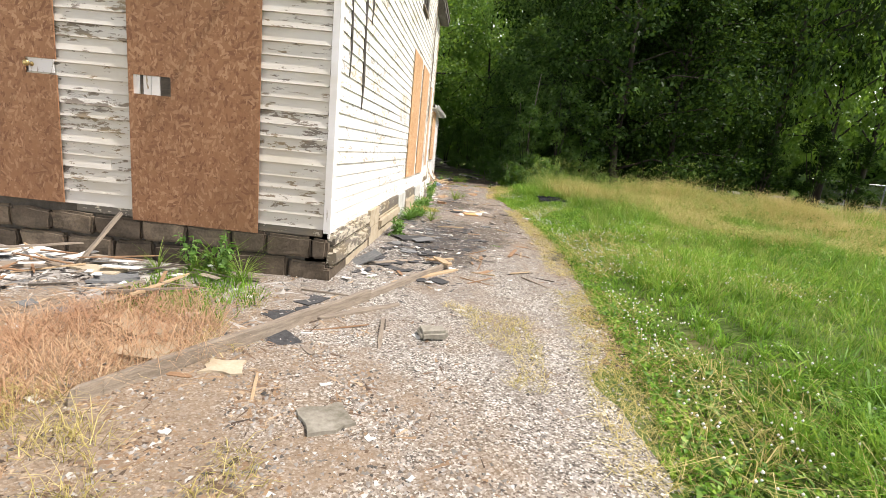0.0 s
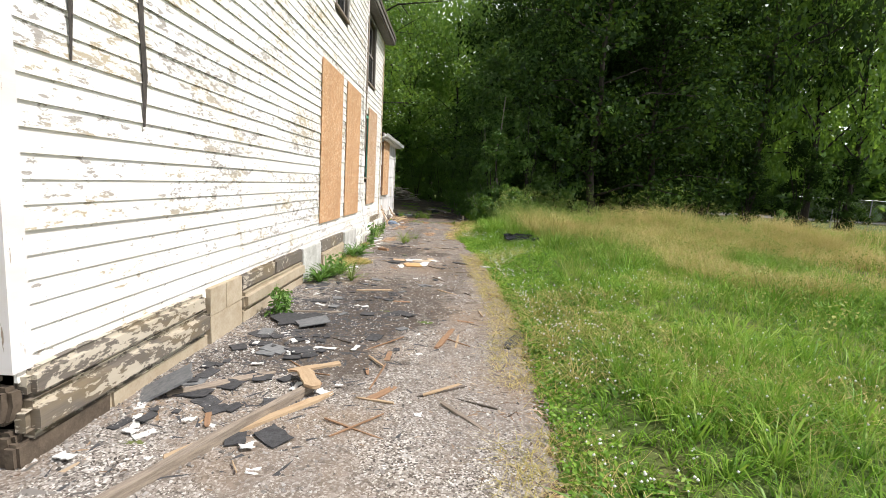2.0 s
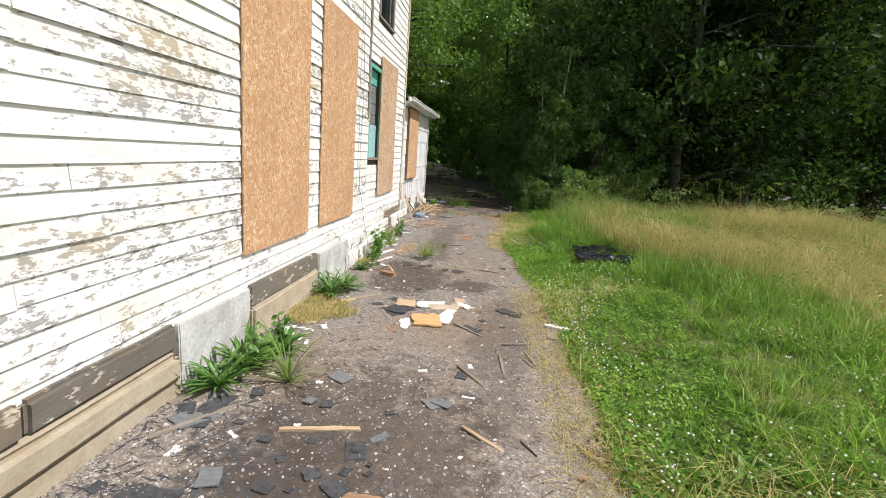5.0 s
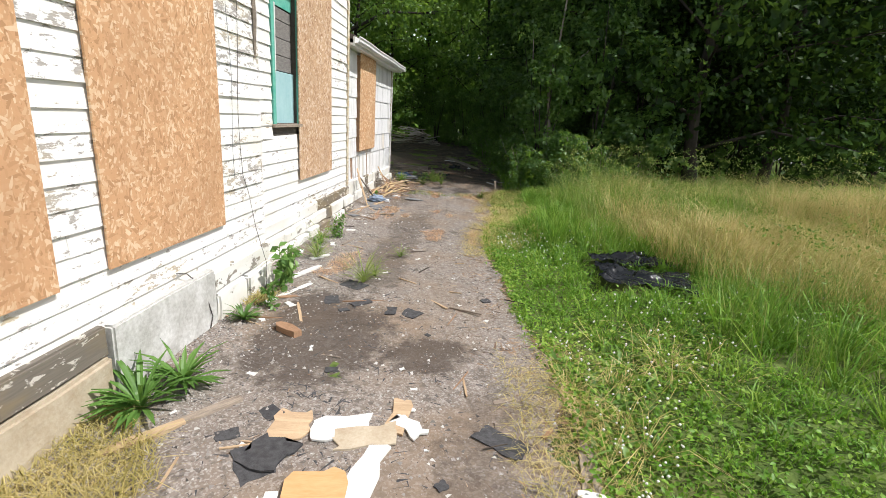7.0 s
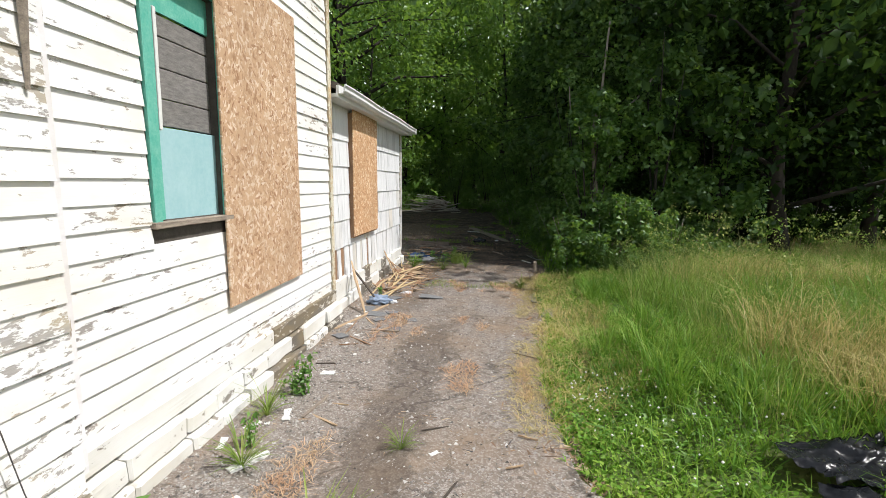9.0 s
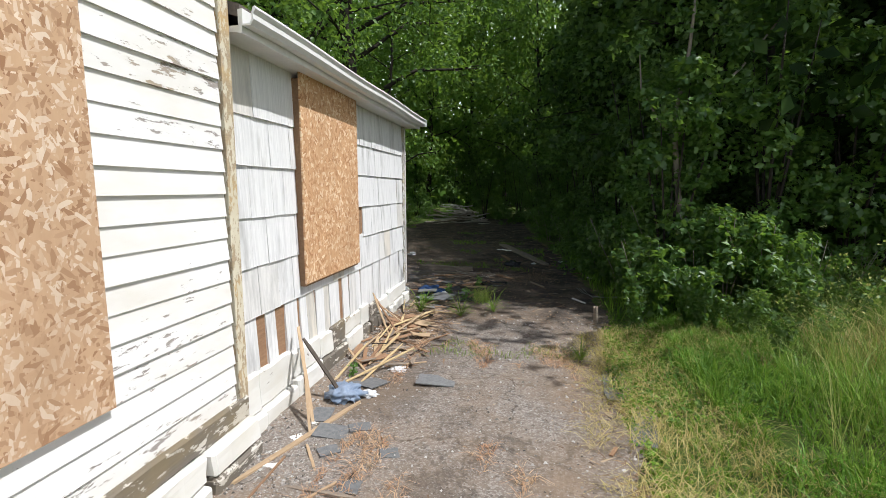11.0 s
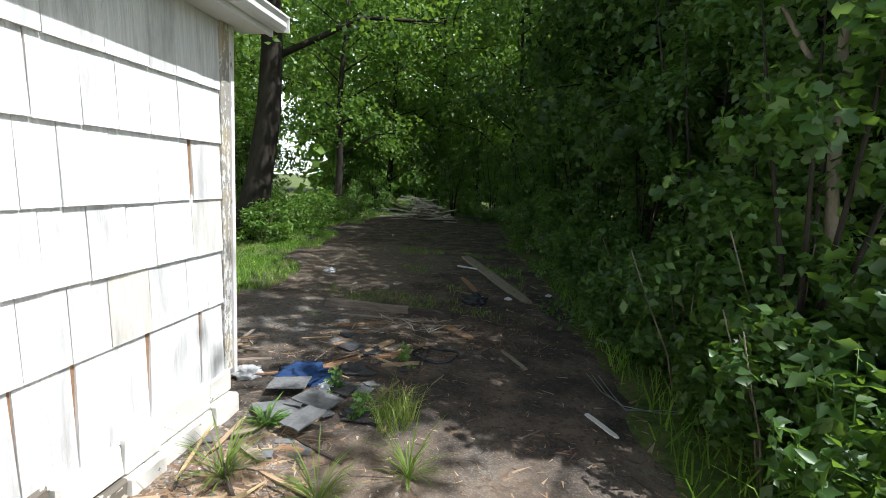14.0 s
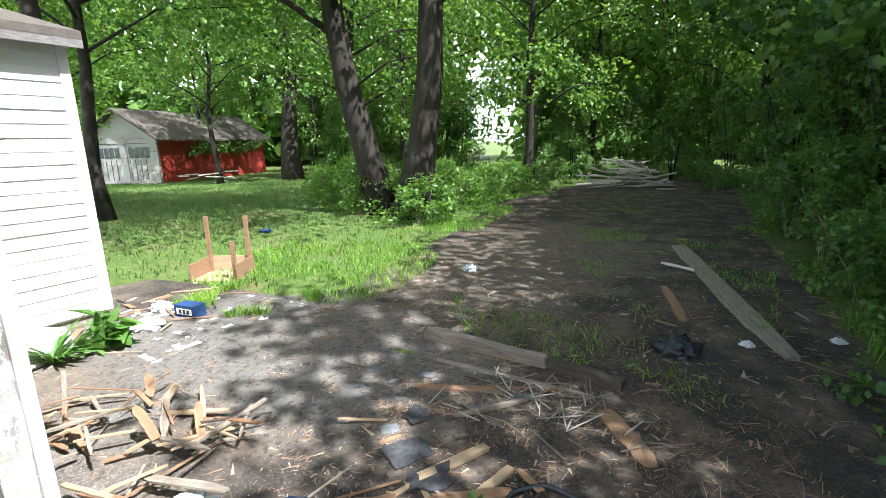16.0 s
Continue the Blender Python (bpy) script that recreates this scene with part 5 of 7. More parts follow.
tb = tagged(new("upturned_table"), "small upturned brown table with bare legs", "table")
part("tabletop", bevelled((-0.3, -0.25, 0), (0.3, 0.25, 0.02), 0.004), WOOD_TAN, tb)
part("apron", bevelled((-0.3, -0.25, 0.021), (-0.28, 0.25, 0.22), 0.004), WOOD_RED, tb)
part("apron", bevelled((0.28, -0.25, 0.021), (0.3, 0.25, 0.22), 0.004), WOOD_RED, tb)
part("apron", bevelled((-0.279, 0.23, 0.021), (0.279, 0.25, 0.22), 0.004), WOOD_TAN, tb)
for x, y, h in ((-0.26, 0.21, 0.75), (0.26, 0.21, 0.75), (0.26, -0.21, 0.5)):
    part("leg", bevelled((x - 0.022, y - 0.022, 0.021), (x + 0.022, y + 0.022, h), 0.005), WOOD_RED, tb)
lay(tb, -5.3, 23.2, 30)


# ---- pebbles and fine litter ----
def specks(name, n, sampler, size, material, label, flat, seed):
    r = np.random.default_rng(seed)
    base = np.array([(1, 0, 0), (-0.5, 0.8, 0), (-0.5, -0.8, 0), (0.1, 0.1, 0.8)], float)
    fac = np.array([(0, 1, 3), (1, 2, 3), (2, 0, 3)])
    V, F = [], []
    for k in range(n):
        x, y = sampler(r)
        a, s = r.uniform(0, 6.28), r.uniform(*size)
        b = base * s * np.array((r.uniform(0.6, 1.4), r.uniform(0.5, 1.2), flat * r.uniform(0.6, 1.3)))
        if flat < 0.5:
            b = b * np.array((2.6, 0.5, 1))
        c, q = math.cos(a), math.sin(a)
        b = np.stack((b[:, 0] * c - b[:, 1] * q, b[:, 0] * q + b[:, 1] * c, b[:, 2]), 1)
        V.append(b + np.array((x, y, dz(x, y) - 0.003)))
        F.append(fac + 4 * k)
    ob = new(name, raw_mesh(name, np.concatenate(V), np.concatenate(F), material))
    return tagged(ob, label, "debris", kind="stuff")


def on_drive(y0, y1, pull=0.0):
    def f(r):
        y = r.uniform(y0, y1)
        lo, hi = max(lerp(y, LEFT), -4.2) + 0.06, lerp(y, RIGHT)
        if pull and r.random() < pull:
            return min(hi, lo + abs(r.normal(0, 0.35))), y
        return r.uniform(lo, hi), y
    return f


specks("gravel", 15000, on_drive(0.4, 9), (0.005, 0.017), PEBBLE, "loose crushed stone on the drive", 0.9, 1)
specks("gravel", 17000, on_drive(4.4, 19.5, 0.45), (0.006, 0.02), PEBBLE, "loose crushed stone along the wall", 0.9, 2)
specks("wood_litter", 9000, on_drive(4.5, 19.5, 0.25), (0.006, 0.022), LITTER, "small bark and wood litter on the drive", 0.3, 3)
specks("wood_litter", 7000, on_drive(19, 29), (0.010, 0.034), LITTER, "bark, twigs and wood litter under the trees", 0.3, 4)


def near(x, y, rx, ry):
    return lambda r: (r.normal(x, rx), r.normal(y, ry))


specks("felt_crumbs", 3500, near(-0.55, 6.6, 0.42, 0.9), (0.010, 0.045), FELT, "black crumbs of roofing felt by the wall", 0.25, 5)
specks("felt_crumbs", 1500, near(-0.2, 10.9, 0.45, 0.9), (0.008, 0.03), FELT, "black crumbs of roofing felt on the drive", 0.25, 6)

specks("gravel", 16000, on_drive(5, 16), (0.003, 0.010), PEBBLE, "fine crushed stone on the drive", 0.9, 21)
specks("gravel", 9000, lambda r: (-1.16 + abs(r.normal(0, 0.26)), r.uniform(8.6, 16.5)), (0.005, 0.014), PEBBLE, "pale crushed stone along the foundation", 0.9, 22)
specks("felt_crumbs", 5000, on_drive(7, 17, 0.2), (0.004, 0.014), FELT, "dark crumbs on the drive", 0.3, 23)
specks("rubble", 3500, near(-3.6, 3.6, 1.1, 0.28), (0.012, 0.06), PEBBLE, "broken plaster and stone rubble before the front wall", 0.3, 7)
specks("wood_litter", 4500, near(-2.4, 2.6, 1.0, 0.9), (0.010, 0.04), LITTER, "dry chips and bark before the front wall", 0.25, 8)
specks("wood_litter", 3500, near(-1.1, 18.9, 0.22, 0.6), (0.010, 0.05), LITTER, "splintered wood heaped by the annex", 0.3, 9)
specks("wood_litter", 4500, near(-1.0, 21.9, 0.5, 0.5), (0.008, 0.03), LITTER, "splintered wood and twigs behind the annex", 0.25, 10)
specks("gravel", 6500, near(-2.2, 21.9, 0.9, 0.7), (0.003, 0.010), PEBBLE, "crushed stone on the bare patch", 0.8, 11)
lay(solo("slab", ragged(0.6, 0.4, 0.02, 0.03, 300, 0.02), TAN, "pale plaster slab in the rubble", "slab"), -4.25, 3.75, 10, 0.01)
lay(solo("slab", ragged(0.5, 0.35, 0.02, 0.03, 301, 0.02), CHIP_WHITE, "white plaster board piece in the rubble", "slab"), -3.9, 3.95, -20, 0.01)
lay(solo("slab", ragged(0.5, 0.2, 0.02, 0.03, 302, 0.02), WOOD_GREY, "grey board piece in the rubble", "slab"), -3.6, 3.6, 35, 0.01)
lay(solo("slab", ragged(0.4, 0.2, 0.02, 0.03, 303, 0.02), TAN, "flat pale stone in the rubble", "slab"), -3.0, 3.7, -8, 0.01)
lay(solo("slab", ragged(0.3, 0.22, 0.02, 0.03, 304, 0.02), SLATE, "grey slab in the rubble", "slab"), -2.75, 3.55, 24, 0.01)
lay(solo("slab", ragged(0.5, 0.22, 0.02, 0.03, 305, 0.02), TAN, "faded torn board in the dry grass", "slab"), -2.0, 2.75, -25, 0.01)
lay(solo("slab", ragged(0.24, 0.2, 0.02, 0.03, 306, 0.02), TAN, "faded flat scrap by the beam", "slab"), -1.7, 2.4, 5, 0.01)
lay(solo("slab", ragged(0.35, 0.15, 0.02, 0.03, 307, 0.02), WOOD_DARK, "dark rotten board in the rubble", "slab"), -2.3, 3.3, 60, 0.01)
specks("gravel", 5000, near(-0.95, 5.9, 0.2, 1.3), (0.006, 0.019), PEBBLE, "white crushed stone along the foundation", 0.8, 12)
specks("clods", 6000, near(-1.2, 1.7, 0.7, 0.6), (0.006, 0.022), LITTER, "dry clods and bark on the bare dirt", 0.5, 13)
specks("gravel", 5000, near(-0.4, 2.0, 0.8, 0.9), (0.006, 0.02), PEBBLE, "loose stones on the bare dirt", 0.8, 14)
specks("wood_litter", 6500, lambda r: (lambda y: (lerp(y, RIGHT) - 0.12 + r.normal(0, 0.16), y))(r.uniform(3, 19)), (0.008, 0.034), LITTER, "reddish bark and straw along the grass edge", 0.25, 15)
specks("wood_litter", 6000, on_drive(22, 35), (0.012, 0.05), LITTER, "leaf litter and twigs along the shaded drive", 0.2, 16)
scatter(chips, 14, -1.3, -0.8, 11.4, 16.2, 31, "paint chips by the wall", size=(0.3, 0.9))
specks("wood_litter", 9000, near(-1.4, 23.0, 1.3, 1.8), (0.005, 0.02), LITTER, "fine brown litter on the dirt", 0.3, 17)
scatter(sticks, 22, -1.3, -0.7, 11.4, 16.4, 32, "wood scraps by the wall", size=(0.4, 1.0))

# laths and torn shingles leaning on the annex
for i, (y0, x1, y1, z1, w, mt) in enumerate(((16.35, -1.50, 16.72, 0.62, 0.025, WOOD_TAN), (16.2, -1.50, 16.78, 0.48, 0.02, WOOD_TAN), (16.70, -1.50, 16.80, 0.50, 0.035, WOOD_DARK), (18.25, -1.50, 18.52, 0.50, 0.022, WOOD_TAN), (18.40, -1.49, 18.58, 0.42, 0.02, WOOD_RED), (18.70, -1.49, 18.62, 0.36, 0.03, WOOD_TAN), (18.95, -1.49, 18.72, 0.3, 0.025, WOOD_RED), (17.3, -1.49, 17.7, 0.12, 0.02, WOOD_TAN))):
    plank(-1.22 + 0.05 * (i % 3), y0, x1, y1, w, 0.012, mt, "split lath leaning on the annex foundation", z1=z1, seed=150 + i, name="lath")
for i, (x, y, a, w, d) in enumerate(((-1.15, 18.55, 30, 0.34, 0.22), (-1.02, 18.8, -15, 0.28, 0.16), (-1.25, 19.05, 70, 0.3, 0.12), (-0.9, 18.35, 10, 0.22, 0.1), (-1.2, 17.6, 60, 0.36, 0.09))):
    lay(solo("torn_shingle", ragged(w, d, 0.01, 0.02, 160 + i, 0.03), WOOD_TAN if i % 2 else WOOD_RED, "torn bare wooden shingle on the ground by the annex", "shingle", "torn shingles by the annex"), x, y, a, 0.02 + 0.015 * (i % 2), 5)


for x, y, w, d, a in ((-0.91, 20.97, 0.30, 0.24, 8), (-0.93, 21.39, 0.20, 0.16, 40), (-0.66, 20.2, 0.22, 0.16, 15), (-0.93, 20.6, 0.26, 0.2, -20), (-0.92, 21.0, 0.22, 0.15, 60)):
    lay(solo("felt_sheet", ragged(w, d, 0.008, 0.02, int(900 + 50 * y), 0.03), FELT, "flat black roofing piece in the rubble", "felt"), x, y, a, 0.012)
for i, (x0, y0, x1, y1, w, mt) in enumerate(((-1.0, 21.3, -0.8, 21.75, 0.06, WOOD_TAN), (-0.85, 21.25, -0.55, 21.5, 0.07, WOOD_RED), (-0.75, 21.1, -0.42, 21.25, 0.05, WOOD_TAN), (-0.7, 21.3, -0.62, 21.65, 0.045, WOOD_TAN), (-1.32, 20.98, -1.05, 20.72, 0.05, WOOD_DARK), (-1.25, 20.9, -0.98, 21.2, 0.06, WOOD_RED), (0.28, 21.75, 0.5, 21.3, 0.03, WOOD_GREY), (1.3, 22.4, 1.5, 22.2, 0.06, BLEACHED), (-1.1, 21.9, -0.8, 22.3, 0.04, WOOD_GREY))):
    plank(x0, y0, x1, y1, w, 0.02, mt, "split board among the litter behind the annex", up=0.006, seed=600 + i, name="split_board")
rl = random.Random(81)
for i in range(16):
    x, y, a, n = rl.uniform(-1.42, -1.12), rl.uniform(17.0, 19.7), rl.gauss(1.5, 0.35), rl.uniform(0.25, 0.8)
    up = rl.uniform(0.0, 0.12) * math.exp(-((y - 18.9) / 0.7) ** 2)
    x1, y1 = max(-1.46, x + math.cos(a) * n), y + math.sin(a) * n
    plank(x, y, x1, y1, rl.uniform(0.014, 0.04), 0.009, rl.choice((WOOD_TAN, WOOD_TAN, STRAW, WOOD_RED)), "long split lath in the heap by the annex", up=up, z1=dz(x1, y1) + rl.uniform(0, 0.14) * (y < 19.5), seed=400 + i, name="lath")
for i in range(20):
    x, y, a, n = rl.uniform(-3.3, -2.0), rl.uniform(20.35, 21.1), rl.uniform(0, 3.14), rl.uniform(0.15, 0.55)
    plank(x, y, x + math.cos(a) * n, y + math.sin(a) * n * 0.6, rl.uniform(0.012, 0.055), 0.012, rl.choice((WOOD_TAN, WOOD_GREY, WOOD_RED)), "bright split board in the heap behind the annex", up=rl.uniform(0, 0.14), z1=dz(x, y) + rl.uniform(0, 0.1), seed=450 + i, name="split_board")
for i in range(70):
    x, y, a, n = rl.gauss(-0.75, 0.3), rl.gauss(22.25, 0.2), rl.uniform(0, 3.14), rl.uniform(0.12, 0.36)
    plank(x, y, x + math.cos(a) * n, y + math.sin(a) * n, rl.uniform(0.005, 0.010), 0.006, rl.choice((BLEACHED, WOOD_GREY, WOOD_GREY)), "dry twig in the heap on the dirt", up=rl.uniform(0.0, 0.04), seed=500 + i, name="twig")


def hose(x, y, r, thick, material, label, turns=1.0, name="hose"):
    bm = bmesh.new()
    n = 40
    pts = [Vector((math.cos(k / n * 6.283 * turns) * r * (1 + 0.1 * math.sin(k * 0.7)), math.sin(k / n * 6.283 * turns) * r * 0.85, thick + 0.012 * (1 + math.sin(k * 0.5)))) for k in range(n + 1)]
    tube(bm, pts, [thick] * len(pts), 7)
    return lay(solo(name, bm, material, label, "hose", flat=False), x, y)


hose(-0.33, 21.45, 0.20, 0.012, TARP, "black hose lying in a ring on the soil", 0.92)
for i in range(3):
    q = [(1.02 + 0.05 * i, 21.35), (1.08 + 0.04 * i, 21.0), (1.2, 20.78 - 0.03 * i), (1.5, 20.74 + 0.02 * i), (1.75 + 0.1 * i, 20.8 - 0.05 * i)]
    cable([(x, y, dz(x, y) + 0.012 + 0.01 * math.sin(3 * x + i)) for x, y in q], 0.004, "grey dirty electric cable on the soil", STEEL)


# ---- grass ----
def blades(name, pts, height, width, lean, material, label, seed, seg=2, droop=0.5):
    """Many tapering, bending blades in one mesh."""
    r = np.random.default_rng(seed)
    n = len(pts)
    h = height * r.uniform(0.45, 1.25, n) if np.isscalar(height) else height * r.uniform(0.7, 1.25, n)
    a, b = r.uniform(0, 2 * np.pi, n), r.uniform(0, 2 * np.pi, n)
    side = np.stack((np.cos(a), np.sin(a), np.zeros(n)), 1)
    out = np.stack((np.cos(b), np.sin(b), np.zeros(n)), 1) * (lean * r.uniform(0.2, 1.4, n))[:, None]
    up = np.array((0, 0, 1.0))
    w = width * r.uniform(0.6, 1.3, n)
    base = np.array(pts)
    mid = base + (up * 0.62 + out * 0.38) * h[:, None]
    tip = base + (up * (1 - droop * lean * 0.5) + out * (0.9 + droop * 0.4)) * h[:, None]
    V = np.stack((base - side * w[:, None] / 2, base + side * w[:, None] / 2, mid + side * w[:, None] * 0.38, mid - side * w[:, None] * 0.38, tip), 1).reshape(-1, 3)
    i = np.arange(n)[:, None] * 5
    F = np.concatenate((i + np.array((0, 1, 2)), i + np.array((0, 2, 3)), i + np.array((3, 2, 4))), 0)
    ob = new(name, raw_mesh(name, V, F, material))
    return tagged(ob, label, "grass", kind="stuff")


def field(n, inner, outer, y0, y1, seed, keep=lambda x, y, v: True, pw=1.6, tuss=0.0):
    r = np.random.default_rng(seed)
    pts = []
    while len(pts) < n:
        y = r.uniform(y0, y1)
        x = lerp(y, RIGHT) + inner + (outer - inner) * r.random() ** pw
        v = noise.noise(Vector((x * 0.7, y * 0.7, 1.5))) + 0.5 * noise.noise(Vector((x * 2.3, y * 2.3, 6.0)))
        if tuss:
            i, j = math.floor(x / 0.3), math.floor(y / 0.3)
            q = random.Random(i * 7919 + j * 104729 + seed)
            x, y = x + tuss * ((i + q.random()) * 0.3 - x), y + tuss * ((j + q.random()) * 0.3 - y)
        if keep(x, y, v) and y < 19.5 + 0.45 * max(0, x - 1) + 2.0:
            pts.append((x, y, gz(x, y) - 0.01))
    return pts


def tall(pts, base, lo=0.35, hi=1.35, rise=1.5, seed=0.0):
    """Grass height that changes in patches and is lower along the drive."""
    out = []
    for x, y, z in pts:
        v = noise.noise(Vector((x * 0.55, y * 0.55, 3.3 + seed))) * 0.9 + 0.55 * noise.noise(Vector((x * 1.9, y * 1.9, 7.7 + seed)))
        edge = 0.35 + 0.65 * smooth((x - lerp(y, RIGHT)) / rise)
        hump = (1.0 + 0.9 * math.exp(-((y - 15.6) / 2.2) ** 2)) * (1 - 0.55 * smooth((y - 16.8) / 1.5) * smooth((3.2 - x) / 1.0))
        out.append(base * edge * hump * min(hi, max(lo, 0.8 + 0.75 * v)))
    return np.array(out)


def off_tarp(x, y):
    return not (abs(x - 2.27) < 0.40 and (abs(y - 12.62) < 0.25 or abs(y - 13.2) < 0.18))


def low_strip(x, y):
    """The low clover beside the drive, up to the plastic sheets."""
    wide = lerp(y, [(6, 0.3), (9, 0.9), (12.5, 1.7), (14.0, 0.7), (15.5, 0.1), (18, 0.0)])
    return x - lerp(y, RIGHT) < wide + 0.35 * noise.noise(Vector((x * 1.4, y * 1.4, 12.0)))


for seed, n, inner, outer, y0, y1, base, w, lean, mt, lab, keep, pw in (
        (1, 70000, -0.05, 4.2, -0.6, 19.6, 0.14, 0.0085, 1.0, GRASS, "short green grass and clover beside the drive", lambda x, y, v: off_tarp(x, y), 1.5),
        (2, 32000, 0.5, 6.0, 0.5, 20.5, 0.27, 0.006, 0.95, GRASS, "tall green grass of the field", lambda x, y, v: v > -0.05 and off_tarp(x, y) and not low_strip(x, y), 1.4),
        (3, 26000, 0.9, 8.0, 0.5, 21.0, 0.50, 0.0036, 0.8, SEEDING, "pale grass in seed", lambda x, y, v: x > 2.0 + 0.6 * v and off_tarp(x, y) and not low_strip(x, y) and v < (0.35 if y > 10.5 - 0.9 * (x - 2) else -0.15), 1.3),
        (9, 44000, 1.2, 9.0, 5.5, 18.0, 0.46, 0.006, 0.9, GRASS_DRY, "straw-coloured patches of dry grass", lambda x, y, v: noise.noise(Vector((x * 0.5, y * 0.35, 21.0))) > 0.22 - 0.30 * smooth((x - 2.2) / 2.0) * smooth((y - 7) / 3) and not low_strip(x, y), 1.1),
        (10, 9000, 0.35, 5.5, 0.6, 12.5, 0.34, 0.011, 1.5, GRASS, "arching clumps of long green grass", lambda x, y, v: v < 0.12 and off_tarp(x, y) and not low_strip(x, y), 1.2),
        (4, 40000, 3.5, 24.0, -2.0, 27.0, 0.30, 0.015, 0.9, GRASS, "grass of the far field", lambda x, y, v: x > 9 or noise.noise(Vector((x * 0.5, y * 0.35, 21.0))) < 0.05, 1.2),
        (5, 26000, 4.5, 24.0, 0.5, 26.0, 0.46, 0.009, 0.75, GRASS_DRY, "dry grass of the far field", lambda x, y, v: noise.noise(Vector((x * 0.3, y * 0.3, 21.0))) > -0.05, 1.2),
        (6, 17000, -0.34, 0.22, 0.0, 18.8, 0.075, 0.0045, 2.4, GRASS_DRY, "dry straw along the drive edge", lambda x, y, v: v > -0.25, 1.0),
        (8, 8000, 0.05, 4.0, 0.6, 11.5, 0.20, 0.005, 2.4, GRASS_DRY, "matted straw lying over in the grass", lambda x, y, v: v > 0.16, 1.0),
        (7, 5000, 0.0, 3.5, 0.5, 18.0, 0.10, 0.032, 1.5, LEAF_WEED, "broad-leaved plantain among the grass", lambda x, y, v: v > 0.0 and off_tarp(x, y), 1.3)):
    pts = field(n, inner, outer, y0, y1, seed, keep, pw, 0.75 if seed == 10 else 0.5 if seed in (2, 3, 8) else 0.25 if seed == 1 else 0.0)
    blades("dry_grass" if mt == GRASS_DRY else "plantain" if mt == LEAF_WEED else "grass", pts, tall(pts, base, lo=0.6 if seed == 1 else 0.35, rise=0.9 if seed < 4 else 1.5) if seed not in (6, 7, 8) else base, w, lean, mt, lab, seed)


def region(n, x0, x1, y0, y1, seed, keep=lambda x, y, v: True):
    r = np.random.default_rng(seed)
    pts = []
    while len(pts) < n:
        x, y = r.uniform(x0, x1), r.uniform(y0, y1)
        v = noise.noise(Vector((x * 0.9, y * 0.9, 9.5))) + 0.4 * noise.noise(Vector((x * 3, y * 3, 2)))
        if keep(x, y, v):
            pts.append((x, y, dz(x, y) - 0.008))
    return pts


blades("pink_straw", region(4200, -4.2, -1.35, 1.2, 3.2, 11, lambda x, y, v: v + 0.2 > abs(x + 2.3) * 0.4 + abs(y - 2.4) * 0.4), 0.19, 0.004, 1.7, STRAW_PINK, "flattened pinkish dry grass before the house", 11)
blades("grass", [(-0.42 + 0.13 * math.cos(k * 2.4) * (k / 260) ** 0.5, 20.2 + 0.22 * math.sin(k * 2.4) * (k / 260) ** 0.5, dz(-0.42, 20.2) - 0.005) for k in range(260)], 0.26, 0.005, 0.8, SEEDING, "tall thin grass tuft in the rubble", 25)
blades("grass", region(900, -3.0, -1.5, 2.9, 4.0, 12, lambda x, y, v: v > 0.2), 0.13, 0.008, 0.8, GRASS, "thin green tufts before the house", 12)
blades("dry_grass", region(7000, 0.75, 2.6, 14.0, 18.9, 26, lambda x, y, v: x > lerp(y, RIGHT) - 0.1 and v > 0.75 * (x - lerp(y, RIGHT)) - 0.5), 0.15, 0.005, 1.8, GRASS_DRY, "straw-coloured verge beside the drive", 26)
blades("dry_grass", region(1500, -1.6, 0.6, 0.7, 4.0, 13, lambda x, y, v: v > 0.25), 0.07, 0.004, 1.8, GRASS_DRY, "dry tufts in the gravel", 13)
blades("grass", region(1700, -2.9, -1.2, 0.8, 1.9, 14, lambda x, y, v: v > 0.1), 0.13, 0.004, 1.4, GRASS_DRY, "dry grass tufts by the drive", 14)
blades("dry_grass", region(2200, -1.15, -0.6, 9.2, 12.0, 15, lambda x, y, v: v > 0.3), 0.09, 0.005, 1.6, GRASS_DRY, "straw along the foundation", 15)
blades("dry_grass", region(3600, -0.9, 0.7, 12.6, 20.8, 16, lambda x, y, v: v > 0.1 and noise.noise(Vector((x * 5, y * 1.2, 4))) > 0.12), 0.05, 0.006, 2.4, STRAW_PINK, "reddish straw litter on the drive", 16)
blades("grass", region(420, -1.2, 0.8, 17.8, 21.5, 17, lambda x, y, v: v > 0.36), 0.09, 0.005, 1.1, SEEDING, "thin grass tufts in the dirt", 17)
blades("dry_grass", region(1500, -1.8, 0.7, 21.6, 25.5, 18, lambda x, y, v: v > 0.2), 0.07, 0.004, 3.0, LITTER, "dry twigs and straw on the dirt", 18)
blades("grass", region(44000, -26, -3.2, 22.0, 36, 19, lambda x, y, v: x < lerp(y, LEFT) + 0.25 * v + 0.1 and (x < -6.0 or y > 22.75)), 0.10, 0.013, 1.0, LAWN, "lush lawn behind the house", 19)
blades("grass", region(1500, -2.4, 0.6, 22.8, 31, 22, lambda x, y, v: v > 0.27), 0.10, 0.009, 1.0, GRASS, "thin grass tufts along the shaded drive", 22)
scatter(chips[:1] + chips[2:3], 9, -1.05, -0.72, 9.1, 9.65, 51, "larger paint flakes by the wall", size=(0.45, 0.85))
blades("grass", region(900, -4.7, -3.5, 22.2, 23.2, 24, lambda x, y, v: v > 0.1), 0.13, 0.010, 0.9, GRASS, "bright grass patch on the dirt", 24)
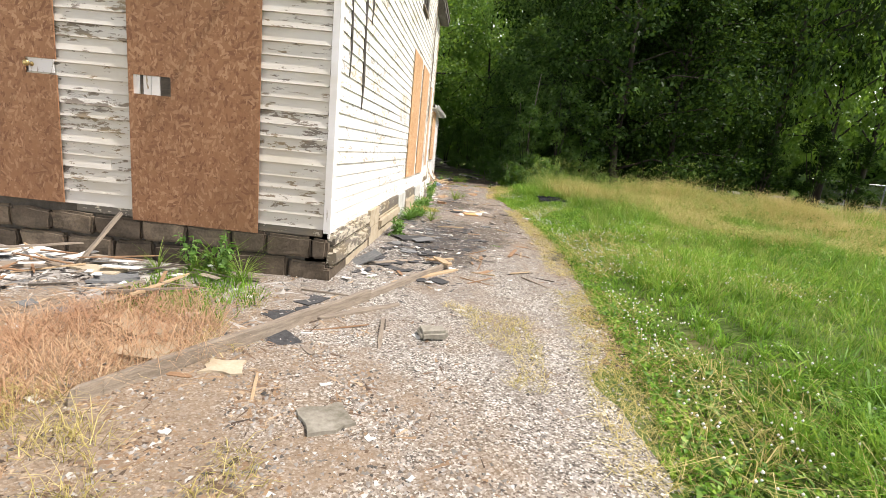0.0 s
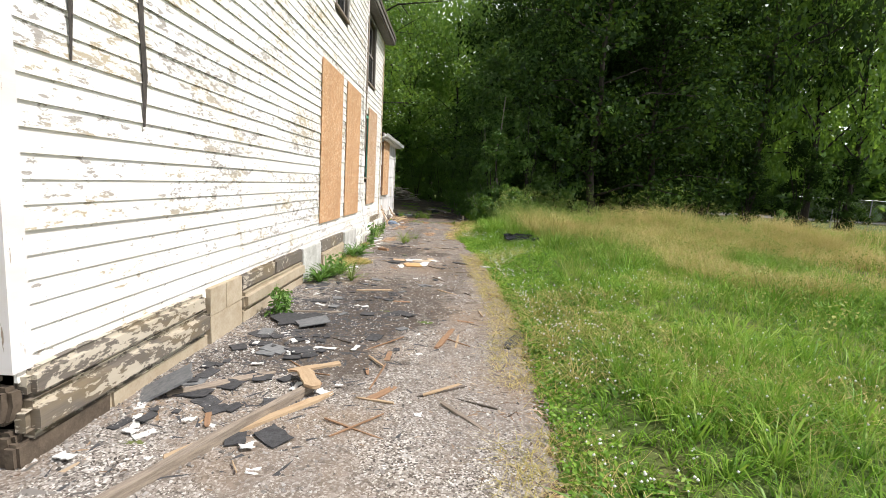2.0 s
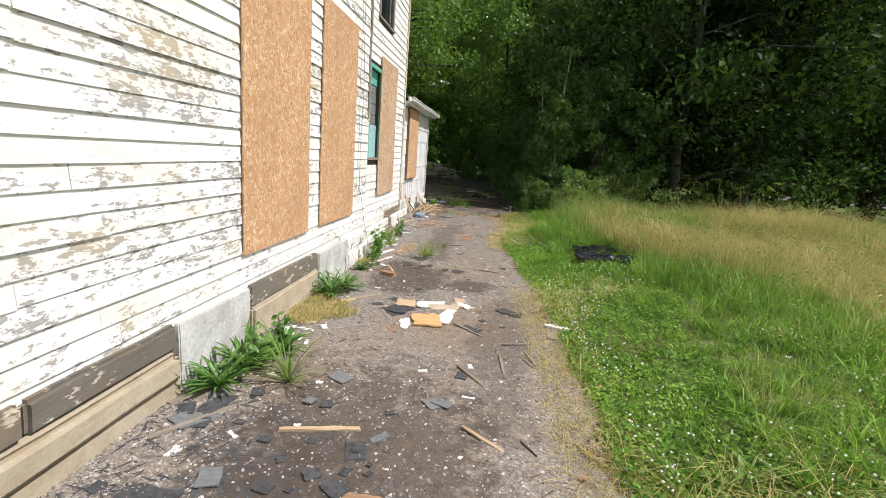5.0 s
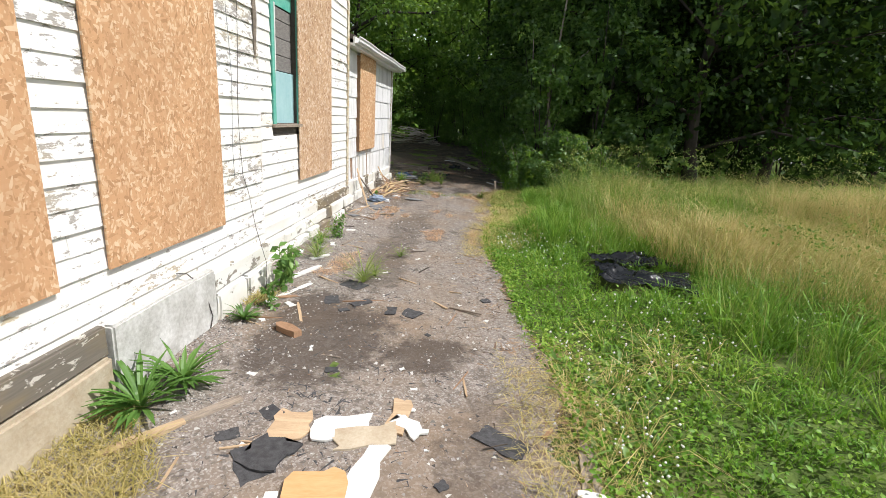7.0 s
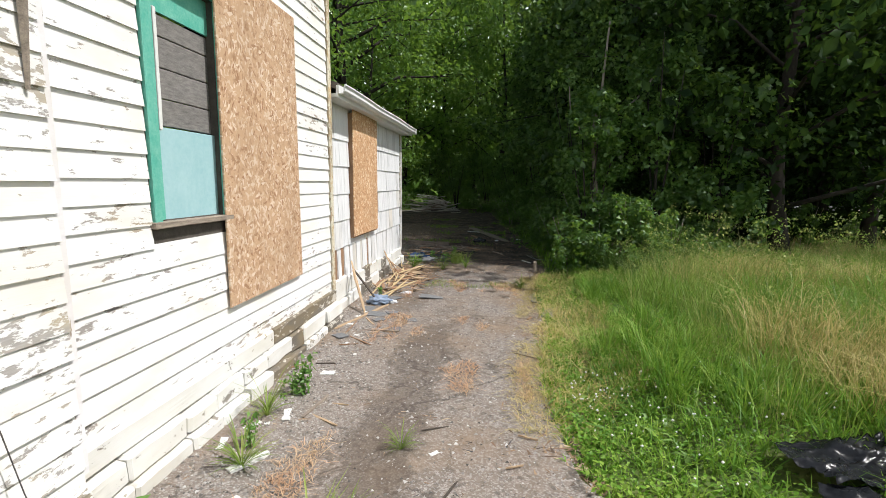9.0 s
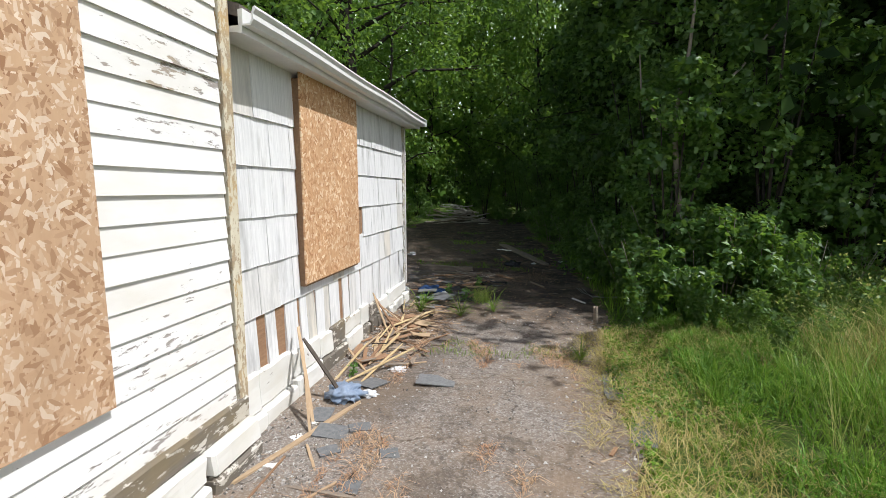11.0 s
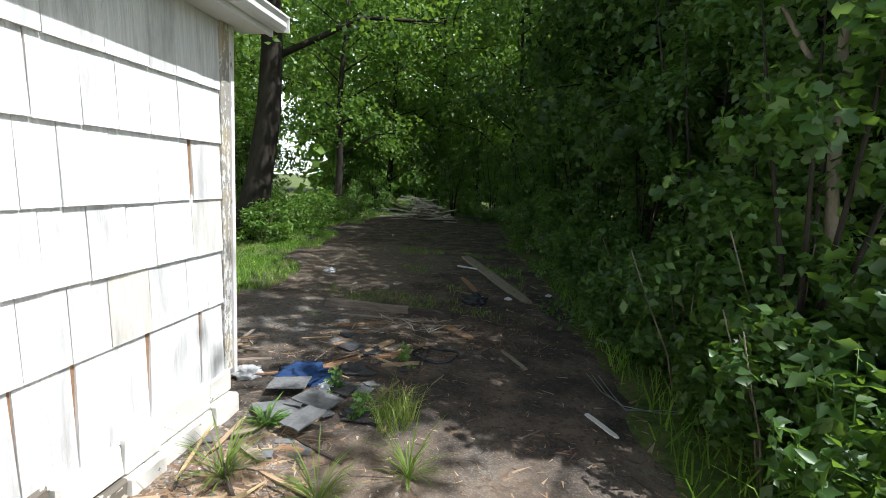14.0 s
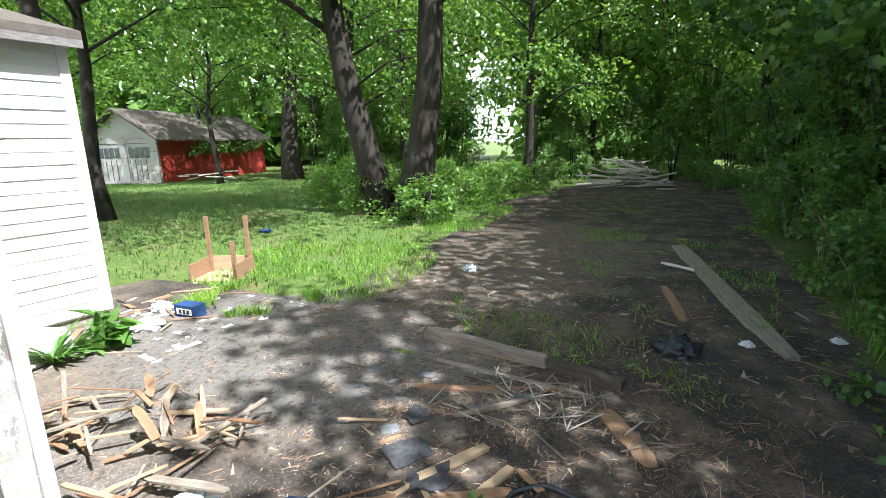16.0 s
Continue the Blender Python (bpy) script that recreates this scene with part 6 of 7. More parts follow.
blades("grass", region(11000, -6.2, -2.8, 22.7, 33.5, 20, lambda x, y, v: x < lerp(y, LEFT) + 0.5 + 0.3 * v and v > -0.1), 0.11, 0.009, 0.8, GRASS, "bright grass along the dirt patch", 20)
blades("grass", region(6000, 0.6, 6.0, 19.4, 25, 21, lambda x, y, v: x > lerp(y, RIGHT) - 0.05), 0.3, 0.013, 0.7, GRASS, "rank grass under the shrubs", 21)


def clover(n, seed):
    """White clover heads on short stems."""
    r = np.random.default_rng(seed)
    o = np.array([(1, 0, 0), (0, 1, 0), (-1, 0, 0), (0, -1, 0), (0, 0, 1), (0, 0, -1)], float)
    f = np.array([(0, 1, 4), (1, 2, 4), (2, 3, 4), (3, 0, 4), (1, 0, 5), (2, 1, 5), (3, 2, 5), (0, 3, 5)])
    V, F = [], []
    for k, (x, y, z) in enumerate(field(n, 0.1, 2.6, 0.6, 14.5, seed, lambda x, y, v: v > -0.25 and not (abs(x - 2.27) < 0.62 and 12.2 < y < 13.6))):
        V.append(o * 0.008 * r.uniform(0.7, 1.3) + np.array((x, y, z + r.uniform(0.08, 0.15))))
        F.append(f + 6 * k)
    return tagged(new("clover_flowers", raw_mesh("clover_flowers", np.concatenate(V), np.concatenate(F), CHIP_WHITE)), "small white clover heads in the grass", "flowers", kind="stuff")


clover(1500, 31)


# ---- leaves, shrubs, trees ----
DIAMOND = np.array([(0, 0, 0), (-0.32, 0.45, 0.10), (0, 1.0, -0.06), (0.32, 0.45, 0.10)])
DIAMOND_F = np.array([(0, 2, 1), (0, 3, 2)])
LOBED = np.array([(0, 0, 0), (-0.52, 0.28, 0.07), (-0.24, 0.42, 0.03), (-0.33, 0.80, 0.05), (0, 1.05, -0.09), (0.33, 0.80, 0.05), (0.24, 0.42, 0.03), (0.52, 0.28, 0.07)])
LOBED_F = np.array([(0, 2, 1), (0, 4, 2), (2, 4, 3), (0, 6, 4), (4, 6, 5), (0, 7, 6)])


def leaf_cloud(name, centres, radii, per, size, shape, faces, material, seed, up=0.55):
    """Leaves in clumps round the given centres, thicker towards the outside of each clump."""
    r = np.random.default_rng(seed)
    c = np.repeat(np.array(centres), per, 0)
    rad = np.repeat(np.array(radii), per)
    n = len(c)
    d = r.normal(size=(n, 3))
    d /= np.linalg.norm(d, axis=1)[:, None]
    p = c + d * (rad * r.random(n) ** 0.45)[:, None] * np.array((1, 1, 0.72))
    nrm = r.normal(size=(n, 3)) * 0.75 + d * 0.55 + np.array((0, 0, up))
    nrm /= np.linalg.norm(nrm, axis=1)[:, None]
    t = np.cross(nrm, r.normal(size=(n, 3)))
    t[:, 2] -= 0.25
    t -= nrm * (t * nrm).sum(1)[:, None]
    t /= np.linalg.norm(t, axis=1)[:, None]
    s = np.cross(t, nrm)
    k = size * r.uniform(0.55, 1.35, n)
    V = p[:, None, :] + (s[:, None, :] * shape[None, :, :1] + t[:, None, :] * shape[None, :, 1:2] + nrm[:, None, :] * shape[None, :, 2:]) * k[:, None, None]
    F = (faces[None] + (np.arange(n) * len(shape))[:, None, None]).reshape(-1, 3)
    return raw_mesh(name, V.reshape(-1, 3), F, material)


def grow(seed, height, spread_, low, limbs, trunk_r, lean=0.0, fork=False):
    """Trunk and limbs as tubes; returns the bmesh and the clump centres and radii."""
    r = random.Random(seed)
    bm = bmesh.new()
    n = 9
    pts = [Vector((lean * (1 - math.exp(-3 * k / n)) * height + 0.12 * math.sin(k + seed), 0.10 * math.sin(1.7 * k + seed), height * 0.9 * k / n - 0.1 * (k == 0))) for k in range(n + 1)]
    tube(bm, pts, [trunk_r * (1.35 if k == 0 else 1 - 0.9 * k / n) for k in range(n + 1)], 9)
    centres, radii = [], []
    for i in range(limbs):
        f = low + (1 - low) * (i + 0.5) / limbs
        q = f * n
        k = min(int(q), n - 1)
        base = pts[k].lerp(pts[k + 1], q - k)
        ang = i * 2.4 + r.uniform(-0.5, 0.5)
        reach = spread_ * (0.45 + 0.75 * math.sin(math.pi * min(0.95, 0.25 + 0.7 * (f - low) / (1 - low)))) * r.uniform(0.7, 1.15)
        rise = r.uniform(0.05, 0.5) * reach
        end = base + Vector((math.cos(ang) * reach, math.sin(ang) * reach, rise))
        mid = base.lerp(end, 0.5) + Vector((0, 0, 0.12 * reach))
        lr = trunk_r * 0.32 * (1 - 0.6 * f)
        tube(bm, [base, base.lerp(mid, 0.5), mid, mid.lerp(end, 0.55), end], [lr, lr * 0.8, lr * 0.6, lr * 0.4, lr * 0.15], 5)
        for g, jr in ((0.55, 0.25), (0.8, 0.3), (1.0, 0.2)):
            p = base.lerp(end, g) + Vector((r.uniform(-1, 1), r.uniform(-1, 1), r.uniform(-0.6, 0.7))) * jr * reach
            tw = mid.lerp(end, max(0.0, g * 1.4 - 0.7))
            tube(bm, [tw, tw.lerp(p, 0.6) + Vector((0, 0, 0.05)), p], [lr * 0.35, lr * 0.2, lr * 0.08], 4)
            centres.append(p)
            radii.append(r.uniform(0.24, 0.40) * spread_)
    return bm, centres, radii


def tree(seed, height, spread_, low, limbs, per, leaf, label, trunk_r=0.17, shape=DIAMOND, faces=DIAMOND_F, bark=BARK, foliage=LEAF_SHADE, name="tree", lean=0.0, category="tree"):
    root = tagged(new(name), label, category)
    bm, c, rad = grow(seed, height, spread_, low, limbs, trunk_r, lean)
    part("trunk", bm, bark, root, flat=False)
    crown = new("crown", leaf_cloud("crown", c, rad, per, leaf, shape, faces, foliage, seed))
    crown.parent = root
    return root


pts = field(62000, -0.02, 3.2, 0.3, 19.0, 41, lambda x, y, v: off_tarp(x, y) and (low_strip(x, y) or v > -0.05), 1.2)
tagged(new("clover", leaf_cloud("clover", [(x, y, z + 0.05) for x, y, z in pts], [0.06] * len(pts), 1, 0.030, DIAMOND, DIAMOND_F, GRASS, 41, 1.3)), "low clover leaves among the grass", "clover", kind="stuff")
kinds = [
    tree(1, 13.0, 3.3, 0.10, 26, 135, 0.205, "tall leafy tree with shade-toned leaves at the edge of the woods"),
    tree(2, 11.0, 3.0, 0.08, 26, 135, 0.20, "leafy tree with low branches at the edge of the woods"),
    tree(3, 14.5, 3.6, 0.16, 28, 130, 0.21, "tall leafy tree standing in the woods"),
    tree(4, 13.0, 3.4, 0.12, 26, 135, 0.21, "leafy tree with sunlit-toned leaves at the far end of the drive", foliage=LEAF_SUN),
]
kinds[3].matrix_world = pose(-5.6, 41.2, -0.05)
spots = [(8.6, 25.6), (6.1, 21.4), (10.0, 26.2), (13.0, 27.0), (16.2, 27.6), (19.4, 28.2), (21.6, 28.2),
         (9.0, 30.5), (12.5, 31.0), (16.0, 32.0), (19.5, 32.8), (5.6, 32.0), (5.5, 37.0), (7.5, 34.5), (11.0, 36), (16, 37),
         (0.5, 42.0), (-3.5, 43.5), (-7.5, 45.5), (4.5, 41.0), (-15.8, 46.0), (-18, 48), (-24, 50), (-30, 48), (-38, 44), (-44, 36), (-42, 28), (9, 42), (38, 44), (-1.5, 48), (-16, 41.5), (-36, 50), (8.8, 22.6), (7.4, 27.6)]
r = random.Random(5)
for i, (x, y) in enumerate(spots):
    # Sunlit-toned trees at the drive's end and far right, shade-toned ones elsewhere.
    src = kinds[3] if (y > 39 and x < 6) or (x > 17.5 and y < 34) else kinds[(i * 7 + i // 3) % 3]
    m = pose(x, y, gz(x, y) - 0.05, 0, 0, r.uniform(0, 360))
    s = r.uniform(0.85, 1.12)
    if i < 3:
        kinds[i].matrix_world = m @ Matrix.Diagonal((1.0, 1.0, 1.12, 1)) if i == 1 else m
    else:
        cp = copy_thing(src, m)
        cp.scale = (s, s, s * r.uniform(0.9, 1.15) * (1.95 if x > 12 and y < 34 else 1.35 if y > 40 or x > 12 else 1.0))
        if i > 6:
            cp["group"] = "woods"


# smaller broad-leaved trees hanging over the drive
near_tree = tree(17, 8.5, 2.5, 0.16, 22, 120, 0.13, "broad-leaved tree leaning over the drive", 0.13, LOBED, LOBED_F, foliage=LEAF_EDGE)
near_tree.matrix_world = pose(4.5, 23.4, 0.1, 0, 0, 20)
copy_thing(near_tree, pose(4.1, 25.2, 0.05, 0, 0, 140))
copy_thing(near_tree, pose(3.7, 27.4, 0.0, 0, 0, 260))
for x, y, k, a in ((6.0, 28.5, 1.4, 40), (4.4, 30.4, 1.3, 190), (5.0, 34.0, 1.5, 310)):
    copy_thing(near_tree, pose(x, y, 0.0, 0, 0, a)).scale = (k, k, k)

# the big forked tree and its neighbours behind the house
big1 = tree(11, 15.0, 4.4, 0.28, 22, 190, 0.17, "big tree with a dark leaning trunk behind the house", 0.33, lean=0.075, foliage=LEAF_SUN)
big1.matrix_world = pose(-6.95, 28.35, -0.05, 0, 0, 212)
big2 = tree(12, 15.5, 4.4, 0.30, 22, 190, 0.17, "big tree with a thick upright trunk behind the house", 0.36, lean=0.05, foliage=LEAF_SUN)
big2.matrix_world = pose(-6.05, 28.3, -0.05, 0, 0, 32)
slim = tree(13, 12.0, 3.0, 0.22, 20, 120, 0.19, "slender tree with bare drooping lower twigs", 0.20, lean=0.04, foliage=LEAF_SUN)
slim.matrix_world = pose(-7.2, 37.2, -0.05, 0, 0, 15)
back = tree(14, 13.0, 3.6, 0.25, 20, 130, 0.21, "leafy tree with an ivy-grown trunk by the garage", 0.26, foliage=LEAF_SUN)
back.matrix_world = pose(-14.5, 36.0, -0.05, 0, 0, 70)
# Stands behind the wing out of view; added to shade the garage.
over = tree(15, 9.5, 2.8, 0.32, 16, 120, 0.16, "leafy tree with sunlit-toned leaves beside the lawn", 0.13, foliage=LEAF_SUN)
over.matrix_world = pose(-21.5, 27.2, 0.0, 0, 0, 0)
# Trunk hidden behind the wing; added to shade the lawn.
lone = tree(16, 12.0, 3.9, 0.34, 22, 170, 0.15, "leafy tree behind the wing, added to shade the lawn", 0.17, foliage=LEAF_SUN)
lone.matrix_world = pose(-12.5, 25.0, -0.05, 0, 0, 40)
copy_thing(over, pose(-23.2, 28.4, 0, 0, 0, 130))
copy_thing(over, pose(-27.0, 36.5, 0, 0, 0, 200))
copy_thing(over, pose(-16.4, 25.5, 0, 0, 0, 300))
copy_thing(lone, pose(-8.9, 23.0, -0.05, 0, 0, 250))
copy_thing(big2, pose(-19.2, 36.2, -0.05, 0, 0, 120)).scale = (1.25, 1.25, 1.2)
# Added beside the garage to throw shade on its red side.
copy_thing(over, pose(-20.4, 33.0, -0.05, 0, 0, 90)).scale = (1.1, 1.1, 1.1)


def shrub(seed, height, spread_, per, leaf, label, shape, faces, foliage, stems=5, bark=BARK, low=0.02, clumps=16, name="shrub"):
    r_ = random.Random(seed)
    root = tagged(new(name), label, "shrub")
    c, rad = [], []
    for i in range(stems):
        a = i * 6.283 / stems + r_.uniform(-0.4, 0.4)
        out = Vector((math.cos(a), math.sin(a), 0)) * spread_ * r_.uniform(0.25, 0.75)
        top = out + Vector((0, 0, height * r_.uniform(0.7, 1.0)))
        pts = [Vector((0, 0, -0.04)) + out * 0.08, out * 0.3 + Vector((0, 0, top.z * 0.35)), out * 0.7 + Vector((0, 0, top.z * 0.7)), top]
        bm = bmesh.new()
        tube(bm, pts, [0.022 * height / 3, 0.017 * height / 3, 0.011 * height / 3, 0.004], 5)
        part("stem", bm, bark, root, flat=False)
    for i in range(clumps):
        a, f = r_.uniform(0, 6.283), (i + 0.5) / clumps
        z = height * (low + (1 - low) * f)
        rr = spread_ * r_.uniform(0.25, 0.95) * (1.05 - 0.62 * f ** 1.5)
        c.append((math.cos(a) * rr, math.sin(a) * rr, z * 0.97))
        rad.append(spread_ * r_.uniform(0.22, 0.40))
    crown = new("leaves", leaf_cloud("leaves", c, rad, per, leaf, shape, faces, foliage, seed, 0.8))
    crown.parent = root
    return root


sh = [
    shrub(21, 3.3, 0.95, 130, 0.085, "dense young maple shrub at the edge of the drive", LOBED, LOBED_F, LEAF_MAPLE, clumps=30),
    shrub(22, 2.7, 0.85, 150, 0.085, "bushy green shrub at the edge of the drive", DIAMOND, DIAMOND_F, LEAF_MAPLE, clumps=32),
    shrub(23, 3.9, 1.1, 170, 0.095, "tall leafy shrub under the trees", DIAMOND, DIAMOND_F, LEAF_MAPLE, clumps=34),
    shrub(24, 3.4, 1.0, 150, 0.11, "leafy shrub with shade-toned leaves along the woods", DIAMOND, DIAMOND_F, LEAF_SHADE, clumps=30),
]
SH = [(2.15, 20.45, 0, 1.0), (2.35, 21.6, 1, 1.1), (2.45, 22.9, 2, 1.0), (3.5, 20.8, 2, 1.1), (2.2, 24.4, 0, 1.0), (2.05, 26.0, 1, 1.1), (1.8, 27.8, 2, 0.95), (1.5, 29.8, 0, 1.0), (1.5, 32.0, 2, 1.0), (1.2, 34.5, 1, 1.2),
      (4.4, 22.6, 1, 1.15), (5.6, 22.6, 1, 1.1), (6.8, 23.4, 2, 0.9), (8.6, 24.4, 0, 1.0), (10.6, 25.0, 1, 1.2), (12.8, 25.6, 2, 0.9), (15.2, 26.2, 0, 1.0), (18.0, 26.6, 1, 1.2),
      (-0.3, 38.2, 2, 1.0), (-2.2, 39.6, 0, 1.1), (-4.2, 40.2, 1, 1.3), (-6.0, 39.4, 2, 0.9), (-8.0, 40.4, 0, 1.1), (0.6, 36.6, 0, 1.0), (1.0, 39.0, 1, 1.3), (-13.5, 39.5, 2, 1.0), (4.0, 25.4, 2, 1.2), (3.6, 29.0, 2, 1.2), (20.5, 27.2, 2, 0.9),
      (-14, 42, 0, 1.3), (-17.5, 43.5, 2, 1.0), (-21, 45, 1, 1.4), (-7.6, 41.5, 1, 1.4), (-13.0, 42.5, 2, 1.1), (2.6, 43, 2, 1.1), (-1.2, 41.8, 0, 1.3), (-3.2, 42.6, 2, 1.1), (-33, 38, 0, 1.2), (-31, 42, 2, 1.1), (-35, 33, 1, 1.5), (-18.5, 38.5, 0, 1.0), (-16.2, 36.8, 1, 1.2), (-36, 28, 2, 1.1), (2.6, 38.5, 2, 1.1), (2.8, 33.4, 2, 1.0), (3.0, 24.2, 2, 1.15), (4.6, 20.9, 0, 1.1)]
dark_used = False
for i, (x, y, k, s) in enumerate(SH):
    # Shrubs right of x = 5.5 take the leaf colour darkened for shade.
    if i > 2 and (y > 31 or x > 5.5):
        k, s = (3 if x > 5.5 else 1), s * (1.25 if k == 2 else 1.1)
    m = pose(x, y, gz(x, y), 0, 0, (i * 77) % 360)
    if i in (0, 1, 2) or (k == 3 and not dark_used):
        dark_used = dark_used or k == 3
        sh[k].matrix_world = m
    else:
        cp = copy_thing(sh[k], m)
        cp.scale = (s, s, s)

# pale forked sapling at the drive edge
sap = tagged(new("sapling"), "pale-barked forked sapling with sparse leaves", "tree")
sap.matrix_world = pose(2.3, 20.62, gz(2.3, 20.62) - 0.05)
for pts, r0 in (([(0, 0, 0), (0.05, 0, 1.0), (-0.1, -0.05, 2.2), (-0.12, -0.05, 2.6), (0.02, 0, 3.4), (0.1, 0, 4.6)], 0.05), ([(-0.1, -0.05, 2.3), (0.25, 0, 2.8), (0.7, 0.05, 3.2), (1.2, 0.1, 3.9)], 0.028), ([(-0.1, -0.05, 2.2), (-0.3, 0, 2.5), (-0.55, 0.1, 3.0), (-0.6, 0.1, 3.6)], 0.02)):
    bm = bmesh.new()
    tube(bm, [Vector(p) for p in pts], [r0 * (1 - 0.8 * k / len(pts)) for k in range(len(pts))], 6)
    part("limb", bm, BARK_PALE, sap, flat=False)
crown = new("crown", leaf_cloud("crown", [(0.1, 0, 4.6), (1.2, 0.1, 3.9), (-0.6, 0.1, 3.6), (0.7, 0.05, 3.4), (0.05, 0, 3.9)], [0.5, 0.45, 0.4, 0.3, 0.35], 110, 0.10, DIAMOND, DIAMOND_F, LEAF_MAPLE, 61))
crown.parent = sap

# undergrowth along the lawn and the woods
low = [shrub(31, 1.0, 0.75, 85, 0.08, "low leafy undergrowth along the lawn", DIAMOND, DIAMOND_F, LEAF_SUN, 6, BARK_PALE, 0.1, 18, "undergrowth"),
       shrub(32, 1.0, 0.65, 90, 0.07, "knee-high weeds under the trees", DIAMOND, DIAMOND_F, LEAF_MAPLE, 6, BARK_PALE, 0.1, 14, "undergrowth")]
r = random.Random(9)
LOWS = [(-6.2, 28.5), (-5.3, 27.6), (-5.6, 29.2), (-5.7, 30.6), (-7.4, 28.2), (-8.4, 28.6), (-9.2, 30.0), (-7.0, 31.2), (-7.9, 32.0), (-9.9, 32.0), (-11.0, 30.6), (-6.3, 33.2), (-5.6, 35.0), (-12.2, 31.6), (-8.4, 33.6), (-10.8, 33.6), (-7.0, 29.4), (-7.8, 30.2), (-6.4, 30.2), (-5.8, 31.5), (-6.6, 32.6), (-6.0, 33.8), (-6.6, 35.2), (-5.9, 36.6), (-8.8, 30.0), (-9.6, 30.8), (-10.6, 31.5), (-9.4, 29.2), (-10.5, 30.0), (-11.6, 32.8), (-13, 33.5), (-7.6, 34.4), (-9, 36),
        (1.75, 19.9), (1.65, 20.9), (1.5, 22.2), (1.4, 23.6), (1.25, 25.2), (1.1, 26.9), (0.85, 28.8), (0.7, 31), (2.6, 19.6), (3.6, 19.9), (4.8, 20.9), (6.2, 22.0), (0.5, 33.5), (-0.6, 35.8), (-5.0, 37.6), (-4.0, 38.4), (7.6, 23.0), (9.4, 23.8), (11.6, 24.4), (14, 25.2), (16.5, 25.6), (2.3, 19.7), (2.9, 19.3), (2.2, 20.6), (2.0, 21.4), (1.75, 21.8), (1.7, 22.8), (1.9, 22.3), (1.6, 24.4), (2.9, 20.2), (3.4, 19.4), (1.5, 26.0), (1.9, 23.4), (4.2, 20.2)]
for i, (x, y) in enumerate(LOWS):
    k = 0 if x < -5 and y < 34 else 1
    m = pose(x, y, gz(x, y) - 0.01, 0, 0, r.uniform(0, 360))
    s = r.uniform(0.75, 1.2)
    if i == 0:
        low[0].matrix_world = m
    elif i == 33:
        low[1].matrix_world = m
    else:
        cp = copy_thing(low[k], m)
        cp.scale = (s, s, s * r.uniform(0.8, 1.2))
        cp["group"] = "undergrowth"


# seed heads over the tall grass
pts = field(2400, 1.0, 7.0, 4.0, 17.5, 43, lambda x, y, v: v < 0.3 and off_tarp(x, y) and not low_strip(x, y), 1.2)
tops = tall(pts, 0.55, rise=0.9)
tagged(new("seed_heads", leaf_cloud("seed_heads", [(x, y, z + 0.08 + t) for (x, y, z), t in zip(pts, tops)], [0.055] * len(pts), 6, 0.022, DIAMOND, DIAMOND_F, SEEDING, 43, 0.2)), "feathery seed heads over the tall grass", "seed heads", kind="stuff")


def stalk_weed(seed, height, pairs, leaf, label, foliage=LEAF_WEED, shoots=4):
    """A clump of upright stalks, each with pointed leaves standing out all the way up."""
    r_ = random.Random(seed)
    root = tagged(new("stalk_weed"), label, "weed")
    centre, radius = [], []
    for i in range(shoots):
        a = r_.uniform(0, 6.283)
        h, out = height * r_.uniform(0.65, 1.1), r_.uniform(0.08, 0.3) * height
        tip = Vector((math.cos(a) * out, math.sin(a) * out, h))
        pts = [Vector((math.cos(a) * 0.02, math.sin(a) * 0.02, -0.03)), tip * 0.5 + Vector((0, 0, 0.06 * h)), tip]
        bm = bmesh.new()
        tube(bm, pts, [0.006, 0.0045, 0.002], 4)
        part("stalk", bm, foliage, root, flat=False)
        for k in range(pairs):
            f = 0.12 + 0.88 * (k + 0.5) / pairs
            p = pts[0].lerp(pts[1], f * 2) if f < 0.5 else pts[1].lerp(pts[2], f * 2 - 1)
            centre.append(p)
            radius.append(leaf * 0.5)
    leaves = new("leaves", leaf_cloud("leaves", centre, radius, 3, leaf, DIAMOND * np.array((0.85, 1, 1)), DIAMOND_F, foliage, seed, 0.9))
    leaves.parent = root
    return root


poke = stalk_weed(71, 0.45, 6, 0.085, "pale leafy stalks of weed at the foundation")
poke.matrix_world = pose(-0.98, 12.1, dz(-0.98, 12.1), 0, 0, 0)
for i, (x, y, k) in enumerate(((-1.0, 12.32, 0.8), (-1.02, 14.05, 0.7), (-0.98, 6.8, 0.62), (-0.96, 6.95, 0.5), (-0.95, 8.62, 0.75), (-0.9, 8.9, 0.7), (-1.05, 13.3, 0.5), (-2.0, 3.9, 0.9), (-2.35, 3.95, 0.8))):
    copy_thing(poke, pose(x, y, dz(x, y), 0, 0, 71 * i)).scale = (k, k, k)
rank = stalk_weed(72, 0.95, 16, 0.105, "tall green weed with pointed leaves beside the shrubs", LEAF_MAPLE, 6)
rank.matrix_world = pose(1.75, 19.3, gz(1.75, 19.3))
rk = random.Random(73)
for i in range(95):
    y = rk.uniform(17.6, 25.5)
    x = lerp(y, RIGHT) + 0.25 + abs(rk.gauss(0, 0.9)) + (0.9 if y < 18.6 else 0.0)
    k = rk.uniform(0.5, 1.15) * (0.75 if y < 19 else 1.0)
    cp = copy_thing(rank, pose(x, y, gz(x, y), 0, 0, rk.uniform(0, 360)))
    cp.scale = (k, k, k)
    cp["group"] = "weeds along the shrubs"


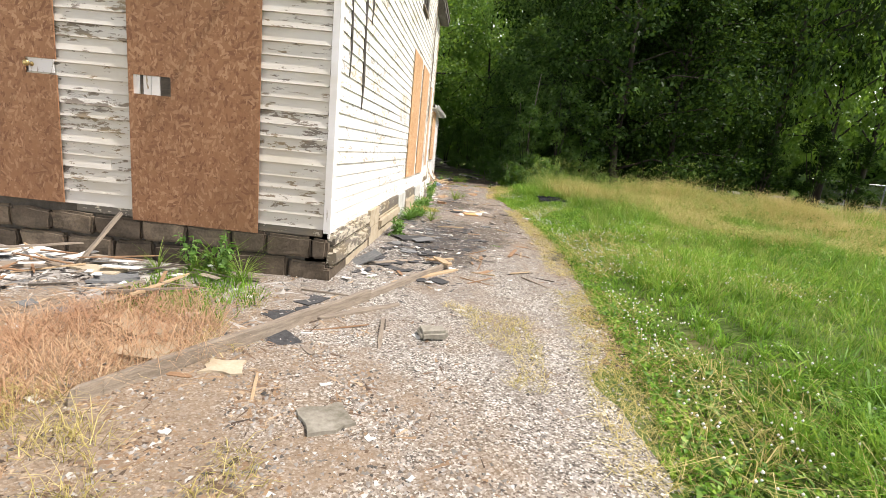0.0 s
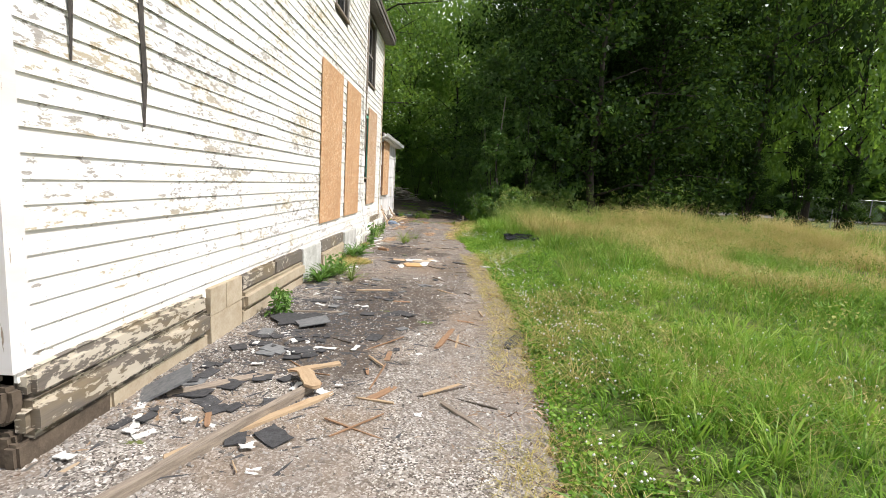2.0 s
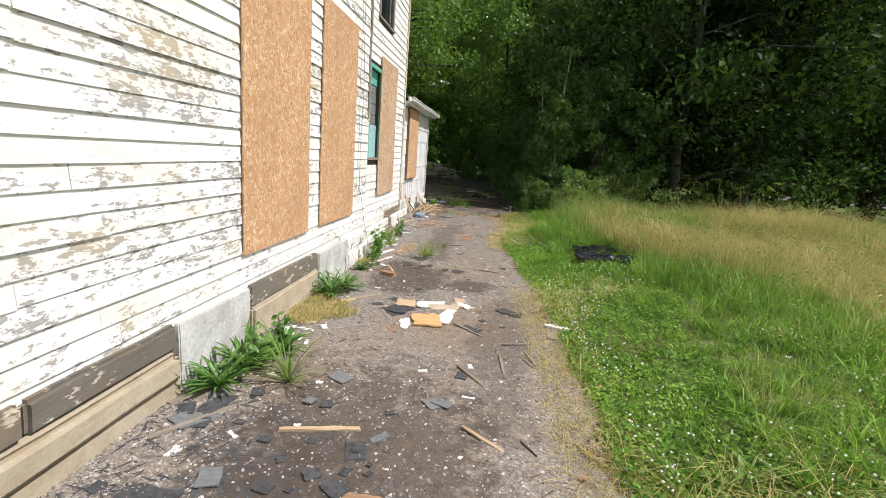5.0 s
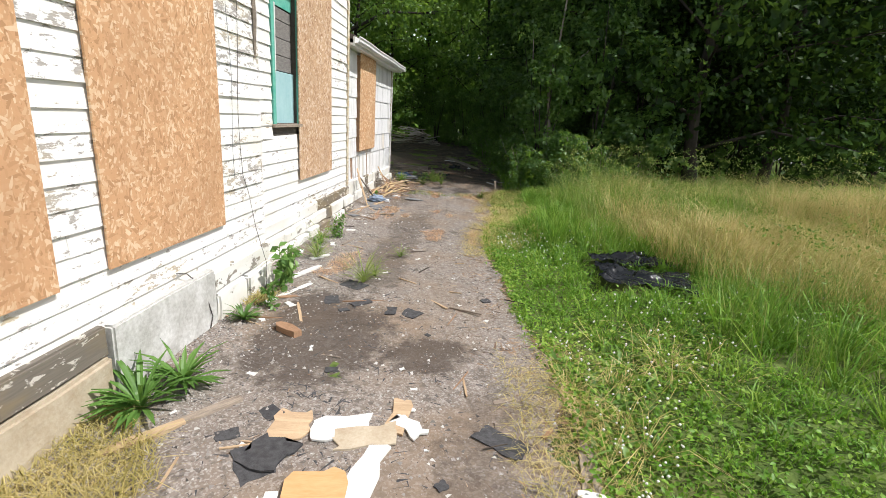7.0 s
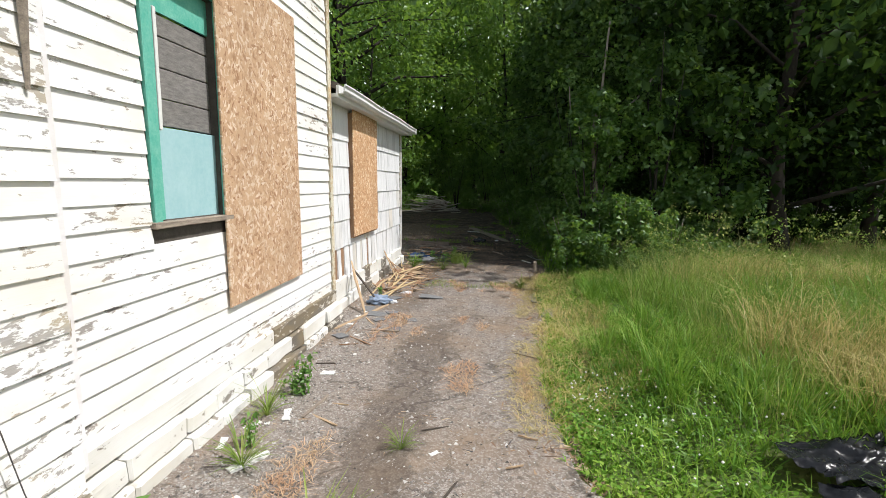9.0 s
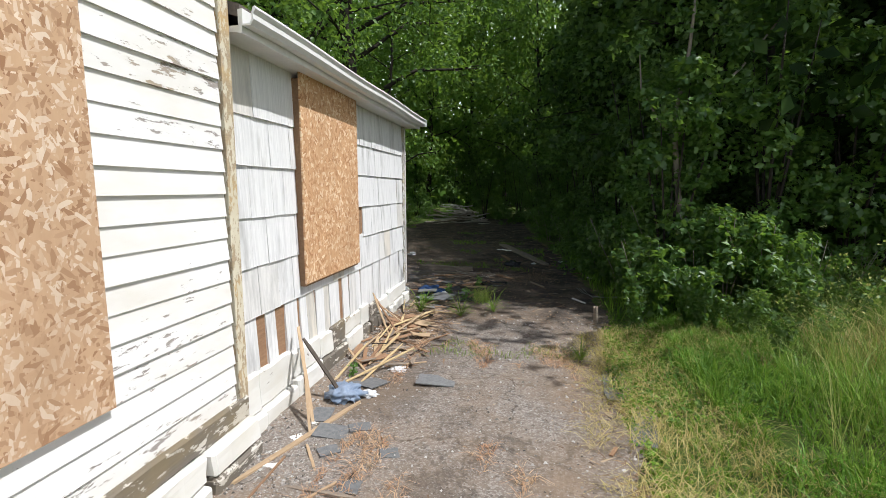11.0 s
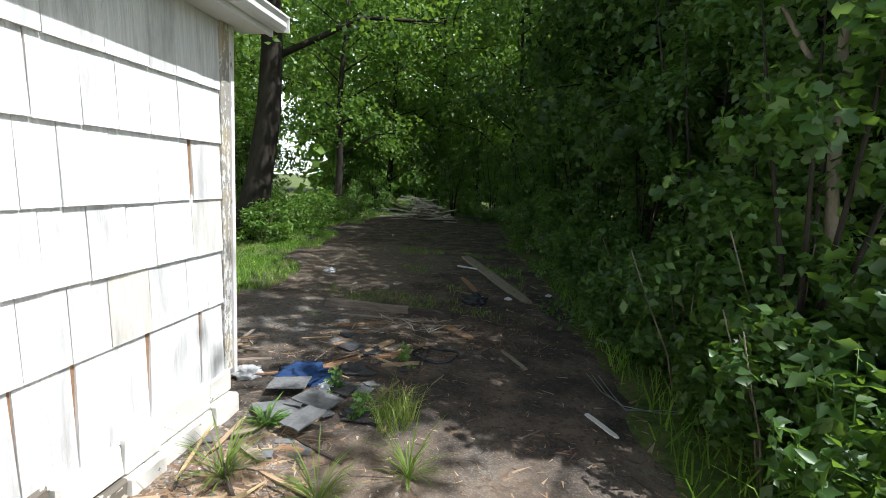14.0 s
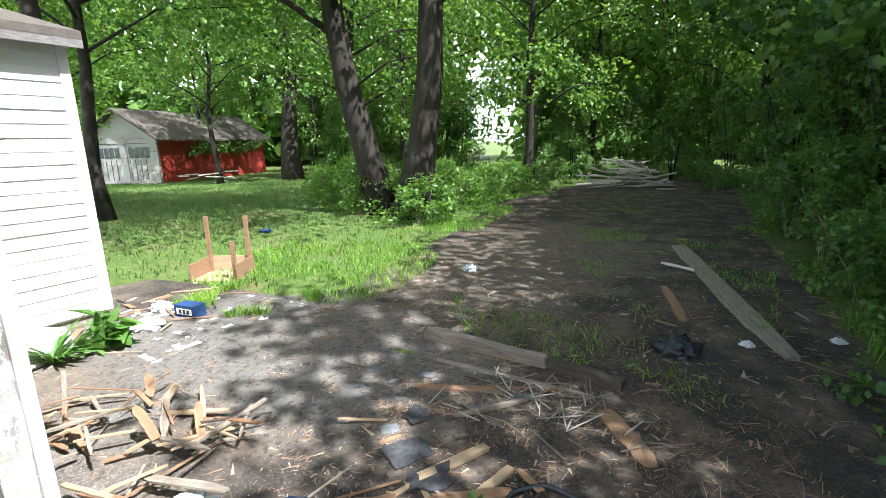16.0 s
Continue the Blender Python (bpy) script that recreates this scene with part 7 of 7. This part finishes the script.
# ---- weeds by the foundation ----
def rosette(n, length, width, seed, label, foliage=LEAF_WEED, upright=0.6):
    """A tuft of long strap leaves."""
    r_ = random.Random(seed)
    bm = bmesh.new()
    root = tuple(bm.verts.new((0.004 * i - 0.004, 0.003 * (i % 2), 0.0)) for i in range(3))
    for k in range(n):
        a = r_.uniform(0, 6.283)
        L, w, st = length * r_.uniform(0.6, 1.2), width * r_.uniform(0.7, 1.2), upright * r_.uniform(0.5, 1.3)
        d, s = Vector((math.cos(a), math.sin(a), 0)), Vector((-math.sin(a), math.cos(a), 0))
        prev = root
        for f, ww in ((0.12, 0.5), (0.35, 0.9), (0.7, 1.0), (1.0, 0.04)):
            p = d * L * f * (1 - 0.3 * st * (1 - f)) + Vector((0, 0, L * st * (f - 0.62 * f * f * (1.4 - st * 0.5))))
            p.z = max(p.z, 0.004)
            pair = (bm.verts.new(p - s * w * ww / 2), bm.verts.new(p + Vector((0, 0, -w * 0.15))), bm.verts.new(p + s * w * ww / 2))
            if prev:
                bm.faces.new((prev[0], prev[1], pair[1], pair[0]))
                bm.faces.new((prev[1], prev[2], pair[2], pair[1]))
            prev = pair
    return solo("weed", bm, foliage, label, "weed", "weeds along the foundation")


dock = rosette(54, 0.25, 0.026, 1, "broad-leaved green weed tuft by the foundation", upright=1.3)
tuft = rosette(70, 0.25, 0.007, 2, "tuft of grassy weed in the gravel", SEEDING, 1.5)
wd = [(-0.98, 8.55, 0, 1.1), (-0.85, 8.85, 0, 0.9), (-1.0, 8.3, 0, 0.9), (-1.0, 10.35, 0, 1.0), (-0.93, 10.6, 0, 0.9), (-0.62, 8.45, 1, 1.0), (-0.35, 12.5, 1, 0.65), (-0.28, 12.7, 1, 0.55), (-1.0, 13.1, 1, 0.8), (-1.15, 13.7, 1, 0.8), (-1.02, 11.5, 0, 0.55), (-0.15, 13.4, 1, 0.5), (-2.1, 3.95, 1, 1.0), (-2.3, 3.9, 1, 0.8), (-1.85, 3.85, 1, 0.9), (-2.6, 3.85, 1, 0.7), (-4.15, 21.0, 0, 1.1), (-1.15, 19.4, 1, 1.0), (-0.2, 19.6, 1, 0.9), (-0.6, 19.3, 1, 0.9), (0.75, 17.9, 1, 0.6), (-1.2, 19.95, 0, 0.6)]
for i, (x, y, k, s) in enumerate(wd):
    src = (dock, tuft)[k]
    m = pose(x, y, dz(x, y) - 0.006, 0, 0, i * 67)
    if i == 0:
        dock.matrix_world = m
    elif i == 6:
        tuft.matrix_world = m
    else:
        cp = copy_thing(src, m)
        cp.scale = (s, s, s)
leafy = shrub(41, 0.25, 0.13, 12, 0.05, "small leafy weed growing at the foundation", DIAMOND, DIAMOND_F, LEAF_WEED, 5, LEAF_WEED, 0.05, 9, "leafy_weed")
for i, (x, y, s) in enumerate(((-0.98, 6.75, 0.9), (-0.98, 6.9, 0.8), (-0.95, 11.75, 0.8), (-1.1, 14.0, 0.7), (-0.95, 20.55, 0.7), (-0.55, 21.2, 0.8), (-2.2, 4.0, 0.9), (-0.65, 20.2, 0.8), (-1.25, 17.2, 0.5))):
    m = pose(x, y, dz(x, y) - 0.006, 0, 0, i * 50)
    if i == 0:
        leafy.matrix_world = m
    else:
        cp = copy_thing(leafy, m)
        cp.scale = (s, s, s)
broad = stalk_weed(74, 0.26, 3, 0.20, "broad bright green burdock leaves beside the wing", LEAF_WEED, 6)
broad.matrix_world = pose(-4.1, 21.35, dz(-4.1, 21.35), 0, 0, 0)


# ---- far woods behind everything ----
def far_woods():
    r_ = np.random.default_rng(77)
    c, rad = [], []
    for k in range(2300):
        a = radians(r_.uniform(-45, 64))
        d = r_.uniform(52, 64)
        z = 0.4 + 21.0 * r_.random() ** 1.5
        if radians(17.6) < a < radians(23.6) and z < 9.5:
            continue
        c.append((-math.sin(a) * d, 6 + math.cos(a) * d, z))
        rad.append(r_.uniform(1.6, 2.8))
    ob = new("far_woods", leaf_cloud("far_woods", c, rad, 42, 0.95, DIAMOND, DIAMOND_F, LEAF_SUN, 77))
    return tagged(ob, "distant leafy woods beyond the yard", "woods", kind="stuff")


far_woods()


# ---- woodpile at the end of the drive ----
r = random.Random(4)
pile_mesh = [mesh_of("log", splinter(l, w, t, 200 + i), m_) for i, (l, w, t, m_) in enumerate(((1.1, 0.05, 0.05, BLEACHED), (0.8, 0.10, 0.04, BLEACHED), (1.3, 0.04, 0.04, BLEACHED), (0.6, 0.13, 0.03, BLEACHED), (0.9, 0.05, 0.05, WOOD_GREY)))]
for i in range(60):
    f = i / 60
    x, y = -3.2 + r.gauss(0, 0.8) * (1 - 0.5 * f), 36.4 + r.gauss(0, 0.5) * (1 - 0.5 * f)
    ob = tagged(new("branch" if i % 3 else "board", pile_mesh[i % 5]), "grey weathered timber in the debris pile", "timber", "debris pile")
    ob.matrix_world = pose(x, y, gz(x, y) + 0.95 * f * math.exp(-((x + 3.4) / 1.3) ** 2) - 0.01, r.uniform(-8, 8), r.uniform(-20, 20) * (0.2 + 0.8 * f), r.uniform(0, 180))


# ---- red garage across the lawn ----
def garage():
    root = tagged(new("garage"), "old garage with white doors and red side, overgrown", "garage")
    root.matrix_world = pose(-27.6, 30.9, 0.0, 0, 0, 20)
    w, d, h = 3.9, 9.0, 2.3
    bm = bmesh.new()
    box(bm, (0.12, 0, 0), (w - 0.12, 0.12, 0.1))
    box(bm, (0, 0, 0), (0.35, 0.12, h))
    box(bm, (1.8, 0, 0), (2.1, 0.12, h))
    box(bm, (w - 0.35, 0, 0), (w, 0.12, h))
    box(bm, (0.35, 0, 2.0), (1.8, 0.12, h))
    box(bm, (2.1, 0, 2.0), (w - 0.35, 0.12, h))
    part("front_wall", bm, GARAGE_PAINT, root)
    bm = bmesh.new()
    vs = [bm.verts.new(p) for p in ((-0.1, 0.02, h), (w + 0.1, 0.02, h), (w / 2, 0.02, h + 1.25), (-0.1, 0.1, h), (w + 0.1, 0.1, h), (w / 2, 0.1, h + 1.25))]
    for f in ((0, 1, 2), (5, 4, 3), (0, 3, 4, 1), (1, 4, 5, 2), (2, 5, 3, 0)):
        bm.faces.new([vs[k] for k in f])
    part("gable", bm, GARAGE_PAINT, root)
    for a, b in ((0.35, 1.8), (2.1, w - 0.35)):
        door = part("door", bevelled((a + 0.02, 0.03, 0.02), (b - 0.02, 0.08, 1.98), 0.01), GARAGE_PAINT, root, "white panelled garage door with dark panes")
        for i in range(4):
            u0 = a + 0.12 + i * (b - a - 0.2) / 4
            part("pane", bevelled((u0, 0.015, 1.3), (u0 + (b - a - 0.2) / 4 - 0.05, 0.03, 1.8), 0.003), GLASS, door)
            part("panel_slot", bevelled((u0, 0.015, 0.2), (u0 + 0.03, 0.03, 1.2), 0.003), WOOD_DARK, door)
    bm = bmesh.new()
    box(bm, (w - 0.12, 0.12, 0), (w, d, h))
    box(bm, (0, 0.12, 0), (0.12, d, h))
    box(bm, (0.12, d - 0.12, 0), (w - 0.12, d, h))
    part("side_wall", bm, RED_PAINT, root, "red painted side wall")
    for s in (0, 1):
        bm = bmesh.new()
        x0, x1 = ((-0.4, w / 2), (w / 2, w + 0.4))[s]
        z0, z1 = ((h - 0.22, h + 1.28), (h + 1.28, h - 0.22))[s]
        vs = [bm.verts.new(p) for p in ((x0, -0.4, z0), (x1, -0.4, z1), (x1, d + 0.3, z1), (x0, d + 0.3, z0), (x0, -0.4, z0 + 0.1), (x1, -0.4, z1 + 0.1), (x1, d + 0.3, z1 + 0.1), (x0, d + 0.3, z0 + 0.1))]
        for f in ((0, 3, 2, 1), (4, 5, 6, 7), (0, 1, 5, 4), (1, 2, 6, 5), (2, 3, 7, 6), (3, 0, 4, 7)):
            bm.faces.new([vs[k] for k in f])
        part("roof_slope", bm, ROOFING, root)
    r_ = np.random.default_rng(3)
    c = [(w + 0.25, 2.0 + k * 0.42, 1.55 + 0.55 * r_.random()) for k in range(15)]
    vines = new("vines", leaf_cloud("vines", c, [0.5] * 15, 70, 0.16, DIAMOND, DIAMOND_F, LEAF_WEED, 51))
    vines.parent = root
    return root


garage()
r = random.Random(14)
for i in range(12):
    ob = tagged(new("board", pile_mesh[i % 5]), "old board in the heap by the garage", "timber", "boards by the garage")
    ob.matrix_world = pose(-21.0 + r.gauss(0, 0.8), 33.0 + r.gauss(0, 0.5), 0.01 + 0.05 * i, 0, r.uniform(-5, 5), r.uniform(0, 180))

# ---- glowing ring beyond everything, added for a white sky ----
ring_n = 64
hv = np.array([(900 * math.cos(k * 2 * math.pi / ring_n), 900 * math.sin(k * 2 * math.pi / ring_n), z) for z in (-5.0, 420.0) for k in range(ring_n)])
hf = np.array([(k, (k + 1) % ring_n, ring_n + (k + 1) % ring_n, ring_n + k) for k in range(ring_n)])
tagged(new("backdrop", raw_mesh("backdrop", hv, hf, SKY_GLOW)), "glowing ring that stands in for the white sky over the horizon", "sky", kind="structure")

# ---- far side of the field ----
far_wall = tagged(new("warehouse"), "long rust-brown windowless building beyond the fence", "building")
far_wall.matrix_world = pose(40.2, 44, -0.2, 0, 0, -38)
for k in range(10):
    part("wall_panel", bevelled((k * 3.6, 0, 0), (k * 3.6 + 3.57, 8, 5.6), 0.03), BRICKISH, far_wall)
part("roof_edge", bevelled((-0.3, -0.3, 5.6), (36.3, 8.3, 5.9), 0.05), ROOFING, far_wall)
road = grid_sheet("road", [20, 26, 34, 44, 60, 90], [40.0, 42.5, 45.0, 47.5, 49.0], lambda x, y: 0.16, ASPHALT)
tagged(road, "pale asphalt road beyond the trees", "road", kind="structure")
fence = tagged(new("chain_link_fence"), "steel chain-link fence along the far side of the field", "fence")
FX = [(20.5 + k * 2.4, 30.5 + k * 0.25) for k in range(10)]
for k, (x, y) in enumerate(FX):
    bm = bmesh.new()
    tube(bm, [Vector((x, y, 0)), Vector((x, y, 1.85))], [0.03, 0.03], 7)
    part("post", bm, STEEL, fence)
for (x0, y0), (x1, y1) in zip(FX, FX[1:]):
    bm = bmesh.new()
    tube(bm, [Vector((x0, y0, 1.8)), Vector((x1, y1, 1.8))], [0.02, 0.02], 6)
    part("rail", bm, STEEL, fence)
    bm = bmesh.new()
    a, b = Vector((x0, y0, 0)), Vector((x1, y1, 0))
    for j in range(-7, 12):
        for sgn in (1, -1):
            s0, s1 = j * 0.2, j * 0.2 + 1.7
            z0, z1 = (0.08, 1.78) if sgn > 0 else (1.78, 0.08)
            c0, c1 = max(0.0, s0), min(2.4, s1)
            if c1 - c0 < 0.1:
                continue
            f0, f1 = (c0 - s0) / 1.7, (c1 - s0) / 1.7
            tube(bm, [a.lerp(b, c0 / 2.4) + Vector((0, 0, z0 + (z1 - z0) * f0)), a.lerp(b, c1 / 2.4) + Vector((0, 0, z0 + (z1 - z0) * f1))], [0.004, 0.004], 3)
    part("mesh", bm, STEEL, fence)


# ---- cladding, board by board ----
clad(wall_east, "clapboard", 0.1135, 0.385, 6.02, STEP_Y - FRONT_Y - 0.005, [(h[0] - 0.08, h[1] + 0.08, h[2] - 0.06, h[3] + 0.08) for h in holes_e], PAINT_EAST, 3.0, 0.017)
clad(wall_rear, "clapboard", 0.125, 0.40, 5.2, REAR_Y - STEP_Y - 0.1, [(h[0] - 0.07, h[1] + 0.07, h[2] - 0.06, h[3] + 0.07) for h in holes_r], PAINT_REAR, 2.6, 0.018)
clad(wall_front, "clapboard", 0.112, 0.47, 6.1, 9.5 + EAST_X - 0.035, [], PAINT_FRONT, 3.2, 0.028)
clad(wall_wing, "clapboard", 0.117, 0.14, 2.6, WING_Y - BACK_Y - 0.06, [], PAINT_WING, 4.0, 0.016)
trim("rotten_board", (-3.6, FRONT_Y - 0.02, 0.40), (EAST_X - 0.04, FRONT_Y - 0.002, 0.475), SKIRT, "rotten dark board under the front clapboards", 0.006, 0.006, 4)

shingle_me = [mesh_of("shingle", board_mesh(h, 0.03, 0.021, 0.006), SHINGLE) for h in (0.325, 0.34)]
zrows = [0.50, 0.82, 1.16, 1.49, 1.83, 2.15]
BARE = {0: ((0.33, 0.45), (0.58, 0.71), (0.90, 0.95), (1.74, 1.85)), 2: ((2.33, 2.46),), 3: ((3.82, 3.85),)}
rs = random.Random(12)
part("backing_board", bevelled((0.09, -0.003, 0.3), (BACK_Y - REAR_Y - 0.08, 0.0, 2.5), 0.0), WOOD_RED, wall_annex, "bare red-brown sheathing")
for k, z in enumerate(zrows):
    top = zrows[k + 1] if k + 1 < len(zrows) else 2.56
    end = BACK_Y - REAR_Y - 0.075
    stops = sorted({0.11, end, *[v for g in BARE.get(k, ()) for v in g]})
    for s0, s1 in zip(stops, stops[1:]):
        if (s0, s1) in BARE.get(k, ()):
            continue
        u = s0
        while u < s1 - 0.02:
            w = rs.uniform(0.16, 0.30) * (0.72 if k == 0 else 1.0)
            e = s1 if s1 - (u + w) < 0.09 else u + w
            ob = new("shingle", shingle_me[0])
            ob.parent = wall_annex
            swing = rs.gauss(0, 1.8) if k == 0 else rs.gauss(0, 0.25)
            drop = 0.06 + 0.13 * u / end + rs.uniform(0, 0.05) if k == 0 else 0.0
            ob.location = (u + 0.002, -0.003, z + rs.uniform(-0.002, 0.002) - drop)
            ob.rotation_euler = (0, radians(swing), 0)
            ob.scale = (e - u - 0.004, rs.uniform(0.85, 1.2), (top - z + drop) / 0.325)
            u = e
